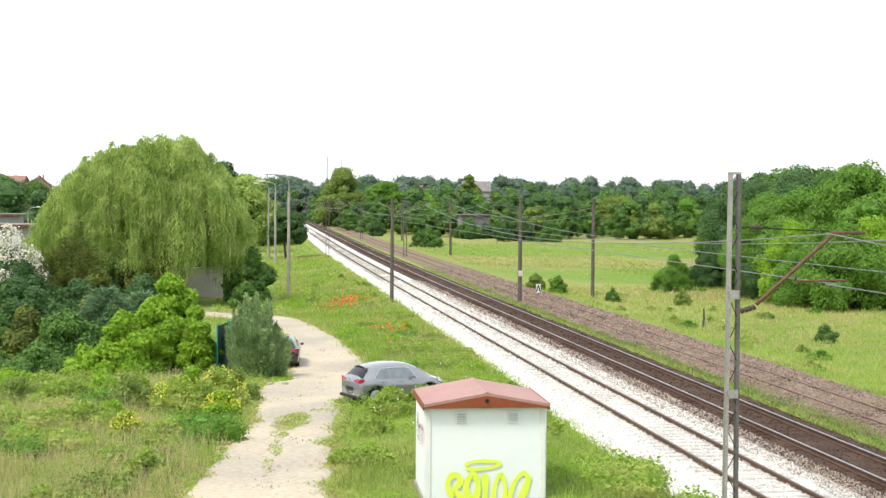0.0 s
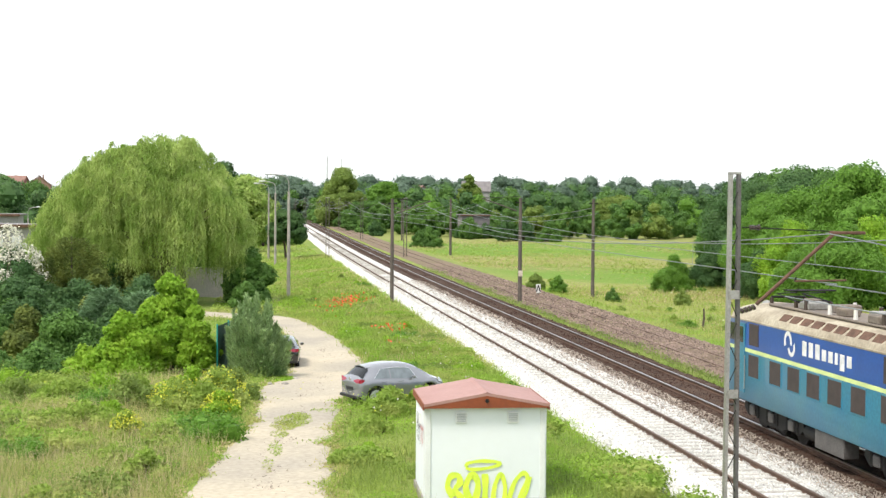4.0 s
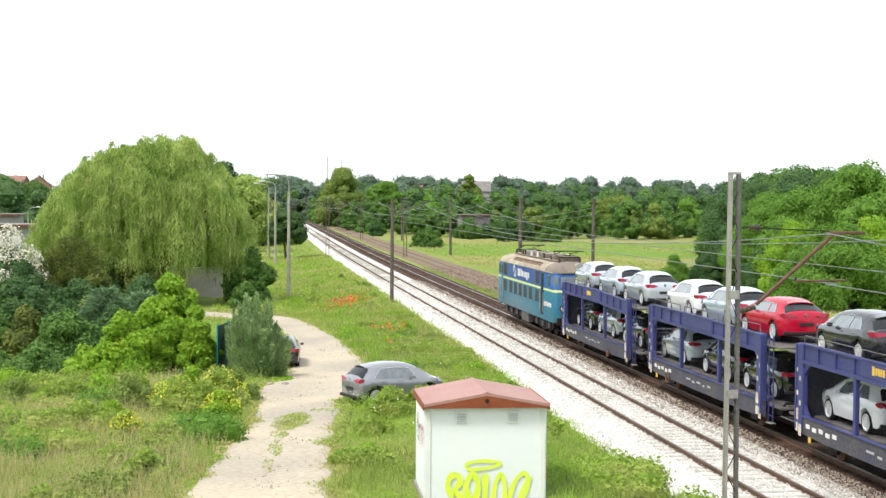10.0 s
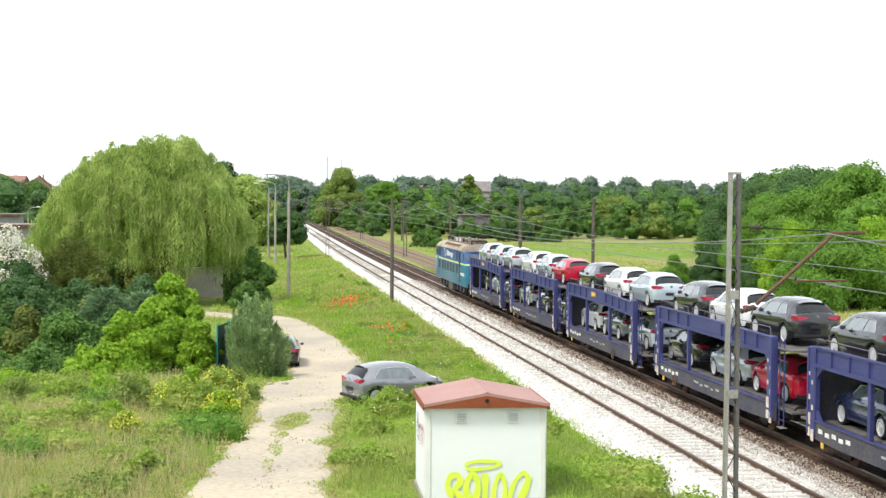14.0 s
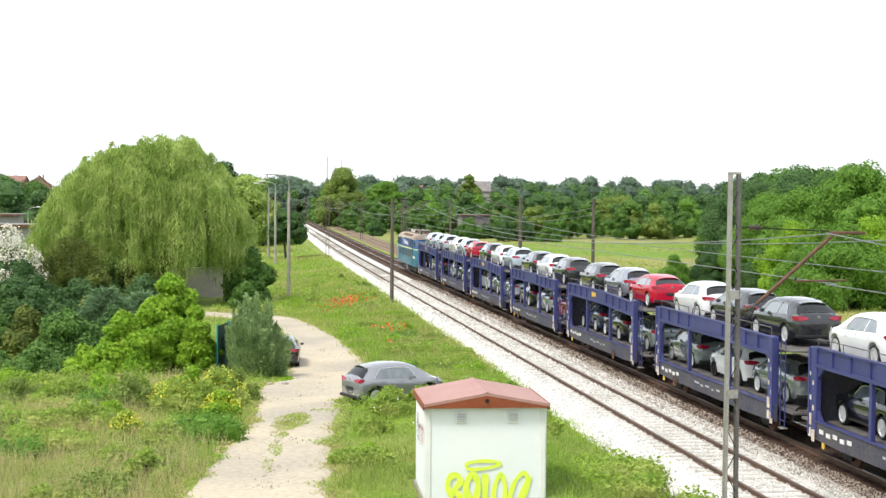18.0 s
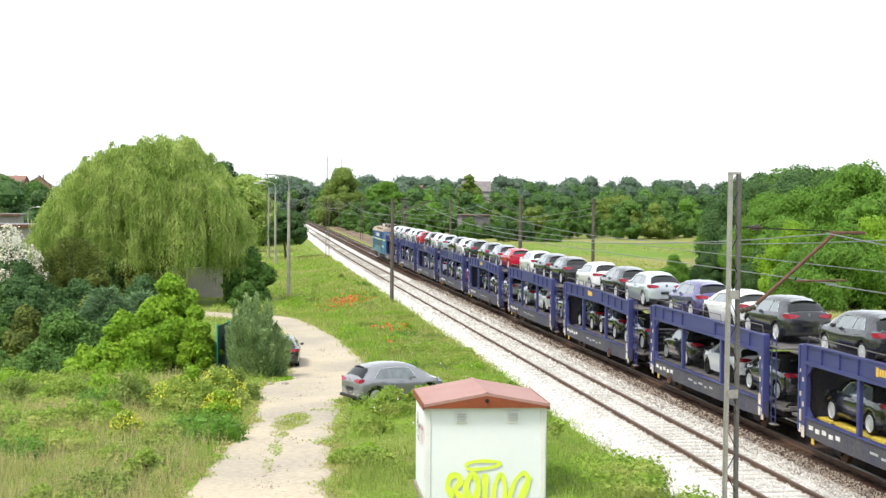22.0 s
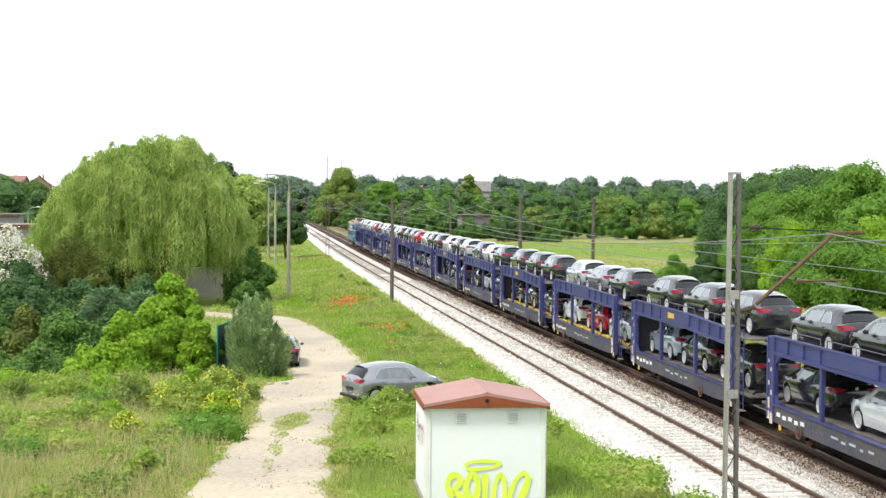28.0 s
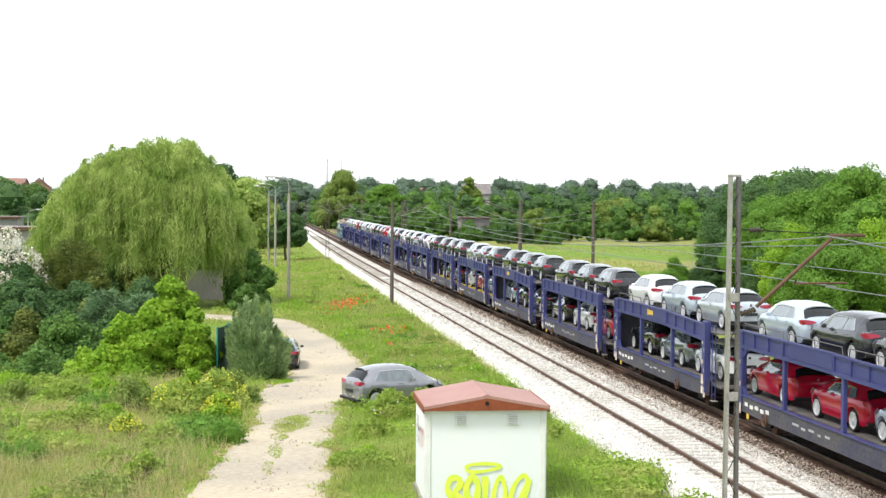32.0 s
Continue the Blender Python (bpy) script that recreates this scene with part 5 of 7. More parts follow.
    stroke([(0.62, b - 0.3), (0.78, b + 0.2), (1.0, b + 0.45), (1.12, b + 0.3), (0.98, b - 0.1), (0.85, b - 0.4)], 0.1, gy)
    stroke([(0.9, b - 0.4), (1.1, b - 0.1), (1.2, b + 0.35)], 0.06, gy)
    for k, (a, c, hh) in enumerate(((-1.5, 1.55, 0.5), (-1.2, 1.45, 0.6), (-0.85, 1.5, 0.55), (-0.4, 1.4, 0.6), (0.1, 1.45, 0.5), (0.6, 1.4, 0.6))):
        a = a * 0.85 + 0.1
        stroke([(a, c), (a + 0.15, c + hh * 0.5), (a - 0.05, c + hh), (a + 0.25, c + hh * 0.8)], 0.06, M["graffiti_red"] if k < 3 else M["graffiti_dark"], front=False)
    return t


cabin()

parked = CITY.build(PAINT["pewter"], "silver-grey five-door hatchback parked on the verge beside the gravel track", pose(3.80, 51.4, 0.36, 0, 0, -66))
parked_2 = HATCH.build(PAINT["black"], "black hatchback parked half hidden behind a bush", pose(1.95, 73.2, -0.88, 0, 0, -3))
# ---------------------------------------------------------------- buildings and small things along the line
def house(label, x, y, w, d, h, rise, wall, roof, rz=0, cols=4, rows=2, group="far houses"):
    t = thing("house", label, "house", pose(x, y, -1.1, 0, 0, rz), group)
    part("wall", Geo().prism([(-w / 2, 0), (w / 2, 0), (w / 2, h), (0, h + rise * 0.95), (-w / 2, h)], "y", -d / 2, d / 2) if rise else Geo().box((0, 0, h / 2), (w, d, h)), wall, t)
    if rise:
        for s in (-1, 1):
            part("roof", Geo().prism([(0, h + rise), (s * (w / 2 + 0.4), h - 0.25), (s * (w / 2 + 0.4), h), (0, h + rise + 0.25)], "y", -d / 2 - 0.4, d / 2 + 0.4), roof, t)
        part("chimney", Geo().box((w * 0.18, 0, h + rise * 0.9), (0.6, 0.6, 1.6), 0.04), M["brick"], t)
    else:
        part("roof", Geo().box((0, 0, h + 0.15), (w + 0.5, d + 0.5, 0.3), 0.04), roof, t)
    for i in range(cols):
        for j in range(rows):
            wx, wz = -w / 2 + w * (i + 0.5) / cols, h * (j + 0.55) / rows
            wi = part("window", Geo().box((wx, -d / 2 - 0.03, wz), (w / cols * 0.5, 0.08, h / rows * 0.42), 0.02), M["lamp_white"], t)
            part("pane", Geo().box((wx, -d / 2 - 0.075, wz), (w / cols * 0.42, 0.02, h / rows * 0.35), 0.005), M["glass"], wi)
    return t


house("red-brick house with tiled roof beyond the gardens", -76.5, 556, 8.5, 9, 13.2, 3.6, M["brick"], M["roof_tile"], 8)
house("red-brick house with wide tiled roof beyond the gardens", -86.0, 558, 12, 9, 13.0, 3.6, M["brick"], M["roof_tile"], 80)
house("pale house with wide roof among the trees", 84.5, 520, 7, 10, 12.2, 3.4, M["plaster"], M["roof_felt"], 82)
house("red-roofed house among the trees", 84, 690, 10, 9, 11.5, 4.0, M["plaster"], M["roof_tile"], 20)
house("red-roofed house on the horizon", 214, 690, 13, 9, 11.0, 4.0, M["plaster"], M["roof_tile"], 70)
house("red-roofed house on the horizon", 226, 690, 9, 9, 10.0, 3.2, M["brick"], M["roof_tile"], 10)


def shed(label, x, y, w, d, h, doors):
    t = thing("shed", label, "shed", pose(x, y, -1.1))
    part("wall", Geo().box((0, 0, h / 2), (w, d, h), 0.03), M["plaster"] if doors else M["roof_felt"], t)
    part("roof", Geo().box((0, 0, h + 0.12), (w + 0.7, d + 0.7, 0.24), 0.03), M["roof_felt"], t)
    part("roof_edge", Geo().box((0, -d / 2 - 0.36, h + 0.06), (w + 0.7, 0.05, 0.3), 0.01), M["steel_rust"], t, "dark brown roof edge")
    for dx, dw in doors:
        part("door", Geo().box((dx, -d / 2 - 0.04, h * 0.42), (dw, 0.08, h * 0.84), 0.02), M["lamp_white"], t, "pale panel door")
    return t


shed("grey flat-roofed garage with pale doors", -26.4, 150, 12.4, 6, 5.9, ((1.5, 2.4), (4.0, 0.9), (-4, 2.6)))
shed("low flat-roofed building with brown walls", -31.0, 195, 3.6, 5, 6.4, ((0, 1.2),))
shed("low grey flat-roofed hut among the trees", 53.1, 330, 6.6, 6, 5.3, ())
far_lamp = lamp_post(-29.0, 200, 6.4, 1.2, "pale street lamp behind the gardens")


def board(x, y, z):
    t = thing("track_sign", "small white board with a black chevron on a post", "railway sign", pose(x, y, z))
    part("post", Geo().cyl((0, 0, -0.3), (0, 0, 0.5), 0.035, n=8), M["steel_dark"], t)
    part("board", Geo().box((0, -0.05, 0.62), (0.40, 0.03, 0.74), 0.01), M["white_p"], t)
    for s in (-1, 1):
        part("chevron", Geo().box((s * 0.085, -0.07, 0.62), (0.085, 0.012, 0.58), 0.004, Matrix.Rotation(s * radians(-15), 4, "Y")), M["black_trim"], t)


board(24.75, 119.0, -0.3)
old = thing("wooden_post", "weathered dark leaning wooden fence post", "post", pose(30.4, 92.2, -0.9, 3, 4, 0))
part("shaft", Geo().cyl((0, 0, -0.3), (0.02, 0, 0.9), 0.09, 0.08, n=8).cyl((0.02, 0, 0.9), (-0.06, 0, 1.55), 0.08, 0.05, n=8), M["bark"], old)


def fence():
    """Dark green netting on posts between the bushes."""
    t = thing("net_fence", "dark green netting fence on teal posts", "fence", pose(-0.5, 72.6, -0.95, 0, 0, 78))
    for i in range(4):
        part("post", Geo().cyl((i * 2.4 - 3.6, 0, -0.3), (i * 2.4 - 3.6, 0, 2.7), 0.04, n=8), M["post_teal"], t, "teal painted post")
    for i in range(3):
        part("net_panel", Geo().box((i * 2.4 - 2.4, 0.03, 1.35), (2.34, 0.03, 2.5), 0.006), M["green_net"], t)


fence()
garden_wall = thing("garden_wall", "low grey-pink plastered garden wall behind the willow", "wall", pose(-4.0, 127.0, -1.05))
part("wall", Geo().box((0, 0, 1.3), (4.4, 0.25, 2.7), 0.02), M["pink_plaster"], garden_wall)
part("coping", Geo().box((0, 0, 2.7), (4.5, 0.36, 0.1), 0.02), M["concrete"], garden_wall)
for x, y, w, d, h in ((1.8, 62.4, 0.35, 0.25, 0.2), (1.15, 62.8, 0.25, 0.22, 0.16), (2.4, 66.0, 0.5, 0.3, 0.14)):
    g = Geo().box((0, 0, 0), (w, d, h), 0.06)
    r_ = solo("field_stone", g, M["concrete"], "grey field stone at the edge of the track", "stone", "stones beside the track")
    r_.matrix_basis = pose(x, y, ground_z(x, y) + h * 0.3, 5, 8, 30 * x)
# ---------------------------------------------------------------- vegetation
def willow():
    """Weeping willow: limbs, and many small cascades of hanging strands of narrow leaves."""
    rng = np.random.default_rng(11)
    t = thing("willow_tree", "large weeping willow with long hanging light green branches", "tree", pose(-8.2, 120.0, -1.0))
    outline = ((-9.2, 8.2), (-8.5, 9.8), (-7.2, 11.0), (-4.5, 12.8), (-1.6, 13.5), (1.5, 13.9), (3.5, 14.35), (5.2, 13.9), (6.8, 13.1), (8.3, 10.8), (9.0, 8.8))
    g = Geo()
    g.cyl((3.2, 0, -0.3), (3.0, 0, 3.4), 0.5, 0.4, n=10)
    g.cyl((2.2, 0.6, -0.3), (1.6, 0.4, 4.0), 0.4, 0.3, n=10)
    tops = []
    for i in range(560):
        a = rng.uniform(0, 2 * np.pi)
        e = math.asin(min(1.0, rng.random() ** 0.85))
        inn = 1 - 0.42 * rng.random() ** 1.6
        dx, dy = 8.5 * math.cos(a) * math.cos(e) ** 0.8 * inn, 5.2 * math.sin(a) * math.cos(e) ** 0.8 * inn
        z = 5.2 + (lerp_table(outline, dx) - 5.2) * math.sin(e) ** 0.8 * (1 - 0.05 * rng.random()) + rng.normal(0, 0.2)
        tops.append((dx, dy, z))
    for dx, dy, z in tops[::9]:
        g.tube([(2.4 + 0.05 * dx, 0, 3.2), (1.2 + 0.45 * dx, 0.5 * dy, 0.5 * z + 2.4), (dx, dy, z - 0.25)], 0.07, 6)
    part("trunk", g, M["bark"], t, smooth=True)
    P = []
    for dx, dy, z in tops:
        R = rng.uniform(0.45, 1.5)
        hang = rng.uniform(1.4, 5.6)
        if z < 8:
            hang = rng.uniform(2.6, 6.5)
        low = rng.uniform(0.8, 2.4) if dx > 0.5 else rng.uniform(1.8, 3.6)
        hang = max(1.2, min(hang, z - low))
        away = math.atan2(dy, dx)
        for _ in range(int(24 + 14 * R)):
            a, rho = away + rng.normal(0, 1.25), math.sqrt(rng.random())
            ln = hang * rng.uniform(0.5, 1.1) * (0.55 + 0.45 * rho)
            m = max(5, int(ln / 0.17))
            u = (np.arange(m) + rng.random(m) * 0.8) / m
            arch = R * rho * np.minimum(1, 0.25 + u * 2.6)
            p = np.empty((m, 3))
            p[:, 0] = dx + math.cos(a) * arch + rng.normal(0, 0.045, m)
            p[:, 1] = dy + math.sin(a) * arch + rng.normal(0, 0.045, m)
            p[:, 2] = z - 0.35 * R * rho * rho + 0.35 * np.sin(np.minimum(1, u * 3.2) * 2.4) * R - u * ln
            P.append(p)
    pts = np.concatenate(P)
    n = len(pts)
    d = np.stack([rng.normal(0, 0.42, n), rng.normal(0, 0.42, n), -np.ones(n)], 1)
    d /= np.linalg.norm(d, axis=1, keepdims=True)
    w = rng.normal(0, 1, (n, 3))
    w -= d * np.sum(w * d, axis=1, keepdims=True)
    w /= np.linalg.norm(w, axis=1, keepdims=True)
    l, b = rng.uniform(0.16, 0.36, n)[:, None], rng.uniform(0.022, 0.042, n)[:, None]
    v = np.stack([pts + w * b, pts + d * l, pts - w * b], 1)
    inner = [(0.2 + 1.7 * i, 0.2 * (-1) ** i, 8.2 + 0.35 * i - 0.25 * abs(i), 1.9, 2.6, 2.7) for i in range(-3, 4)]
    part("crown", soup("crown", v, cores(inner, 1.0, 12, 8)), M["lf_willow"], t, "hanging light green foliage")


willow()


def bush_meshes(seed, r, h, n, size, clumps=12, sq=1.0, fill=0.4, spread=0.6, core=0.6):
    rng = np.random.default_rng(seed)
    cl = []
    for i in range(clumps):
        a, k = rng.uniform(0, 2 * np.pi), np.sqrt(rng.random())
        hz = h * (1 - 0.5 * k * k) * rng.uniform(0.3, 1.0)
        s = r * rng.uniform(0.26, 0.42)
        cl.append((math.cos(a) * r * k * 0.8, math.sin(a) * r * k * 0.8 * sq, max(s * 0.55, hz - s * 0.7), s, s, s * 0.85))
    cl.append((0, 0, h - r * 0.3, r * 0.34, r * 0.34, r * 0.34))
    g = Geo()
    for c in cl:
        g.cyl((c[0] * 0.15, c[1] * 0.15, -0.2), (c[0], c[1], c[2]), 0.03 + 0.008 * h, 0.012, n=5)
    return g.mesh("stem"), soup("crown", cloud(rng, cl, n, size, fill=fill, spread=spread), cores(cl, core, *((6, 4) if n < 6000 else (10, 6))))


def bush(kind, label, x, y, r, h, leaf, n, size, seed, clumps=12, sq=1.0, category="bush", group="", z=None, spread=0.6, core=0.6):
    t = thing(kind, label, category, pose(x, y, (ground_z(x, y) - 0.05 if z is None else z)), group)
    a, b = bush_meshes(seed, r, h, n, size, clumps, sq, spread=spread, core=core)
    part("stem", a, M["bark"], t)
    part("crown", b, leaf, t)
    return t


def conifer(kind, label, x, y, r, h, leaf, n, seed, size=0.16, upright=True, blunt=1.3):
    """A dense cone of needle sprays, with lobes."""
    rng = np.random.default_rng(seed)
    t = thing(kind, label, "conifer", pose(x, y, ground_z(x, y)))
    part("trunk", Geo().cyl((0, 0, -0.2), (0, 0, h * 0.9), 0.09 + 0.01 * h, 0.02, n=7), M["bark"], t)
    z = h * (1 - np.sqrt(1 - rng.random(n) * 0.985))
    k = np.sqrt(rng.random(n)) * 0.5 + 0.55
    prof = np.clip(1.05 - (z / h) ** blunt, 0.04, 1) * np.clip(0.5 + z / h * 3.0, 0, 1)
    a = rng.uniform(0, 2 * np.pi, n)
    lump = 1 + 0.3 * np.sin(a * 3 + z * 1.3 + seed) + 0.26 * np.sin(a * 5 - z * 2.7) + 0.16 * np.sin(a * 13 + z * 4)
    rad = r * prof * k * lump
    pts = np.stack([np.cos(a) * rad, np.sin(a) * rad, z], 1)
    d = np.stack([np.cos(a) * 0.5, np.sin(a) * 0.5, np.full(n, 1.2 if upright else 0.1)], 1) + rng.normal(0, 0.3, (n, 3))
    d /= np.linalg.norm(d, axis=1, keepdims=True)
    w = rng.normal(0, 1, (n, 3))
    w -= d * np.sum(w * d, axis=1, keepdims=True)
    w /= np.linalg.norm(w, axis=1, keepdims=True)
    l, b = (size * rng.uniform(0.8, 2.4, n))[:, None], (size * rng.uniform(0.12, 0.25, n))[:, None]
    part("crown", soup("crown", np.stack([pts - d * l * 0.3, pts + w * b, pts + d * l, pts - w * b], 1)), leaf, t)
    return t


def plume_bush(kind, label, x, y, r, h, leaf, plumes, n, seed, size=0.12):
    """A conifer bush of many upright, outward-leaning plumes of needle sprays."""
    rng = np.random.default_rng(seed)
    t = thing(kind, label, "conifer", pose(x, y, ground_z(x, y)))
    g, qs = Geo(), []
    for i in range(plumes):
        a, k = rng.uniform(0, 2 * np.pi), math.sqrt((i + 0.5) / plumes)
        foot = np.array((math.cos(a) * r * k * 0.45, math.sin(a) * r * k * 0.45, 0.0))
        tip = np.array((math.cos(a) * r * k, math.sin(a) * r * k, h * (1 - 0.55 * k * k) * rng.uniform(0.8, 1.05)))
        g.cyl(tuple(foot - (0, 0, 0.2)), tuple(foot + (tip - foot) * 0.8), 0.035, 0.01, n=5)
        ax = (tip - foot) / np.linalg.norm(tip - foot)
        m = n // plumes
        u = 0.04 + 0.96 * rng.random(m) ** 0.85
        ww = r * rng.uniform(0.20, 0.30) * np.clip((1.02 - u) * 2.2, 0.05, 1)
        o = rng.normal(0, 1, (m, 3))
        o -= np.outer(o @ ax, ax)
        o /= np.linalg.norm(o, axis=1, keepdims=True)
        pts = foot + np.outer(u, tip - foot) + o * (ww * np.sqrt(rng.random(m)))[:, None]
        d = ax * 1.0 + o * 0.55 + rng.normal(0, 0.25, (m, 3))
        d /= np.linalg.norm(d, axis=1, keepdims=True)
        w = np.cross(d, o + rng.normal(0, 0.5, (m, 3)))
        w /= np.linalg.norm(w, axis=1, keepdims=True)
        l, b = (size * rng.uniform(0.8, 2.2, m))[:, None], (size * rng.uniform(0.14, 0.28, m))[:, None]
        qs.append(np.stack([pts - d * l * 0.3, pts + w * b, pts + d * l, pts - w * b], 1))
    part("trunk", g, M["bark"], t)
    part("crown", soup("crown", np.concatenate(qs)), leaf, t)
    return t


# ---- gardens between the dusty track and the willow
plume_bush("cypress_bush", "feathery grey-green conifer bush at the bend of the track", 0.6, 67.6, 1.6, 3.9, M["lf_blue"], 38, 24000, 5)
plume_bush("cypress_bush", "tall feathery grey-green conifer bush with pointed tips", 0.2, 68.2, 1.0, 4.3, M["lf_blue"], 14, 9000, 35)
plume_bush("cypress_bush", "grey-green conifer bush behind a denser one", 0.2, 70.2, 1.1, 4.0, M["lf_blue"], 16, 9000, 15)
plume_bush("cypress_bush", "low grey-green conifer bush at the bend of the track", 1.35, 67.9, 0.95, 2.7, M["lf_blue"], 14, 9000, 16)
bush("maple_bush", "bright green broad-leaved bush beside the track", -3.6, 70.4, 1.9, 4.9, M["lf_bright"], 22000, 0.17, 21, 38, spread=1.1)
bush("maple_bush", "bright green broad-leaved bush beside the track", -5.6, 69.4, 1.9, 3.2, M["lf_bright"], 17000, 0.165, 41, 28, spread=1.1)
bush("maple_bush", "bright green broad-leaved bush beside the netting", -2.25, 69.4, 1.2, 3.4, M["lf_bright"], 13000, 0.16, 42, 22, spread=1.1)
bush("round_bush", "dark green round bush near the street lamp", 0.7, 119.5, 2.2, 4.6, M["lf_green"], 14000, 0.2, 22, 34)
bush("round_bush", "green bush below the street lamp", 0.2, 114.0, 1.2, 2.2, M["lf_green"], 5000, 0.24, 43, 12)
HEDGE = ((-9.4, 79, 2.2, 2.7, "lf_green"), (-11.6, 80, 2.2, 2.9, "lf_green"), (-13.6, 81, 2.0, 2.5, "lf_green"), (-7.2, 82, 2.0, 2.6, "lf_dark"), (-13.5, 130, 3, 5.0, "lf_dark"), (-9.0, 131, 3, 4.6, "lf_dark"), (-4.5, 131, 3, 4.8, "lf_green"), (-0.5, 133, 2.6, 4.4, "lf_dark"), (-17.5, 128, 3, 5.0, "lf_dark"), (-9.0, 87, 2.2, 2.9, "lf_dark"), (-12.4, 88, 2.2, 3.4, "lf_dark"), (-15.4, 90, 2.4, 3.5, "lf_green"), (-6.2, 88, 2.0, 3.2, "lf_dark"),
         (-18.0, 96, 2.6, 3.3, "lf_green"), (-15.0, 99, 2.4, 3.4, "lf_dark"), (-11.0, 98, 2.2, 3.3, "lf_dark"), (-7.0, 104, 2.4, 3.3, "lf_dark"), (-10.6, 107, 2.2, 3.6, "lf_green"), (-19.8, 103, 2.6, 3.6, "lf_dark"), (-16.0, 108, 2.4, 4.2, "lf_dark"),
         (-4.6, 78, 1.7, 2.6, "lf_green"), (-16.8, 78, 2.2, 2.3, "lf_green"), (-13.0, 73, 1.9, 1.7, "lf_green"), (-10.0, 72, 1.8, 1.5, "lf_green"), (-7.6, 71, 1.6, 1.6, "lf_bright"))
for i, (x, y, r, h, lf) in enumerate(HEDGE):
    lf = "lf_yew" if i % 4 == 1 else lf
    bush("hedge_bush", {"lf_yew": "dull olive hedge bush in the gardens", "lf_dark": "dark green hedge bush in the gardens", "lf_green": "mid green hedge bush in the gardens", "lf_bright": "bright green low bush in the gardens"}[lf], x, y, r, h, M[lf], 10000, 0.10 + 0.0007 * y, 200 + i, 24, group="garden hedge bushes")
conifer("spruce_tree", "small blue-green spruce in the gardens", -7.9, 85.0, 1.9, 3.9, M["lf_spruce"], 14000, 6, 0.22, upright=False)
conifer("spruce_tree", "small blue-green spruce in the gardens", -5.9, 86.0, 1.5, 3.5, M["lf_spruce"], 10000, 26, 0.22, upright=False)
conifer("yew_tree", "dark olive conifer beside the willow", -13.0, 112, 2.4, 6.5, M["lf_yew"], 16000, 7, 0.2, upright=False, blunt=2.4)
bush("blossom_bush", "dark bush below a blossoming shrub", -17.6, 113, 3.2, 5.0, M["lf_dark"], 8000, 0.26, 27, 14)
bush("blossom_shrub", "shrub covered in cream white blossom", -17.6, 111.4, 3.0, 6.8, M["blossom"], 4600, 0.17, 28, 26, spread=1.0, core=0.15)

# small tree and pale tree beside the lamps
for nm, lab, x, y, h, r, b, n, sz, lf, sd in (("small_tree", "small dark round-headed tree beside the lamps", 6.0, 204, 7.4, 2.7, 2.6, 5200, 0.34, "lf_dark", 61), ("pale_tree", "broad pale green tree behind the street lamps", 0.2, 232, 13.2, 5.2, 1.5, 9000, 0.42, "lf_willow", 62),
                                              ("pale_tree", "broad green tree behind the street lamps", 3.4, 262, 10.5, 3.6, 1.0, 6000, 0.42, "lf_pale", 63), ("garden_tree", "light green garden tree behind the willow", -3.6, 205, 9.0, 3.8, 0.6, 7000, 0.4, "lf_fresh", 64), ("garden_tree", "tall dark tree behind the willow", -4.5, 300, 17.0, 6.0, 1.0, 8000, 0.55, "lf_dark", 65),
                                              ("ash_tree", "tall olive-green tree with a feathery crown beside the line", 28.6, 420, 18.6, 7.0, 1.0, 9000, 0.6, "lf_pale", 66), ("lime_tree", "round fresh green tree behind the line", 43.0, 440, 15.0, 6.4, 0.8, 9000, 0.6, "lf_fresh", 67),
                                              ("willow_tree", "bright yellow-green willow at the edge of the woods", 97, 366, 10.8, 6.6, 0.5, 10000, 0.5, "lf_pale", 68), ("poplar_tree", "thin-crowned grey-green tree among the woods", 71, 450, 17.5, 4.0, 2.0, 5000, 0.6, "lf_pale", 69)):
    plant(nm, tree_meshes(sd, h, r, b, int(n * 2.0), sz * 0.8, 48), pose(x, y, -1.1), M[lf], lab)

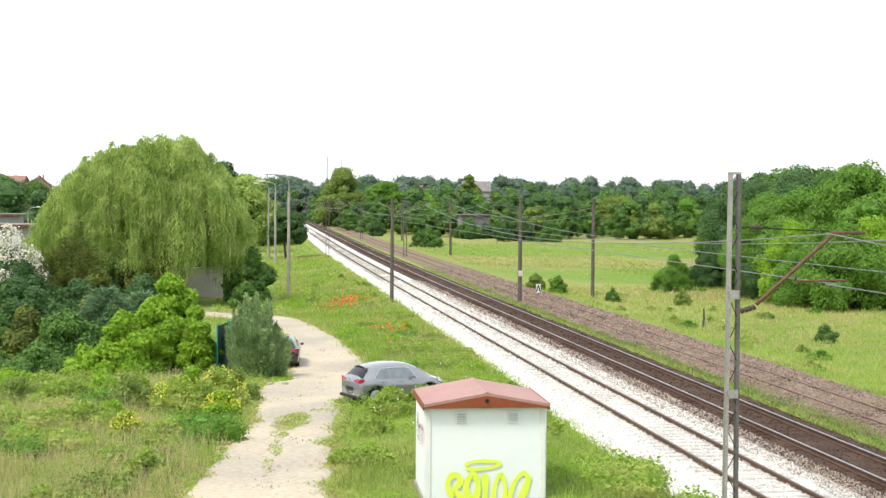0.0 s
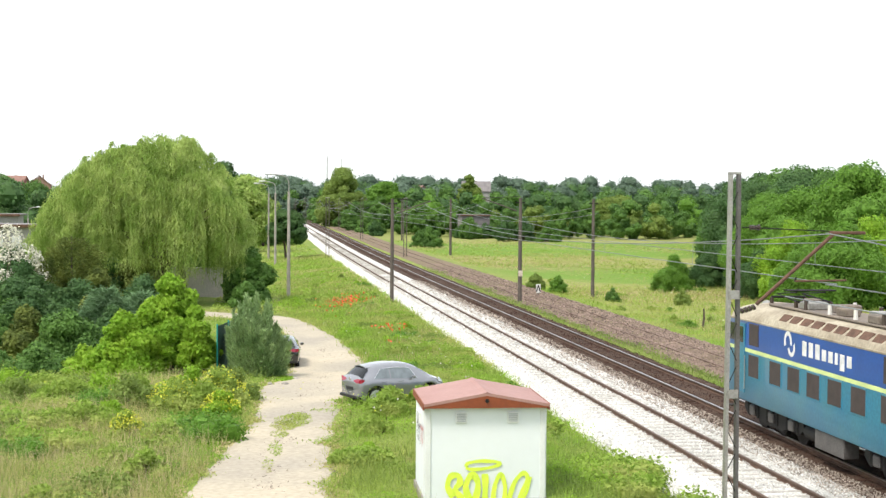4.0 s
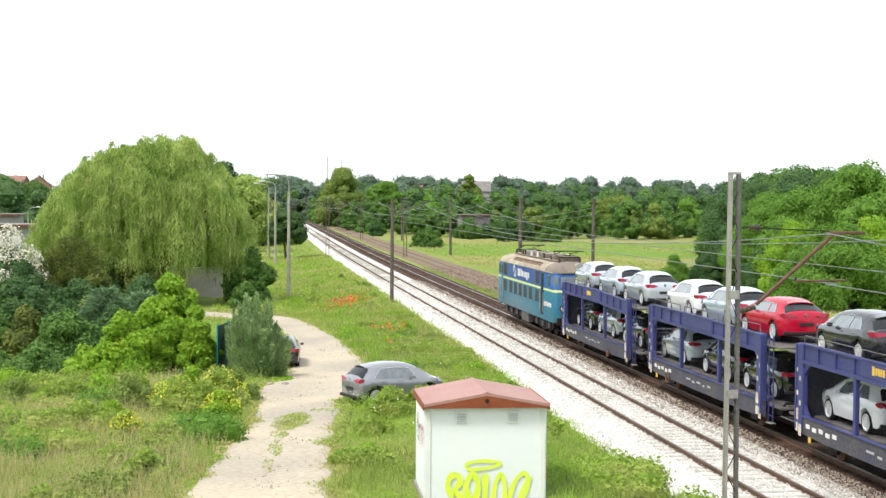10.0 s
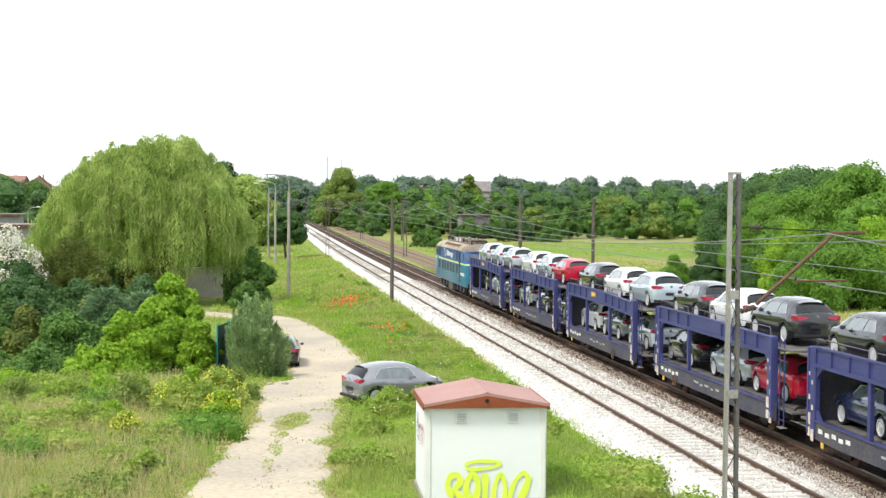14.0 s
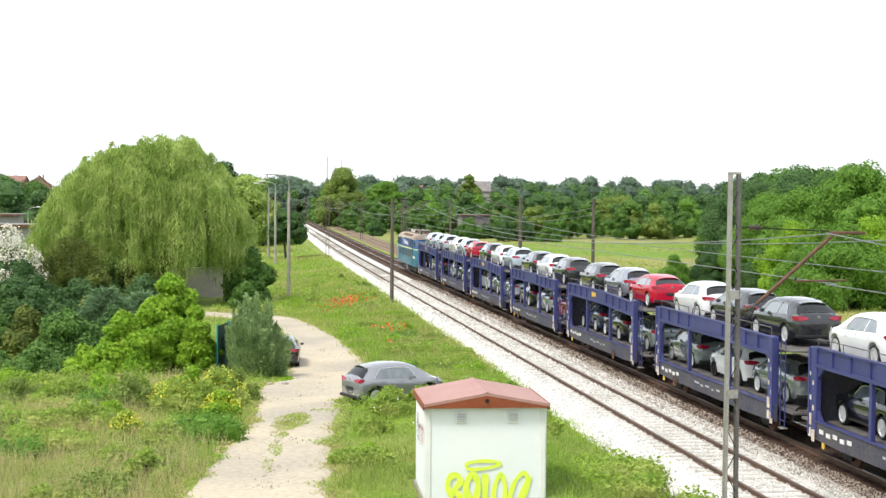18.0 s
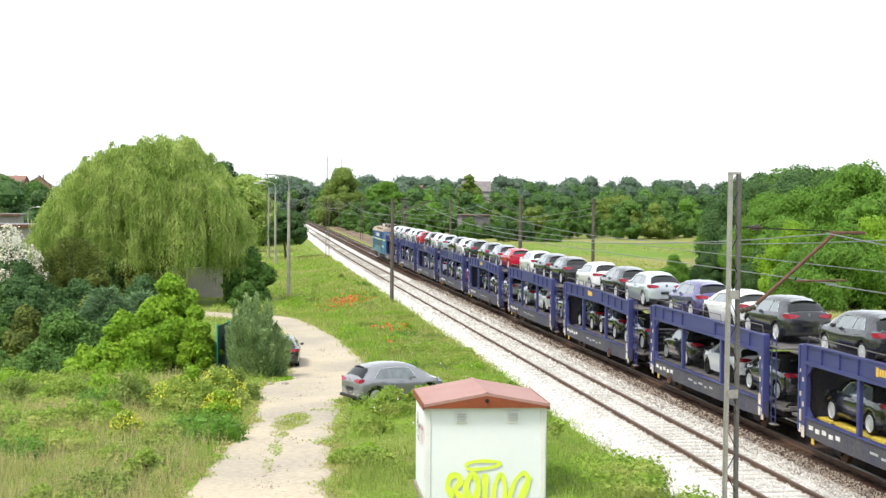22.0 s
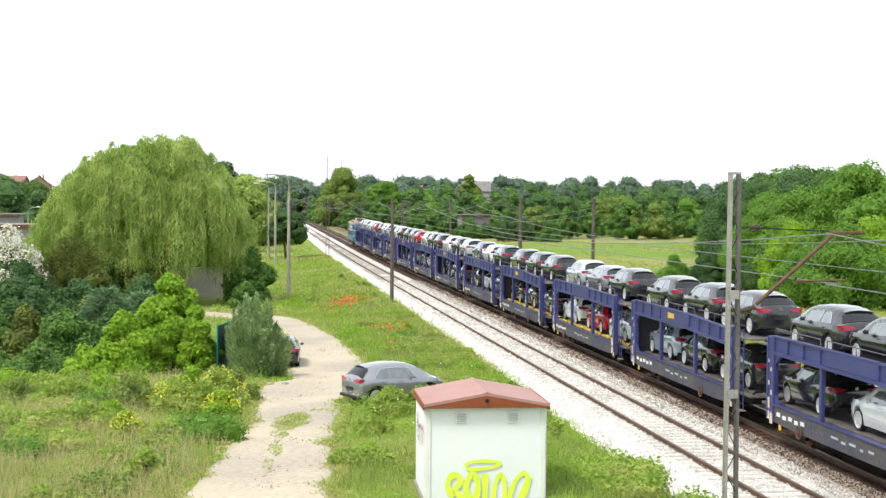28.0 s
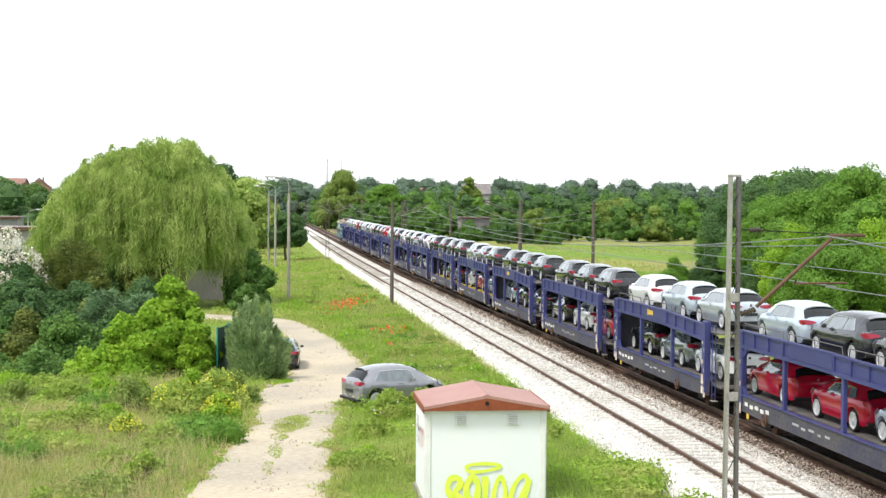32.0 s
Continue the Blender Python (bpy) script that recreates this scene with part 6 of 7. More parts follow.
# ---- trees and shrubs at the meadow's edge: x, y, height, kit, leaves
TREE_KITS = [tree_meshes(100 + i, 10, 4.6, 0.2, 44000, 0.175, 64) for i in range(4)]
FAR_KITS = [tree_meshes(110 + i, 10, 4.6, 0.2, 13000, 0.30, 46) for i in range(4)]
SHRUB_KITS = [bush_meshes(120 + i, 3.4, 6.0, 34000, 0.14, 46) for i in range(3)]
SMALL_KITS = [bush_meshes(130 + i, 3.4, 6.0, 8000, 0.26, 30) for i in range(3)]
EDGE = ((48.2, 128, 8.8, "lf_fresh"), (50.4, 134, 10.0, "lf_fresh"), (52.6, 138, 10.5, "lf_green"), (52, 126, 10.4, "lf_fresh"), (54.6, 121, 12.8, "lf_fresh"), (57.5, 130, 12.6, "lf_green"), (58.8, 146, 13.0, "lf_dark"), (55, 150, 11.4, "lf_dark"), (63, 150, 13.0, "lf_green"), (57.2, 160, 10.4, "lf_green"), (66, 165, 13.5, "lf_green"), (61.3, 172, 11.5, "lf_dark"), (70, 180, 13.5, "lf_green"), (65.8, 185, 9.6, "lf_green"), (69.3, 195, 10.5, "lf_green"), (74, 200, 13.0, "lf_dark"), (76.2, 215, 9.5, "lf_pale"), (73.8, 208, 8.5, "lf_dark"), (79.6, 225, 12.0, "lf_green"), (84.8, 240, 9.5, "lf_green"), (86, 232, 12.5, "lf_dark"), (94, 245, 12.5, "lf_green"), (92.4, 262, 9.0, "lf_dark"), (95.1, 270, 9.5, "lf_green"), (98, 272, 10.5, "lf_green"), (100.3, 285, 8.0, "lf_dark"), (104.1, 296, 8.5, "lf_green"), (105.5, 300, 9.0, "lf_dark"), (104, 292, 10.0, "lf_green"), (112, 280, 11.0, "lf_dark"), (-36.0, 225, 12.0, "lf_dark"), (-38.6, 234, 12.6, "lf_green"), (-45.0, 240, 12.0, "lf_dark"), (-33.6, 238, 11.6, "lf_green"), (-50, 250, 12, "lf_dark"))
rt = random.Random(8)
for i, (x, y, h, lf) in enumerate(EDGE):
    t = thing("broadleaf_tree", {"lf_dark": "dark green broad-leaved tree behind open ground", "lf_green": "green broad-leaved tree with dense crown behind open ground", "lf_pale": "olive-green broad-leaved tree at the meadow's edge", "lf_fresh": "light green broad-leaved tree with dense crown"}[lf], "tree", pose(x, y, -1.0, 0, 0, rt.uniform(0, 360)), "broad-leaved trees")
    s = h / 10
    t.scale = (s * rt.uniform(0.9, 1.1), s * rt.uniform(0.9, 1.1), s)
    k = (TREE_KITS if 0 < x and y < 170 else FAR_KITS)[i % 4]
    part("trunk", k[0], M["bark"], t)
    part("crown", k[1], M[lf], t)
SHRUBS = ((46.6, 115, 0.9, "lf_fresh"), (48.4, 111, 1.15, "lf_fresh"), (51.8, 113, 1.2, "lf_bright"), (47.4, 119, 1.1, "lf_bright"), (45.6, 122.5, 0.7, "lf_dark"), (50.6, 119, 1.25, "lf_fresh"), (54.0, 113.5, 1.1, "lf_fresh"), (50.0, 323, 0.74, "lf_dark"), (41.2, 134, 0.62, "lf_fresh"), (47.0, 140, 0.7, "lf_dark"), (49.6, 143, 0.9, "lf_dark"), (52.0, 150, 0.9, "lf_dark"), (59.5, 172, 0.9, "lf_green"), (67.3, 195, 0.9, "lf_dark"), (76.5, 222, 0.9, "lf_green"), (82.6, 240, 0.85, "lf_green"), (90.1, 262, 0.85, "lf_dark"), (96.2, 280, 0.8, "lf_green"), (31.4, 256, 0.55, "lf_green"), (33.2, 257, 0.75, "lf_green"), (55, 300, 0.8, "lf_dark"), (59.5, 302, 0.85, "lf_dark"), (64, 298, 0.8, "lf_green"), (50.5, 318, 0.8, "lf_green"), (35.5, 83.8, 0.24, "lf_green"), (31.0, 118, 0.2, "lf_green"), (27.2, 132, 0.26, "lf_pale"), (28.6, 128.5, 0.3, "lf_fresh"), (51.0, 322, 0.8, "lf_green"), (54.6, 323, 0.62, "lf_dark"), (58.0, 324, 0.8, "lf_green"), (36.5, 116, 0.25, "lf_pale"), (47.5, 97, 0.3, "lf_pale"), (30, 330, 0.6, "lf_dark"), (33.5, 360, 0.6, "lf_green"))
for i, (x, y, s, lf) in enumerate(SHRUBS):
    t = thing("shrub", {"lf_dark": "dark green shrub at the meadow's edge", "lf_green": "green shrub in the meadow", "lf_pale": "olive-green weedy shrub in the meadow", "lf_bright": "fresh bright green shrub at the meadow's edge", "lf_fresh": "light green shrub in the meadow"}[lf], "bush", pose(x, y, ground_z(x, y) - 0.1, 0, 0, rt.uniform(0, 360)), "shrubs in the meadow")
    t.scale = (s, s, s * rt.uniform(0.9, 1.1))
    k = (SHRUB_KITS if y < 160 and s > 0.5 else SMALL_KITS)[i % 3]
    part("stem", k[0], M["bark"], t)
    part("crown", k[1], M[lf], t)


# ---- far woods
def woods(label, spots, seed, per, size, leaf):
    """Many crowns in one mesh, each a dome of clumps."""
    rng = np.random.default_rng(seed)
    out = []
    for x, y, h, r in spots:
        cl = []
        for _ in range(17):
            a, k = rng.uniform(0, 2 * np.pi), np.sqrt(rng.random())
            s = r * rng.uniform(0.2, 0.42)
            cl.append((x + math.cos(a) * r * k * 0.8, y + math.sin(a) * r * k * 0.8, -1 + max(s * 0.6, h * (1 - 0.45 * k * k) * rng.uniform(0.25, 1.0) - s * 0.6), s, s, s * 0.8))
        cl.append((x, y, -1 + h - r * 0.35, r * 0.4, r * 0.4, r * 0.38))
        out.append(cloud(rng, cl, int(per * 1.15), size * 1.05, fill=0.3, spread=0.6, jit=0.01, rough=0.1))
        out.append(cores(cl, 0.76, 7, 4, 0.1))
    ob = part("woods", soup("woods", *out), leaf, None)
    return tagged(ob, label, "woods", kind="stuff")


def belt(seed, n, x0, x1, y0, y1, h0, h1, rk=0.42):
    """Spots spread evenly along a strip, thinned by chance."""
    r = random.Random(seed)
    out = []
    for i in range(n):
        h = r.uniform(h0, h1)
        out.append((x0 + (x1 - x0) * (i + r.random()) / n, r.uniform(y0, y1), h, h * rk * r.uniform(0.8, 1.25)))
    return out


woods("belt of green trees behind the meadow", belt(1, 26, 44, 150, 318, 350, 6.0, 9.5, 0.5), 31, 1500, 0.42, M["lf_green"])
woods("belt of olive trees behind the meadow", belt(21, 12, 46, 150, 322, 356, 6.0, 9.0, 0.5), 41, 1500, 0.42, M["lf_pale"])
woods("belt of dark green trees behind the meadow", belt(2, 30, 40, 165, 360, 400, 8, 11.5, 0.5), 32, 1400, 0.5, M["lf_dark"])
woods("belt of fresh green trees behind the meadow", belt(22, 12, 45, 160, 362, 405, 8, 11, 0.5), 42, 1400, 0.5, M["lf_fresh"])
woods("belt of green trees far behind the meadow", belt(7, 30, 26, 215, 430, 500, 10, 13, 0.52), 37, 1300, 0.6, M["lf_green"])
woods("belt of dark trees far behind the meadow", belt(27, 18, 26, 215, 430, 500, 10, 13.5, 0.52), 47, 1300, 0.6, M["lf_dark"])
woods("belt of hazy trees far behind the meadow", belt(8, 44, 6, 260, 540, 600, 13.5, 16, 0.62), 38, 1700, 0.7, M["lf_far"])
woods("belt of green trees below the horizon", belt(28, 30, 6, 260, 530, 590, 12, 14.5, 0.62), 48, 1700, 0.7, M["lf_green"])
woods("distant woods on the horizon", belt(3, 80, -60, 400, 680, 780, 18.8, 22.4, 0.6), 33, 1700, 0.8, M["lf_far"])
woods("darker distant woods on the horizon", belt(13, 44, -60, 400, 660, 740, 16, 19.0, 0.6), 43, 1600, 0.8, M["lf_dark"])
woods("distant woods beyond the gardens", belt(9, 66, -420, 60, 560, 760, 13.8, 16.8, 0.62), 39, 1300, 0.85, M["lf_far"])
woods("trees along the far end of the line", belt(4, 26, 27, 50, 330, 420, 5, 9, 0.45), 34, 1500, 0.45, M["lf_green"])
woods("dark garden trees behind the willow", belt(5, 40, -72, 0, 215, 300, 9, 12.2, 0.5), 35, 1700, 0.42, M["lf_dark"])
woods("bushes beside the far end of the line", belt(6, 16, -4, 9, 250, 330, 3, 7, 0.5), 36, 1200, 0.4, M["lf_fresh"])
woods("green garden trees behind the willow", belt(10, 26, -60, -8, 175, 210, 4, 7.5, 0.5), 40, 1300, 0.36, M["lf_green"])


# ---------------------------------------------------------------- grass
def road_edges(y):
    for (ya, la, ra), (yb, lb, rb) in zip(ROAD[:-1], ROAD[1:]):
        if ya <= y <= yb:
            k = (y - ya) / (yb - ya)
            wob = lambda q: max(-0.06, 0.45 * noise.noise((q, y * 0.45, 1)) + 0.3 * noise.noise((q, y * 1.5, 2)))
            return la + (lb - la) * k + wob(0), ra + (rb - ra) * k - wob(9)
    return (99, -99)


def on_road(x, y, pad=0.1):
    l, r = road_edges(y)
    return l - pad < x < r + pad


def grass(label, n, area, h, material, seed, blades=6, width=0.022, spread=0.22, patch=None, keep=None):
    """Tufts of bent blades in a stretch of ground (x0, x1, y0, y1), thinner with distance."""
    rng = np.random.default_rng(seed)
    x0, x1, y0, y1 = area
    u = rng.random(n)
    ys = 1 / (1 / y0 + u * (1 / y1 - 1 / y0))
    xs = x0 + (x1 - x0) * rng.random(n)
    ok = []
    for x, y in zip(xs, ys):
        if on_road(x, y, 0.15 * rng.normal()) or (4.2 < x < 7.6 and y < 36.8):
            continue
        if patch and noise.noise((x * patch[0], y * patch[0] * 0.6, seed * 3.1)) < patch[1]:
            continue
        if keep and not keep(x, y):
            continue
        ok.append((x, y, ground_z(x, y)))
    p = np.array(ok)
    m = len(p)
    d = np.linalg.norm(p[:, :2], axis=1)
    big = np.clip(d / 60, 0.8, 2.5)
    p = np.repeat(p, blades, 0)
    big = np.repeat(big, blades)
    tall = np.repeat(rng.uniform(0.55, 1.25, m), blades)
    k = len(p)
    p[:, :2] += rng.normal(0, spread, (k, 2)) * big[:, None] ** 0.5
    hh = h * tall * rng.uniform(0.5, 1.1, k)
    a = rng.uniform(0, 2 * np.pi, k)
    lean = rng.uniform(0.1, 0.95, k)
    tip = np.stack([np.cos(a) * lean * hh, np.sin(a) * lean * hh, hh], 1)
    w = np.stack([-np.sin(a), np.cos(a), np.zeros(k)], 1) * (width * big * rng.uniform(0.6, 1.4, k))[:, None]
    mid = tip * np.array((0.2, 0.2, 0.25))
    v = np.stack([p + mid + w, p + tip, p + mid - w], 1)
    ob = part("grass", soup("grass", v), material, None)
    return tagged(ob, label, "grass", kind="stuff")


grass("tall green meadow grass beside the dusty track", 22000, (-16, 11.9, 31, 105), 0.32, M["grass"], 51, blades=8, width=0.011)
grass("broad-bladed grass beside the dusty track", 20000, (-16, 11.9, 31, 110), 0.36, M["lf_pale"], 52, width=0.011, patch=(0.22, -0.05))
grass("dry seeding grass in patches", 17000, (-17, 11.4, 31, 95), 0.72, M["grass_straw"], 53, blades=8, width=0.006, patch=(0.13, 0.12), keep=lambda x, y: x < 0.8)
grass("long grass on the railway verge", 18000, (3.5, 12.2, 60, 210), 0.38, M["grass"], 54, blades=8, width=0.014)
grass("dry grass on the railway verge", 6000, (3.5, 12.0, 60, 210), 0.45, M["grass_straw"], 60, width=0.010, patch=(0.12, 0.1))
grass("weeds between the two railway beds", 4200, (20.4, 21.7, 36, 170), 0.16, M["lf_pale"], 56, width=0.018)
grass("weeds on the disused railway bed", 7000, (21.6, 27.6, 40, 170), 0.2, M["lf_pale"], 57, width=0.014, patch=(0.3, 0.12))
grass("meadow grass beyond the tracks", 20000, (26.8, 75, 45, 140), 0.42, M["grass"], 58, blades=8, width=0.010, keep=lambda x, y: x < 0.5 * y)
grass("dry seeding grass beyond the tracks", 16000, (29, 75, 55, 145), 0.34, M["grass_straw"], 59, blades=7, width=0.008, patch=(0.08, 0.12), keep=lambda x, y: x < 0.5 * y)


grass("tufted grass on the far meadow", 9000, (29, 100, 118, 300), 0.4, M["grass"], 45, blades=6, width=0.016, patch=(0.05, -0.05), keep=lambda x, y: x - bend(y) > 28.5 and x < 0.45 * y)
grass("dry tufted grass on the far meadow", 8000, (29, 100, 118, 300), 0.5, M["grass_straw"], 46, blades=6, width=0.012, patch=(0.045, 0.05), keep=lambda x, y: x - bend(y) > 28.5 and x < 0.45 * y)


def herbs(label, n, area, h, size, material, seed, patch=None, keep=None):
    """Low leafy growth: small leaves in uneven humps over a stretch of ground."""
    rng = np.random.default_rng(seed)
    x0, x1, y0, y1 = area
    ys = 1 / (1 / y0 + rng.random(n) * (1 / y1 - 1 / y0))
    xs = x0 + (x1 - x0) * rng.random(n)
    ok = []
    for x, y, u in zip(xs, ys, rng.random(n)):
        if on_road(x, y, 0.05) or (4.2 < x < 7.6 and y < 36.8) or (keep and not keep(x, y)):
            continue
        q = noise.noise((x * 0.55, y * 0.4, seed)) + 0.5 * noise.noise((x * 1.6, y * 1.3, seed + 5))
        if patch and noise.noise((x * patch[0], y * patch[0] * 0.6, seed * 3.1)) < patch[1]:
            continue
        if q > -0.25:
            ok.append((x, y, ground_z(x, y) + h * min(1.4, q + 0.35) * (0.25 + 0.75 * u)))
    pts = np.array(ok)
    big = np.clip(np.linalg.norm(pts[:, :2], axis=1) / 60, 0.8, 2.2)
    v = leaf_quads(rng, pts, np.tile((0, -0.35, 0.9), (len(pts), 1)), size * big, 0.45, spread=0.7)
    return tagged(part("herbs", soup("herbs", v), material, None), label, "weeds", kind="stuff")


herbs("leafy bright green weeds on the verge", 56000, (2.0, 11.9, 31, 190), 0.75, 0.08, M["lf_bright"], 55, patch=(0.18, -0.12))
herbs("leafy olive weeds on the verge", 40000, (2.0, 11.9, 31, 190), 0.6, 0.08, M["lf_pale"], 64)
herbs("leafy green weeds beside the dusty track", 60000, (-17, 1.0, 31, 90), 0.8, 0.07, M["lf_pale"], 65, patch=(0.15, -0.05))
herbs("leafy mid green weeds beside the dusty track", 34000, (-17, 1.0, 31, 90), 0.6, 0.07, M["lf_green"], 63, patch=(0.2, 0.05))
herbs("leafy yellow-green weeds beside the dusty track", 100000, (-17, 0.8, 31, 90), 0.8, 0.07, M["grass"], 66)
herbs("leafy weeds at the edge of the pale ballast", 7000, (11.5, 12.5, 31, 150), 0.25, 0.08, M["lf_bright"], 67)
herbs("leafy weeds in the meadow beyond the tracks", 24000, (27.2, 75, 45, 150), 0.25, 0.075, M["grass"], 68, keep=lambda x, y: x < 0.5 * y)
herbs("low growth on the far meadow", 30000, (29, 100, 120, 290), 0.22, 0.06, M["lf_bright"], 62, patch=(0.05, 0.0), keep=lambda x, y: x - bend(y) > 28.5)
herbs("low dry growth on the far meadow", 20000, (29, 100, 120, 290), 0.3, 0.06, M["grass_straw"], 61, patch=(0.06, 0.05), keep=lambda x, y: x - bend(y) > 28.5)
herbs("leafy weeds beside the street lamps", 22000, (-2.5, 11, 105, 300), 0.5, 0.11, M["grass"], 69)


def edge_herbs(label, n, y0, y1, material, seed):
    """Low growth that creeps over both edges of the dusty track."""
    rng = np.random.default_rng(seed)
    pts = []
    for _ in range(n):
        y = 1 / (1 / y0 + rng.random() * (1 / y1 - 1 / y0))
        l, r = road_edges(y)
        x = (l if rng.random() < 0.5 else r)
        s = 1 if x == l else -1
        deep = 0.35 + 0.5 * noise.noise((x, y * 0.7, seed)) + 0.3 * noise.noise((x, y * 2.2, seed))
        x += s * (abs(rng.normal(0, 0.6)) * max(0.05, deep) - 0.15)
        pts.append((x, y, ground_z(x, y) + rng.uniform(0.02, 0.12)))
    pts = np.array(pts)
    v = leaf_quads(rng, pts, np.tile((0, -0.35, 0.9), (len(pts), 1)), 0.085, 0.4, spread=0.8)
    return tagged(part("herbs", soup("herbs", v), material, None), label, "weeds", kind="stuff")


edge_herbs("low green growth along the edges of the dusty track", 22000, 31, 96, M["grass"], 75)
edge_herbs("low dry growth along the edges of the dusty track", 12000, 31, 96, M["grass_straw"], 76)


def tuft_patch(label, x, y, rx, ry, n, h, material, seed):
    """A low patch of grass where wheels don't go."""
    rng = np.random.default_rng(seed)
    a, k = rng.uniform(0, 6.28, n), np.sqrt(rng.random(n))
    pts = np.stack([x + np.cos(a) * rx * k, y + np.sin(a) * ry * k, np.zeros(n)], 1)
    for q in pts:
        q[2] = ground_z(q[0], q[1]) + 0.03
    out = np.tile((0, -0.3, 1.0), (n, 1))
    v = leaf_quads(rng, pts + np.array((0, 0, h * 0.4)), out, h * 2, 0.25, spread=1.2)
    return tagged(part("grass", soup("grass", v), material, None), label, "grass", kind="stuff")


for k, (x, y, rx, ry, n) in enumerate(((1.63, 47.6, 0.64, 1.28, 800), (1.28, 46.6, 0.43, 0.94, 420), (1.88, 48.6, 0.43, 0.77, 300), (1.11, 45.0, 0.3, 0.68, 160), (0.94, 42.5, 0.21, 1.37, 130), (0.68, 39.8, 0.17, 1.37, 60), (2.74, 49.8, 0.43, 0.51, 120))):
    tuft_patch("low grass on the crown of the dusty track", x, y, rx, ry, n, 0.05, M["grass"], 71 + k)
tuft_patch("short lawn under the conifer bush", 1.35, 66.4, 1.0, 2.0, 4500, 0.07, M["lf_bright"], 73)


def weeds(kind, label, x, y, r, h, leaf, n, seed, flower=None, fn=0):
    t = bush(kind, label, x, y, r, h, leaf, int(n * 1.3), 0.09, seed, 14, category="weeds", group="tall weeds", spread=1.0)
    if flower:
        rng = np.random.default_rng(seed + 1)
        a, k = rng.uniform(0, 6.28, fn), np.sqrt(rng.random(fn))
        pts = np.stack([np.cos(a) * r * k * 0.9, np.sin(a) * r * k * 0.9, h * (1.02 - 0.5 * k * k) * rng.uniform(0.6, 1.05, fn)], 1)
        part("flower_head", soup("flower_head", leaf_quads(rng, pts, np.tile((0, -0.6, 0.8), (fn, 1)), 0.055, 0.9)), M[flower], t, "small yellow flower heads")["kind"] = "stuff"
    return t


WEEDS = ((-0.9, 52.6, 1.2, 1.5, "grass"), (-0.3, 54.4, 1.0, 1.35, "lf_pale"), (-2.2, 50.6, 1.3, 1.3, "grass"), (-4.0, 51.6, 1.3, 1.35, "lf_pale"), (-6.2, 53.4, 1.5, 1.2, "grass"), (-8.4, 55.0, 1.5, 1.2, "lf_pale"), (-5.2, 47.0, 1.3, 0.95, "grass"), (-1.37, 50.0, 1.11, 1.16, "grass"), (-0.77, 49.1, 0.77, 0.94, "lf_bright"), (-2.44, 52.2, 1.13, 1.13, "grass"), (-3.91, 55.2, 1.25, 1.16, "grass"), (-0.54, 56.1, 0.72, 1.07, "grass"), (-3.59, 45.2, 0.6, 0.86, "grass"), (-1.97, 56.4, 0.99, 1.35, "lf_bright"), (-5.61, 57.4, 1.18, 1.09, "lf_bright"), (-7.82, 58.2, 1.27, 1.09, "grass"), (-4.45, 48.4, 0.86, 0.77, "lf_bright"), (-9.83, 62.3, 1.4, 1.03, "lf_bright"), (4.1, 45.0, 0.68, 0.6, "grass"), (4.75, 48.2, 0.8, 0.9, "grass"), (5.05, 49.3, 0.9, 0.95, "grass"), (6.2, 49.4, 0.9, 0.9, "grass"), (3.59, 41.1, 0.51, 0.43, "lf_bright"))
rw = random.Random(77)
HUMPS = []
while len(HUMPS) < 58:
    y = 1 / (1 / 33 + rw.random() * (1 / 64 - 1 / 33))
    x = rw.uniform(-0.34 * y + 3.0, 11.0)
    l, r = road_edges(y)
    if l - 0.9 < x < r + 0.7 or (3.4 < x < 8.4 and y < 54):
        continue
    HUMPS.append((x, y, rw.uniform(0.7, 1.6), rw.uniform(0.35, 0.9) * (1 if x < 1 else 0.5), "grass" if x > 1 else rw.choice(("grass", "lf_pale", "grass", "lf_fresh", "grass", "lf_pale", "lf_bright"))))
for k in range(40):
    y = 1 / (1 / 58 + rw.random() * (1 / 150 - 1 / 58))
    l, r = road_edges(y)
    x = rw.uniform(max(r + 0.8, 4.5) if r > -50 else 4.0, 11.3)
    HUMPS.append((x, y, rw.uniform(0.5, 1.1), rw.uniform(0.3, 0.7), rw.choice(("grass", "lf_pale", "grass", "lf_bright", "lf_fresh"))))
for k in range(26):
    y = rw.uniform(68, 150)
    HUMPS.append((rw.uniform(28.5, 0.42 * y), y, rw.uniform(0.4, 0.9), rw.uniform(0.25, 0.6), rw.choice(("grass", "lf_pale", "grass", "lf_fresh"))))
for i, (x, y, r, h, lf) in enumerate(HUMPS):
    weeds("weed_clump", "low hump of leafy green weeds in the meadow", x, y, r, h, M[lf], 1800, 400 + i)
for i, (x, y, r, h, lf) in enumerate(WEEDS):
    fl = i in (0, 2, 8, 11, 12)
    weeds("weed_clump", "tall weeds with yellow flowers beside the dusty track" if fl else "clump of tall green weeds beside the dusty track", x, y, r, h, M[lf], 3200, 300 + i, "rape" if fl else None, 420)


def flowers(label, spots, material, size, seed, hz=0.6):
    rng = np.random.default_rng(seed)
    pts = []
    for x, y, rx, ry, n in spots:
        for _ in range(n):
            px, py = x + rng.normal(0, rx), y + rng.normal(0, ry)
            pts.append((px, py, ground_z(px, py) + hz * rng.uniform(0.6, 1.2)))
    pts = np.array(pts)
    v = leaf_quads(rng, pts, np.tile((0, -0.7, 0.7), (len(pts), 1)), size, 0.9)
    return tagged(part("flowers", soup("flowers", v), material, None), label, "flowers", kind="stuff")


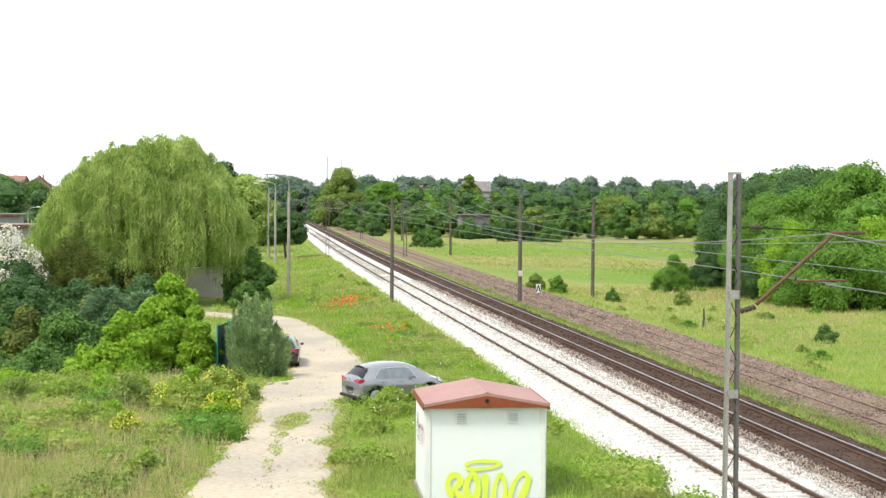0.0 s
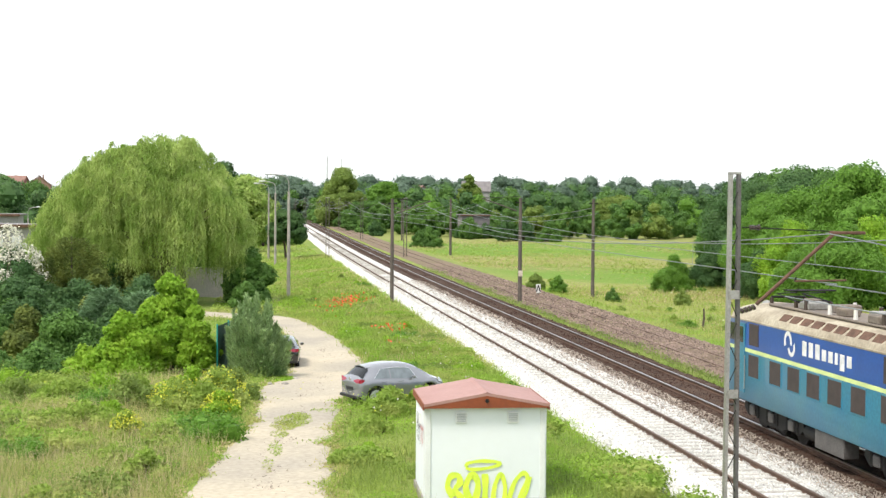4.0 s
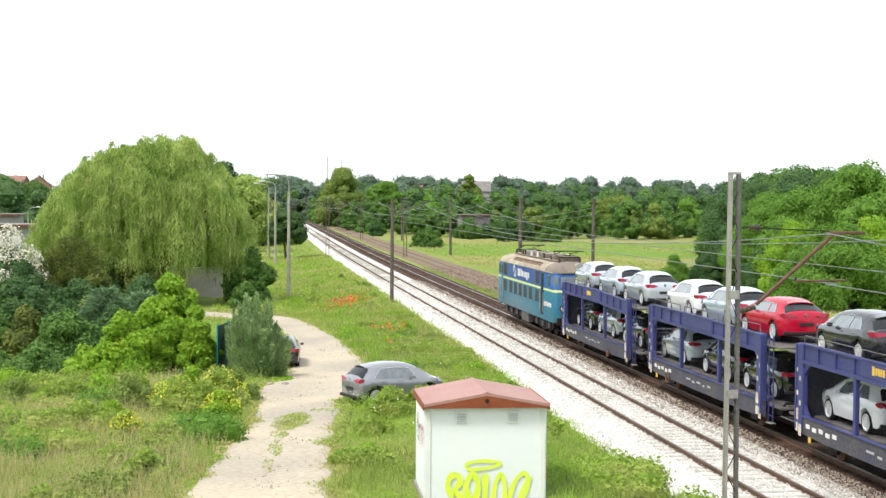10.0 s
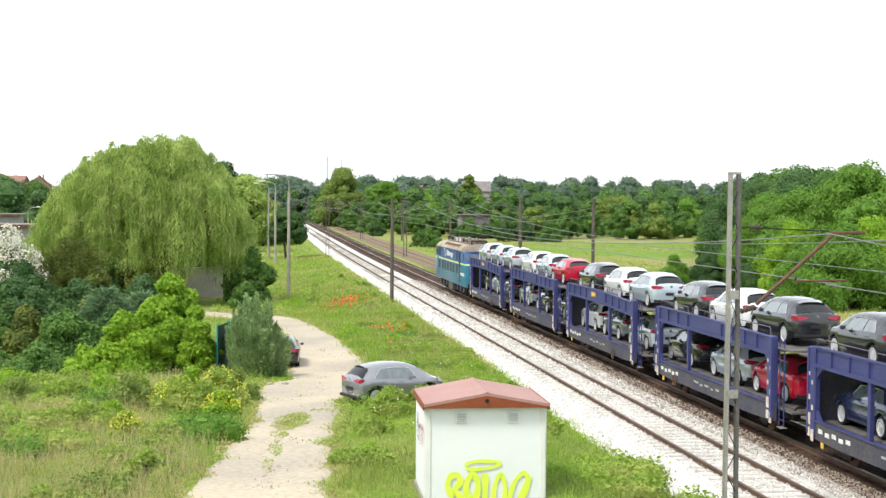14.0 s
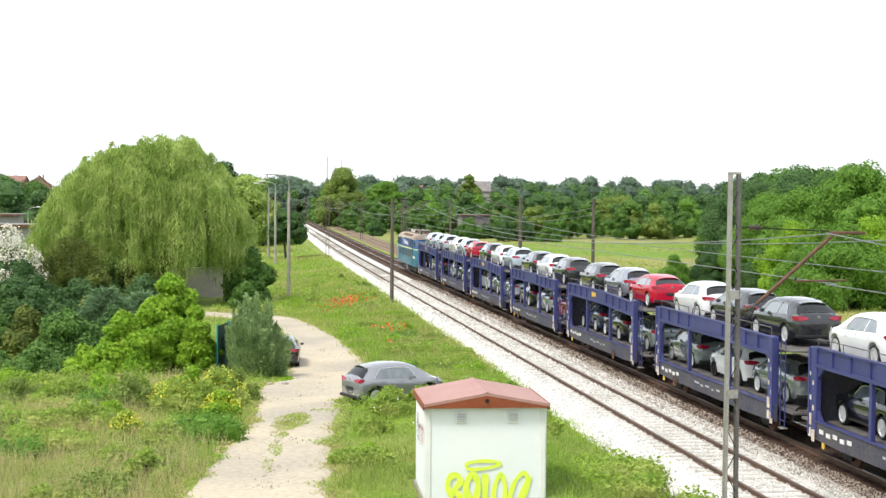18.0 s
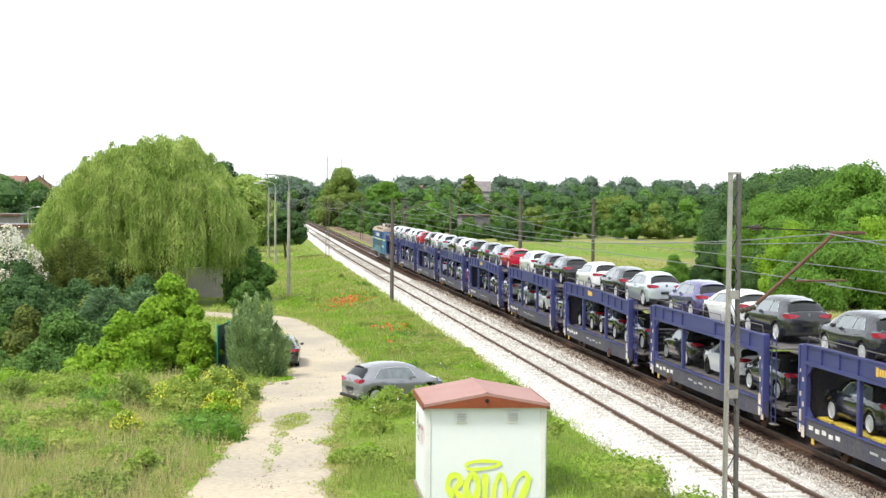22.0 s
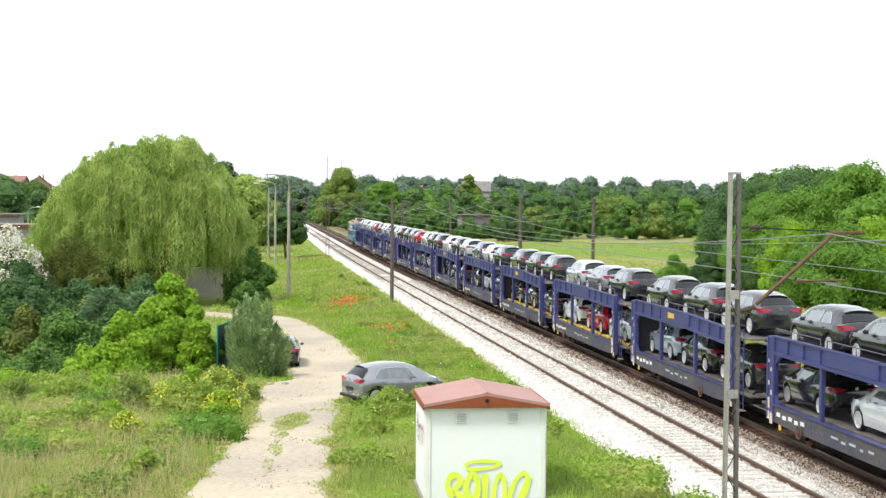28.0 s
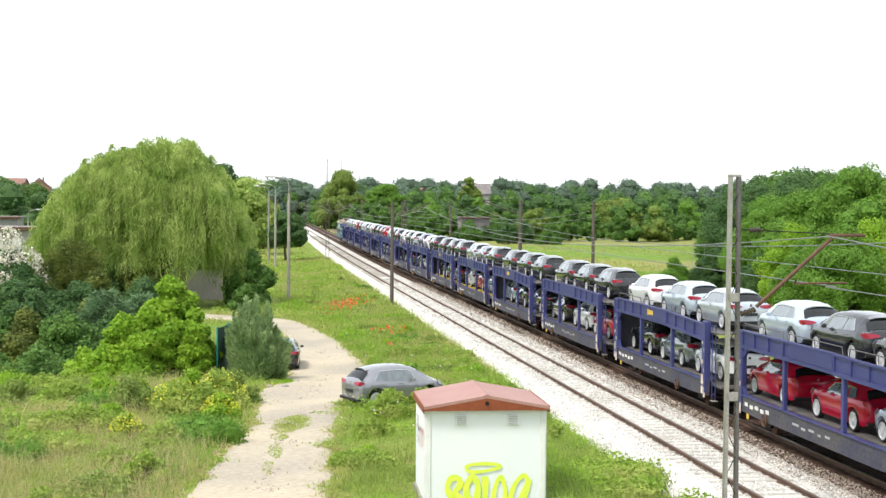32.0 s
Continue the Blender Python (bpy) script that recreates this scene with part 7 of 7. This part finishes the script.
flowers("scarlet poppies in the verge", ((7.9, 112.5, 0.7, 2.0, 90), (8.8, 115, 0.7, 2.4, 70), (6.9, 108, 0.8, 3, 25), (8.9, 88.5, 0.5, 1.4, 22), (10.0, 87.5, 0.3, 0.8, 8), (8.3, 80, 0.3, 1.0, 7), (6.9, 50.0, 0.4, 1.0, 4)), M["poppy"], 0.13, 81)
flowers("yellow flowers in the meadow", ((-4.2, 52.6, 0.5, 0.8, 40), (-2.5, 56, 2.0, 3.0, 60), (5.0, 50, 1.5, 5, 30), (9, 140, 2, 20, 60)), M["rape"], 0.06, 82)
flowers("small white flowers in the meadow", ((9, 75, 1.5, 14, 60), (36, 110, 4, 20, 60), (5, 52, 1.0, 5, 30)), M["blossom"], 0.07, 83)
# ---------------------------------------------------------------- sleepers and ballast stones
def sleepers(track, x0, y0, y1, y2, z, L, material, wd):
    """Sleepers: the near ones each a part of the track, the far ones joined."""
    shape = Geo().prism([(-wd / 2, -0.16), (wd / 2, -0.16), (wd / 2 - 0.03, 0), (-wd / 2 + 0.03, 0)], "x", -L / 2, L / 2).mesh("sleeper")
    y, far, rng = y0, Geo(), random.Random(int(x0))
    while y < y2:
        zz = z + rng.uniform(-0.012, 0.012)
        if y < y1:
            s = part("sleeper", shape, material, track)
            s.matrix_basis = pose(x0 + bend(y) + rng.uniform(-0.03, 0.03), y, zz, 0, 0, rng.uniform(-1, 1))
        else:
            far.box((x0 + bend(y), y, zz - 0.08), (L, wd - 0.03, 0.16))
        y += 0.62
    tagged(part("sleeper", far, material, track), kind="stuff")


sleepers(track_1, T1, 33.0, 140, 330, -0.145, 2.5, M["sleeper"], 0.26)
sleepers(track_2, T2, 33.3, 120, 260, -0.186, 2.5, M["sleeper_old"], 0.25)
sleepers(track_3, T3, 44.1, 100, 130, -0.243, 2.5, M["sleeper_old"], 0.25)


def stones(label, n, prof, y0, y1, size, material, seed, keep=None):
    """Loose crushed stones: small rough octahedra on the bed."""
    rng = np.random.default_rng(seed)
    u = rng.random(n)
    y = 1 / (1 / y0 + u * (1 / y1 - 1 / y0))
    x0, x1 = prof[0][0], prof[-1][0]
    x = rng.uniform(x0, x1, n)
    z = np.interp(x, [q[0] for q in prof], [q[1] for q in prof])
    c = np.stack([x + np.array([bend(a) for a in y]), y, z + size * 0.15], 1)
    base = np.array([(1, 0, 0), (0, 1, 0), (-1, 0, 0), (0, -1, 0), (0, 0, 1), (0, 0, -1)], dtype=float)
    sc = rng.uniform(0.35, 1.0, (n, 1, 3)) * size * rng.uniform(0.5, 1.2, (n, 1, 1)) * np.clip(y / 50, 0.9, 2)[:, None, None]
    v = base[None] * sc + rng.normal(0, 0.2, (n, 6, 3)) * sc
    a = rng.uniform(0, 6.28, n)
    ca, sa = np.cos(a)[:, None], np.sin(a)[:, None]
    v = np.stack([v[..., 0] * ca - v[..., 1] * sa, v[..., 0] * sa + v[..., 1] * ca, v[..., 2]], -1) + c[:, None]
    f = np.array([(0, 1, 4), (1, 2, 4), (2, 3, 4), (3, 0, 4)])
    idx = (f[None] + (np.arange(n) * 6)[:, None, None]).reshape(-1)
    me = bpy.data.meshes.new("stones")
    me.vertices.add(n * 6)
    me.vertices.foreach_set("co", v.astype(np.float32).ravel())
    me.loops.add(len(idx))
    me.loops.foreach_set("vertex_index", idx.astype(np.int32))
    me.polygons.add(n * 4)
    me.polygons.foreach_set("loop_start", np.arange(0, n * 12, 3, dtype=np.int32))
    me.update(calc_edges=True)
    return tagged(part("ballast_stones", me, material, None), label, "ballast", kind="stuff")


stones("loose pale crushed stones on the new bed", 30000, BED_1, 34, 140, 0.055, M["stone_new"], 91)
stones("loose brown crushed stones on the disused bed", 26000, BED_3, 40, 170, 0.056, M["stone_old"], 92)
stones("brown stones between the two running tracks", 9000, ((15.9, -0.18), (17.4, -0.2)), 34, 140, 0.05, M["stone_mix"], 93)
stones("dark stones on the running bed", 6000, BED_2, 34, 110, 0.05, M["stone_dark"], 94)


def gravel(n, seed):
    """Loose gravel and dirt clods on the dusty track."""
    rng = np.random.default_rng(seed)
    out = []
    while len(out) < n:
        y = 1 / (1 / 33 + rng.random() * (1 / 85 - 1 / 33))
        l, r = road_edges(y)
        x = rng.uniform(l, r)
        if noise.noise((x * 0.7, y * 0.35, 9)) > -0.05:
            out.append((x, y, ground_z(x, y) + 0.035))
    v = leaf_quads(rng, np.array(out), np.tile((0, -0.2, 1.0), (n, 1)), 0.07, 0.8, spread=0.5)
    return tagged(part("gravel", soup("gravel", v), M["stone_road"], None), "loose gravel on the dusty track", "gravel", kind="stuff")


gravel(1600, 95)

motions()
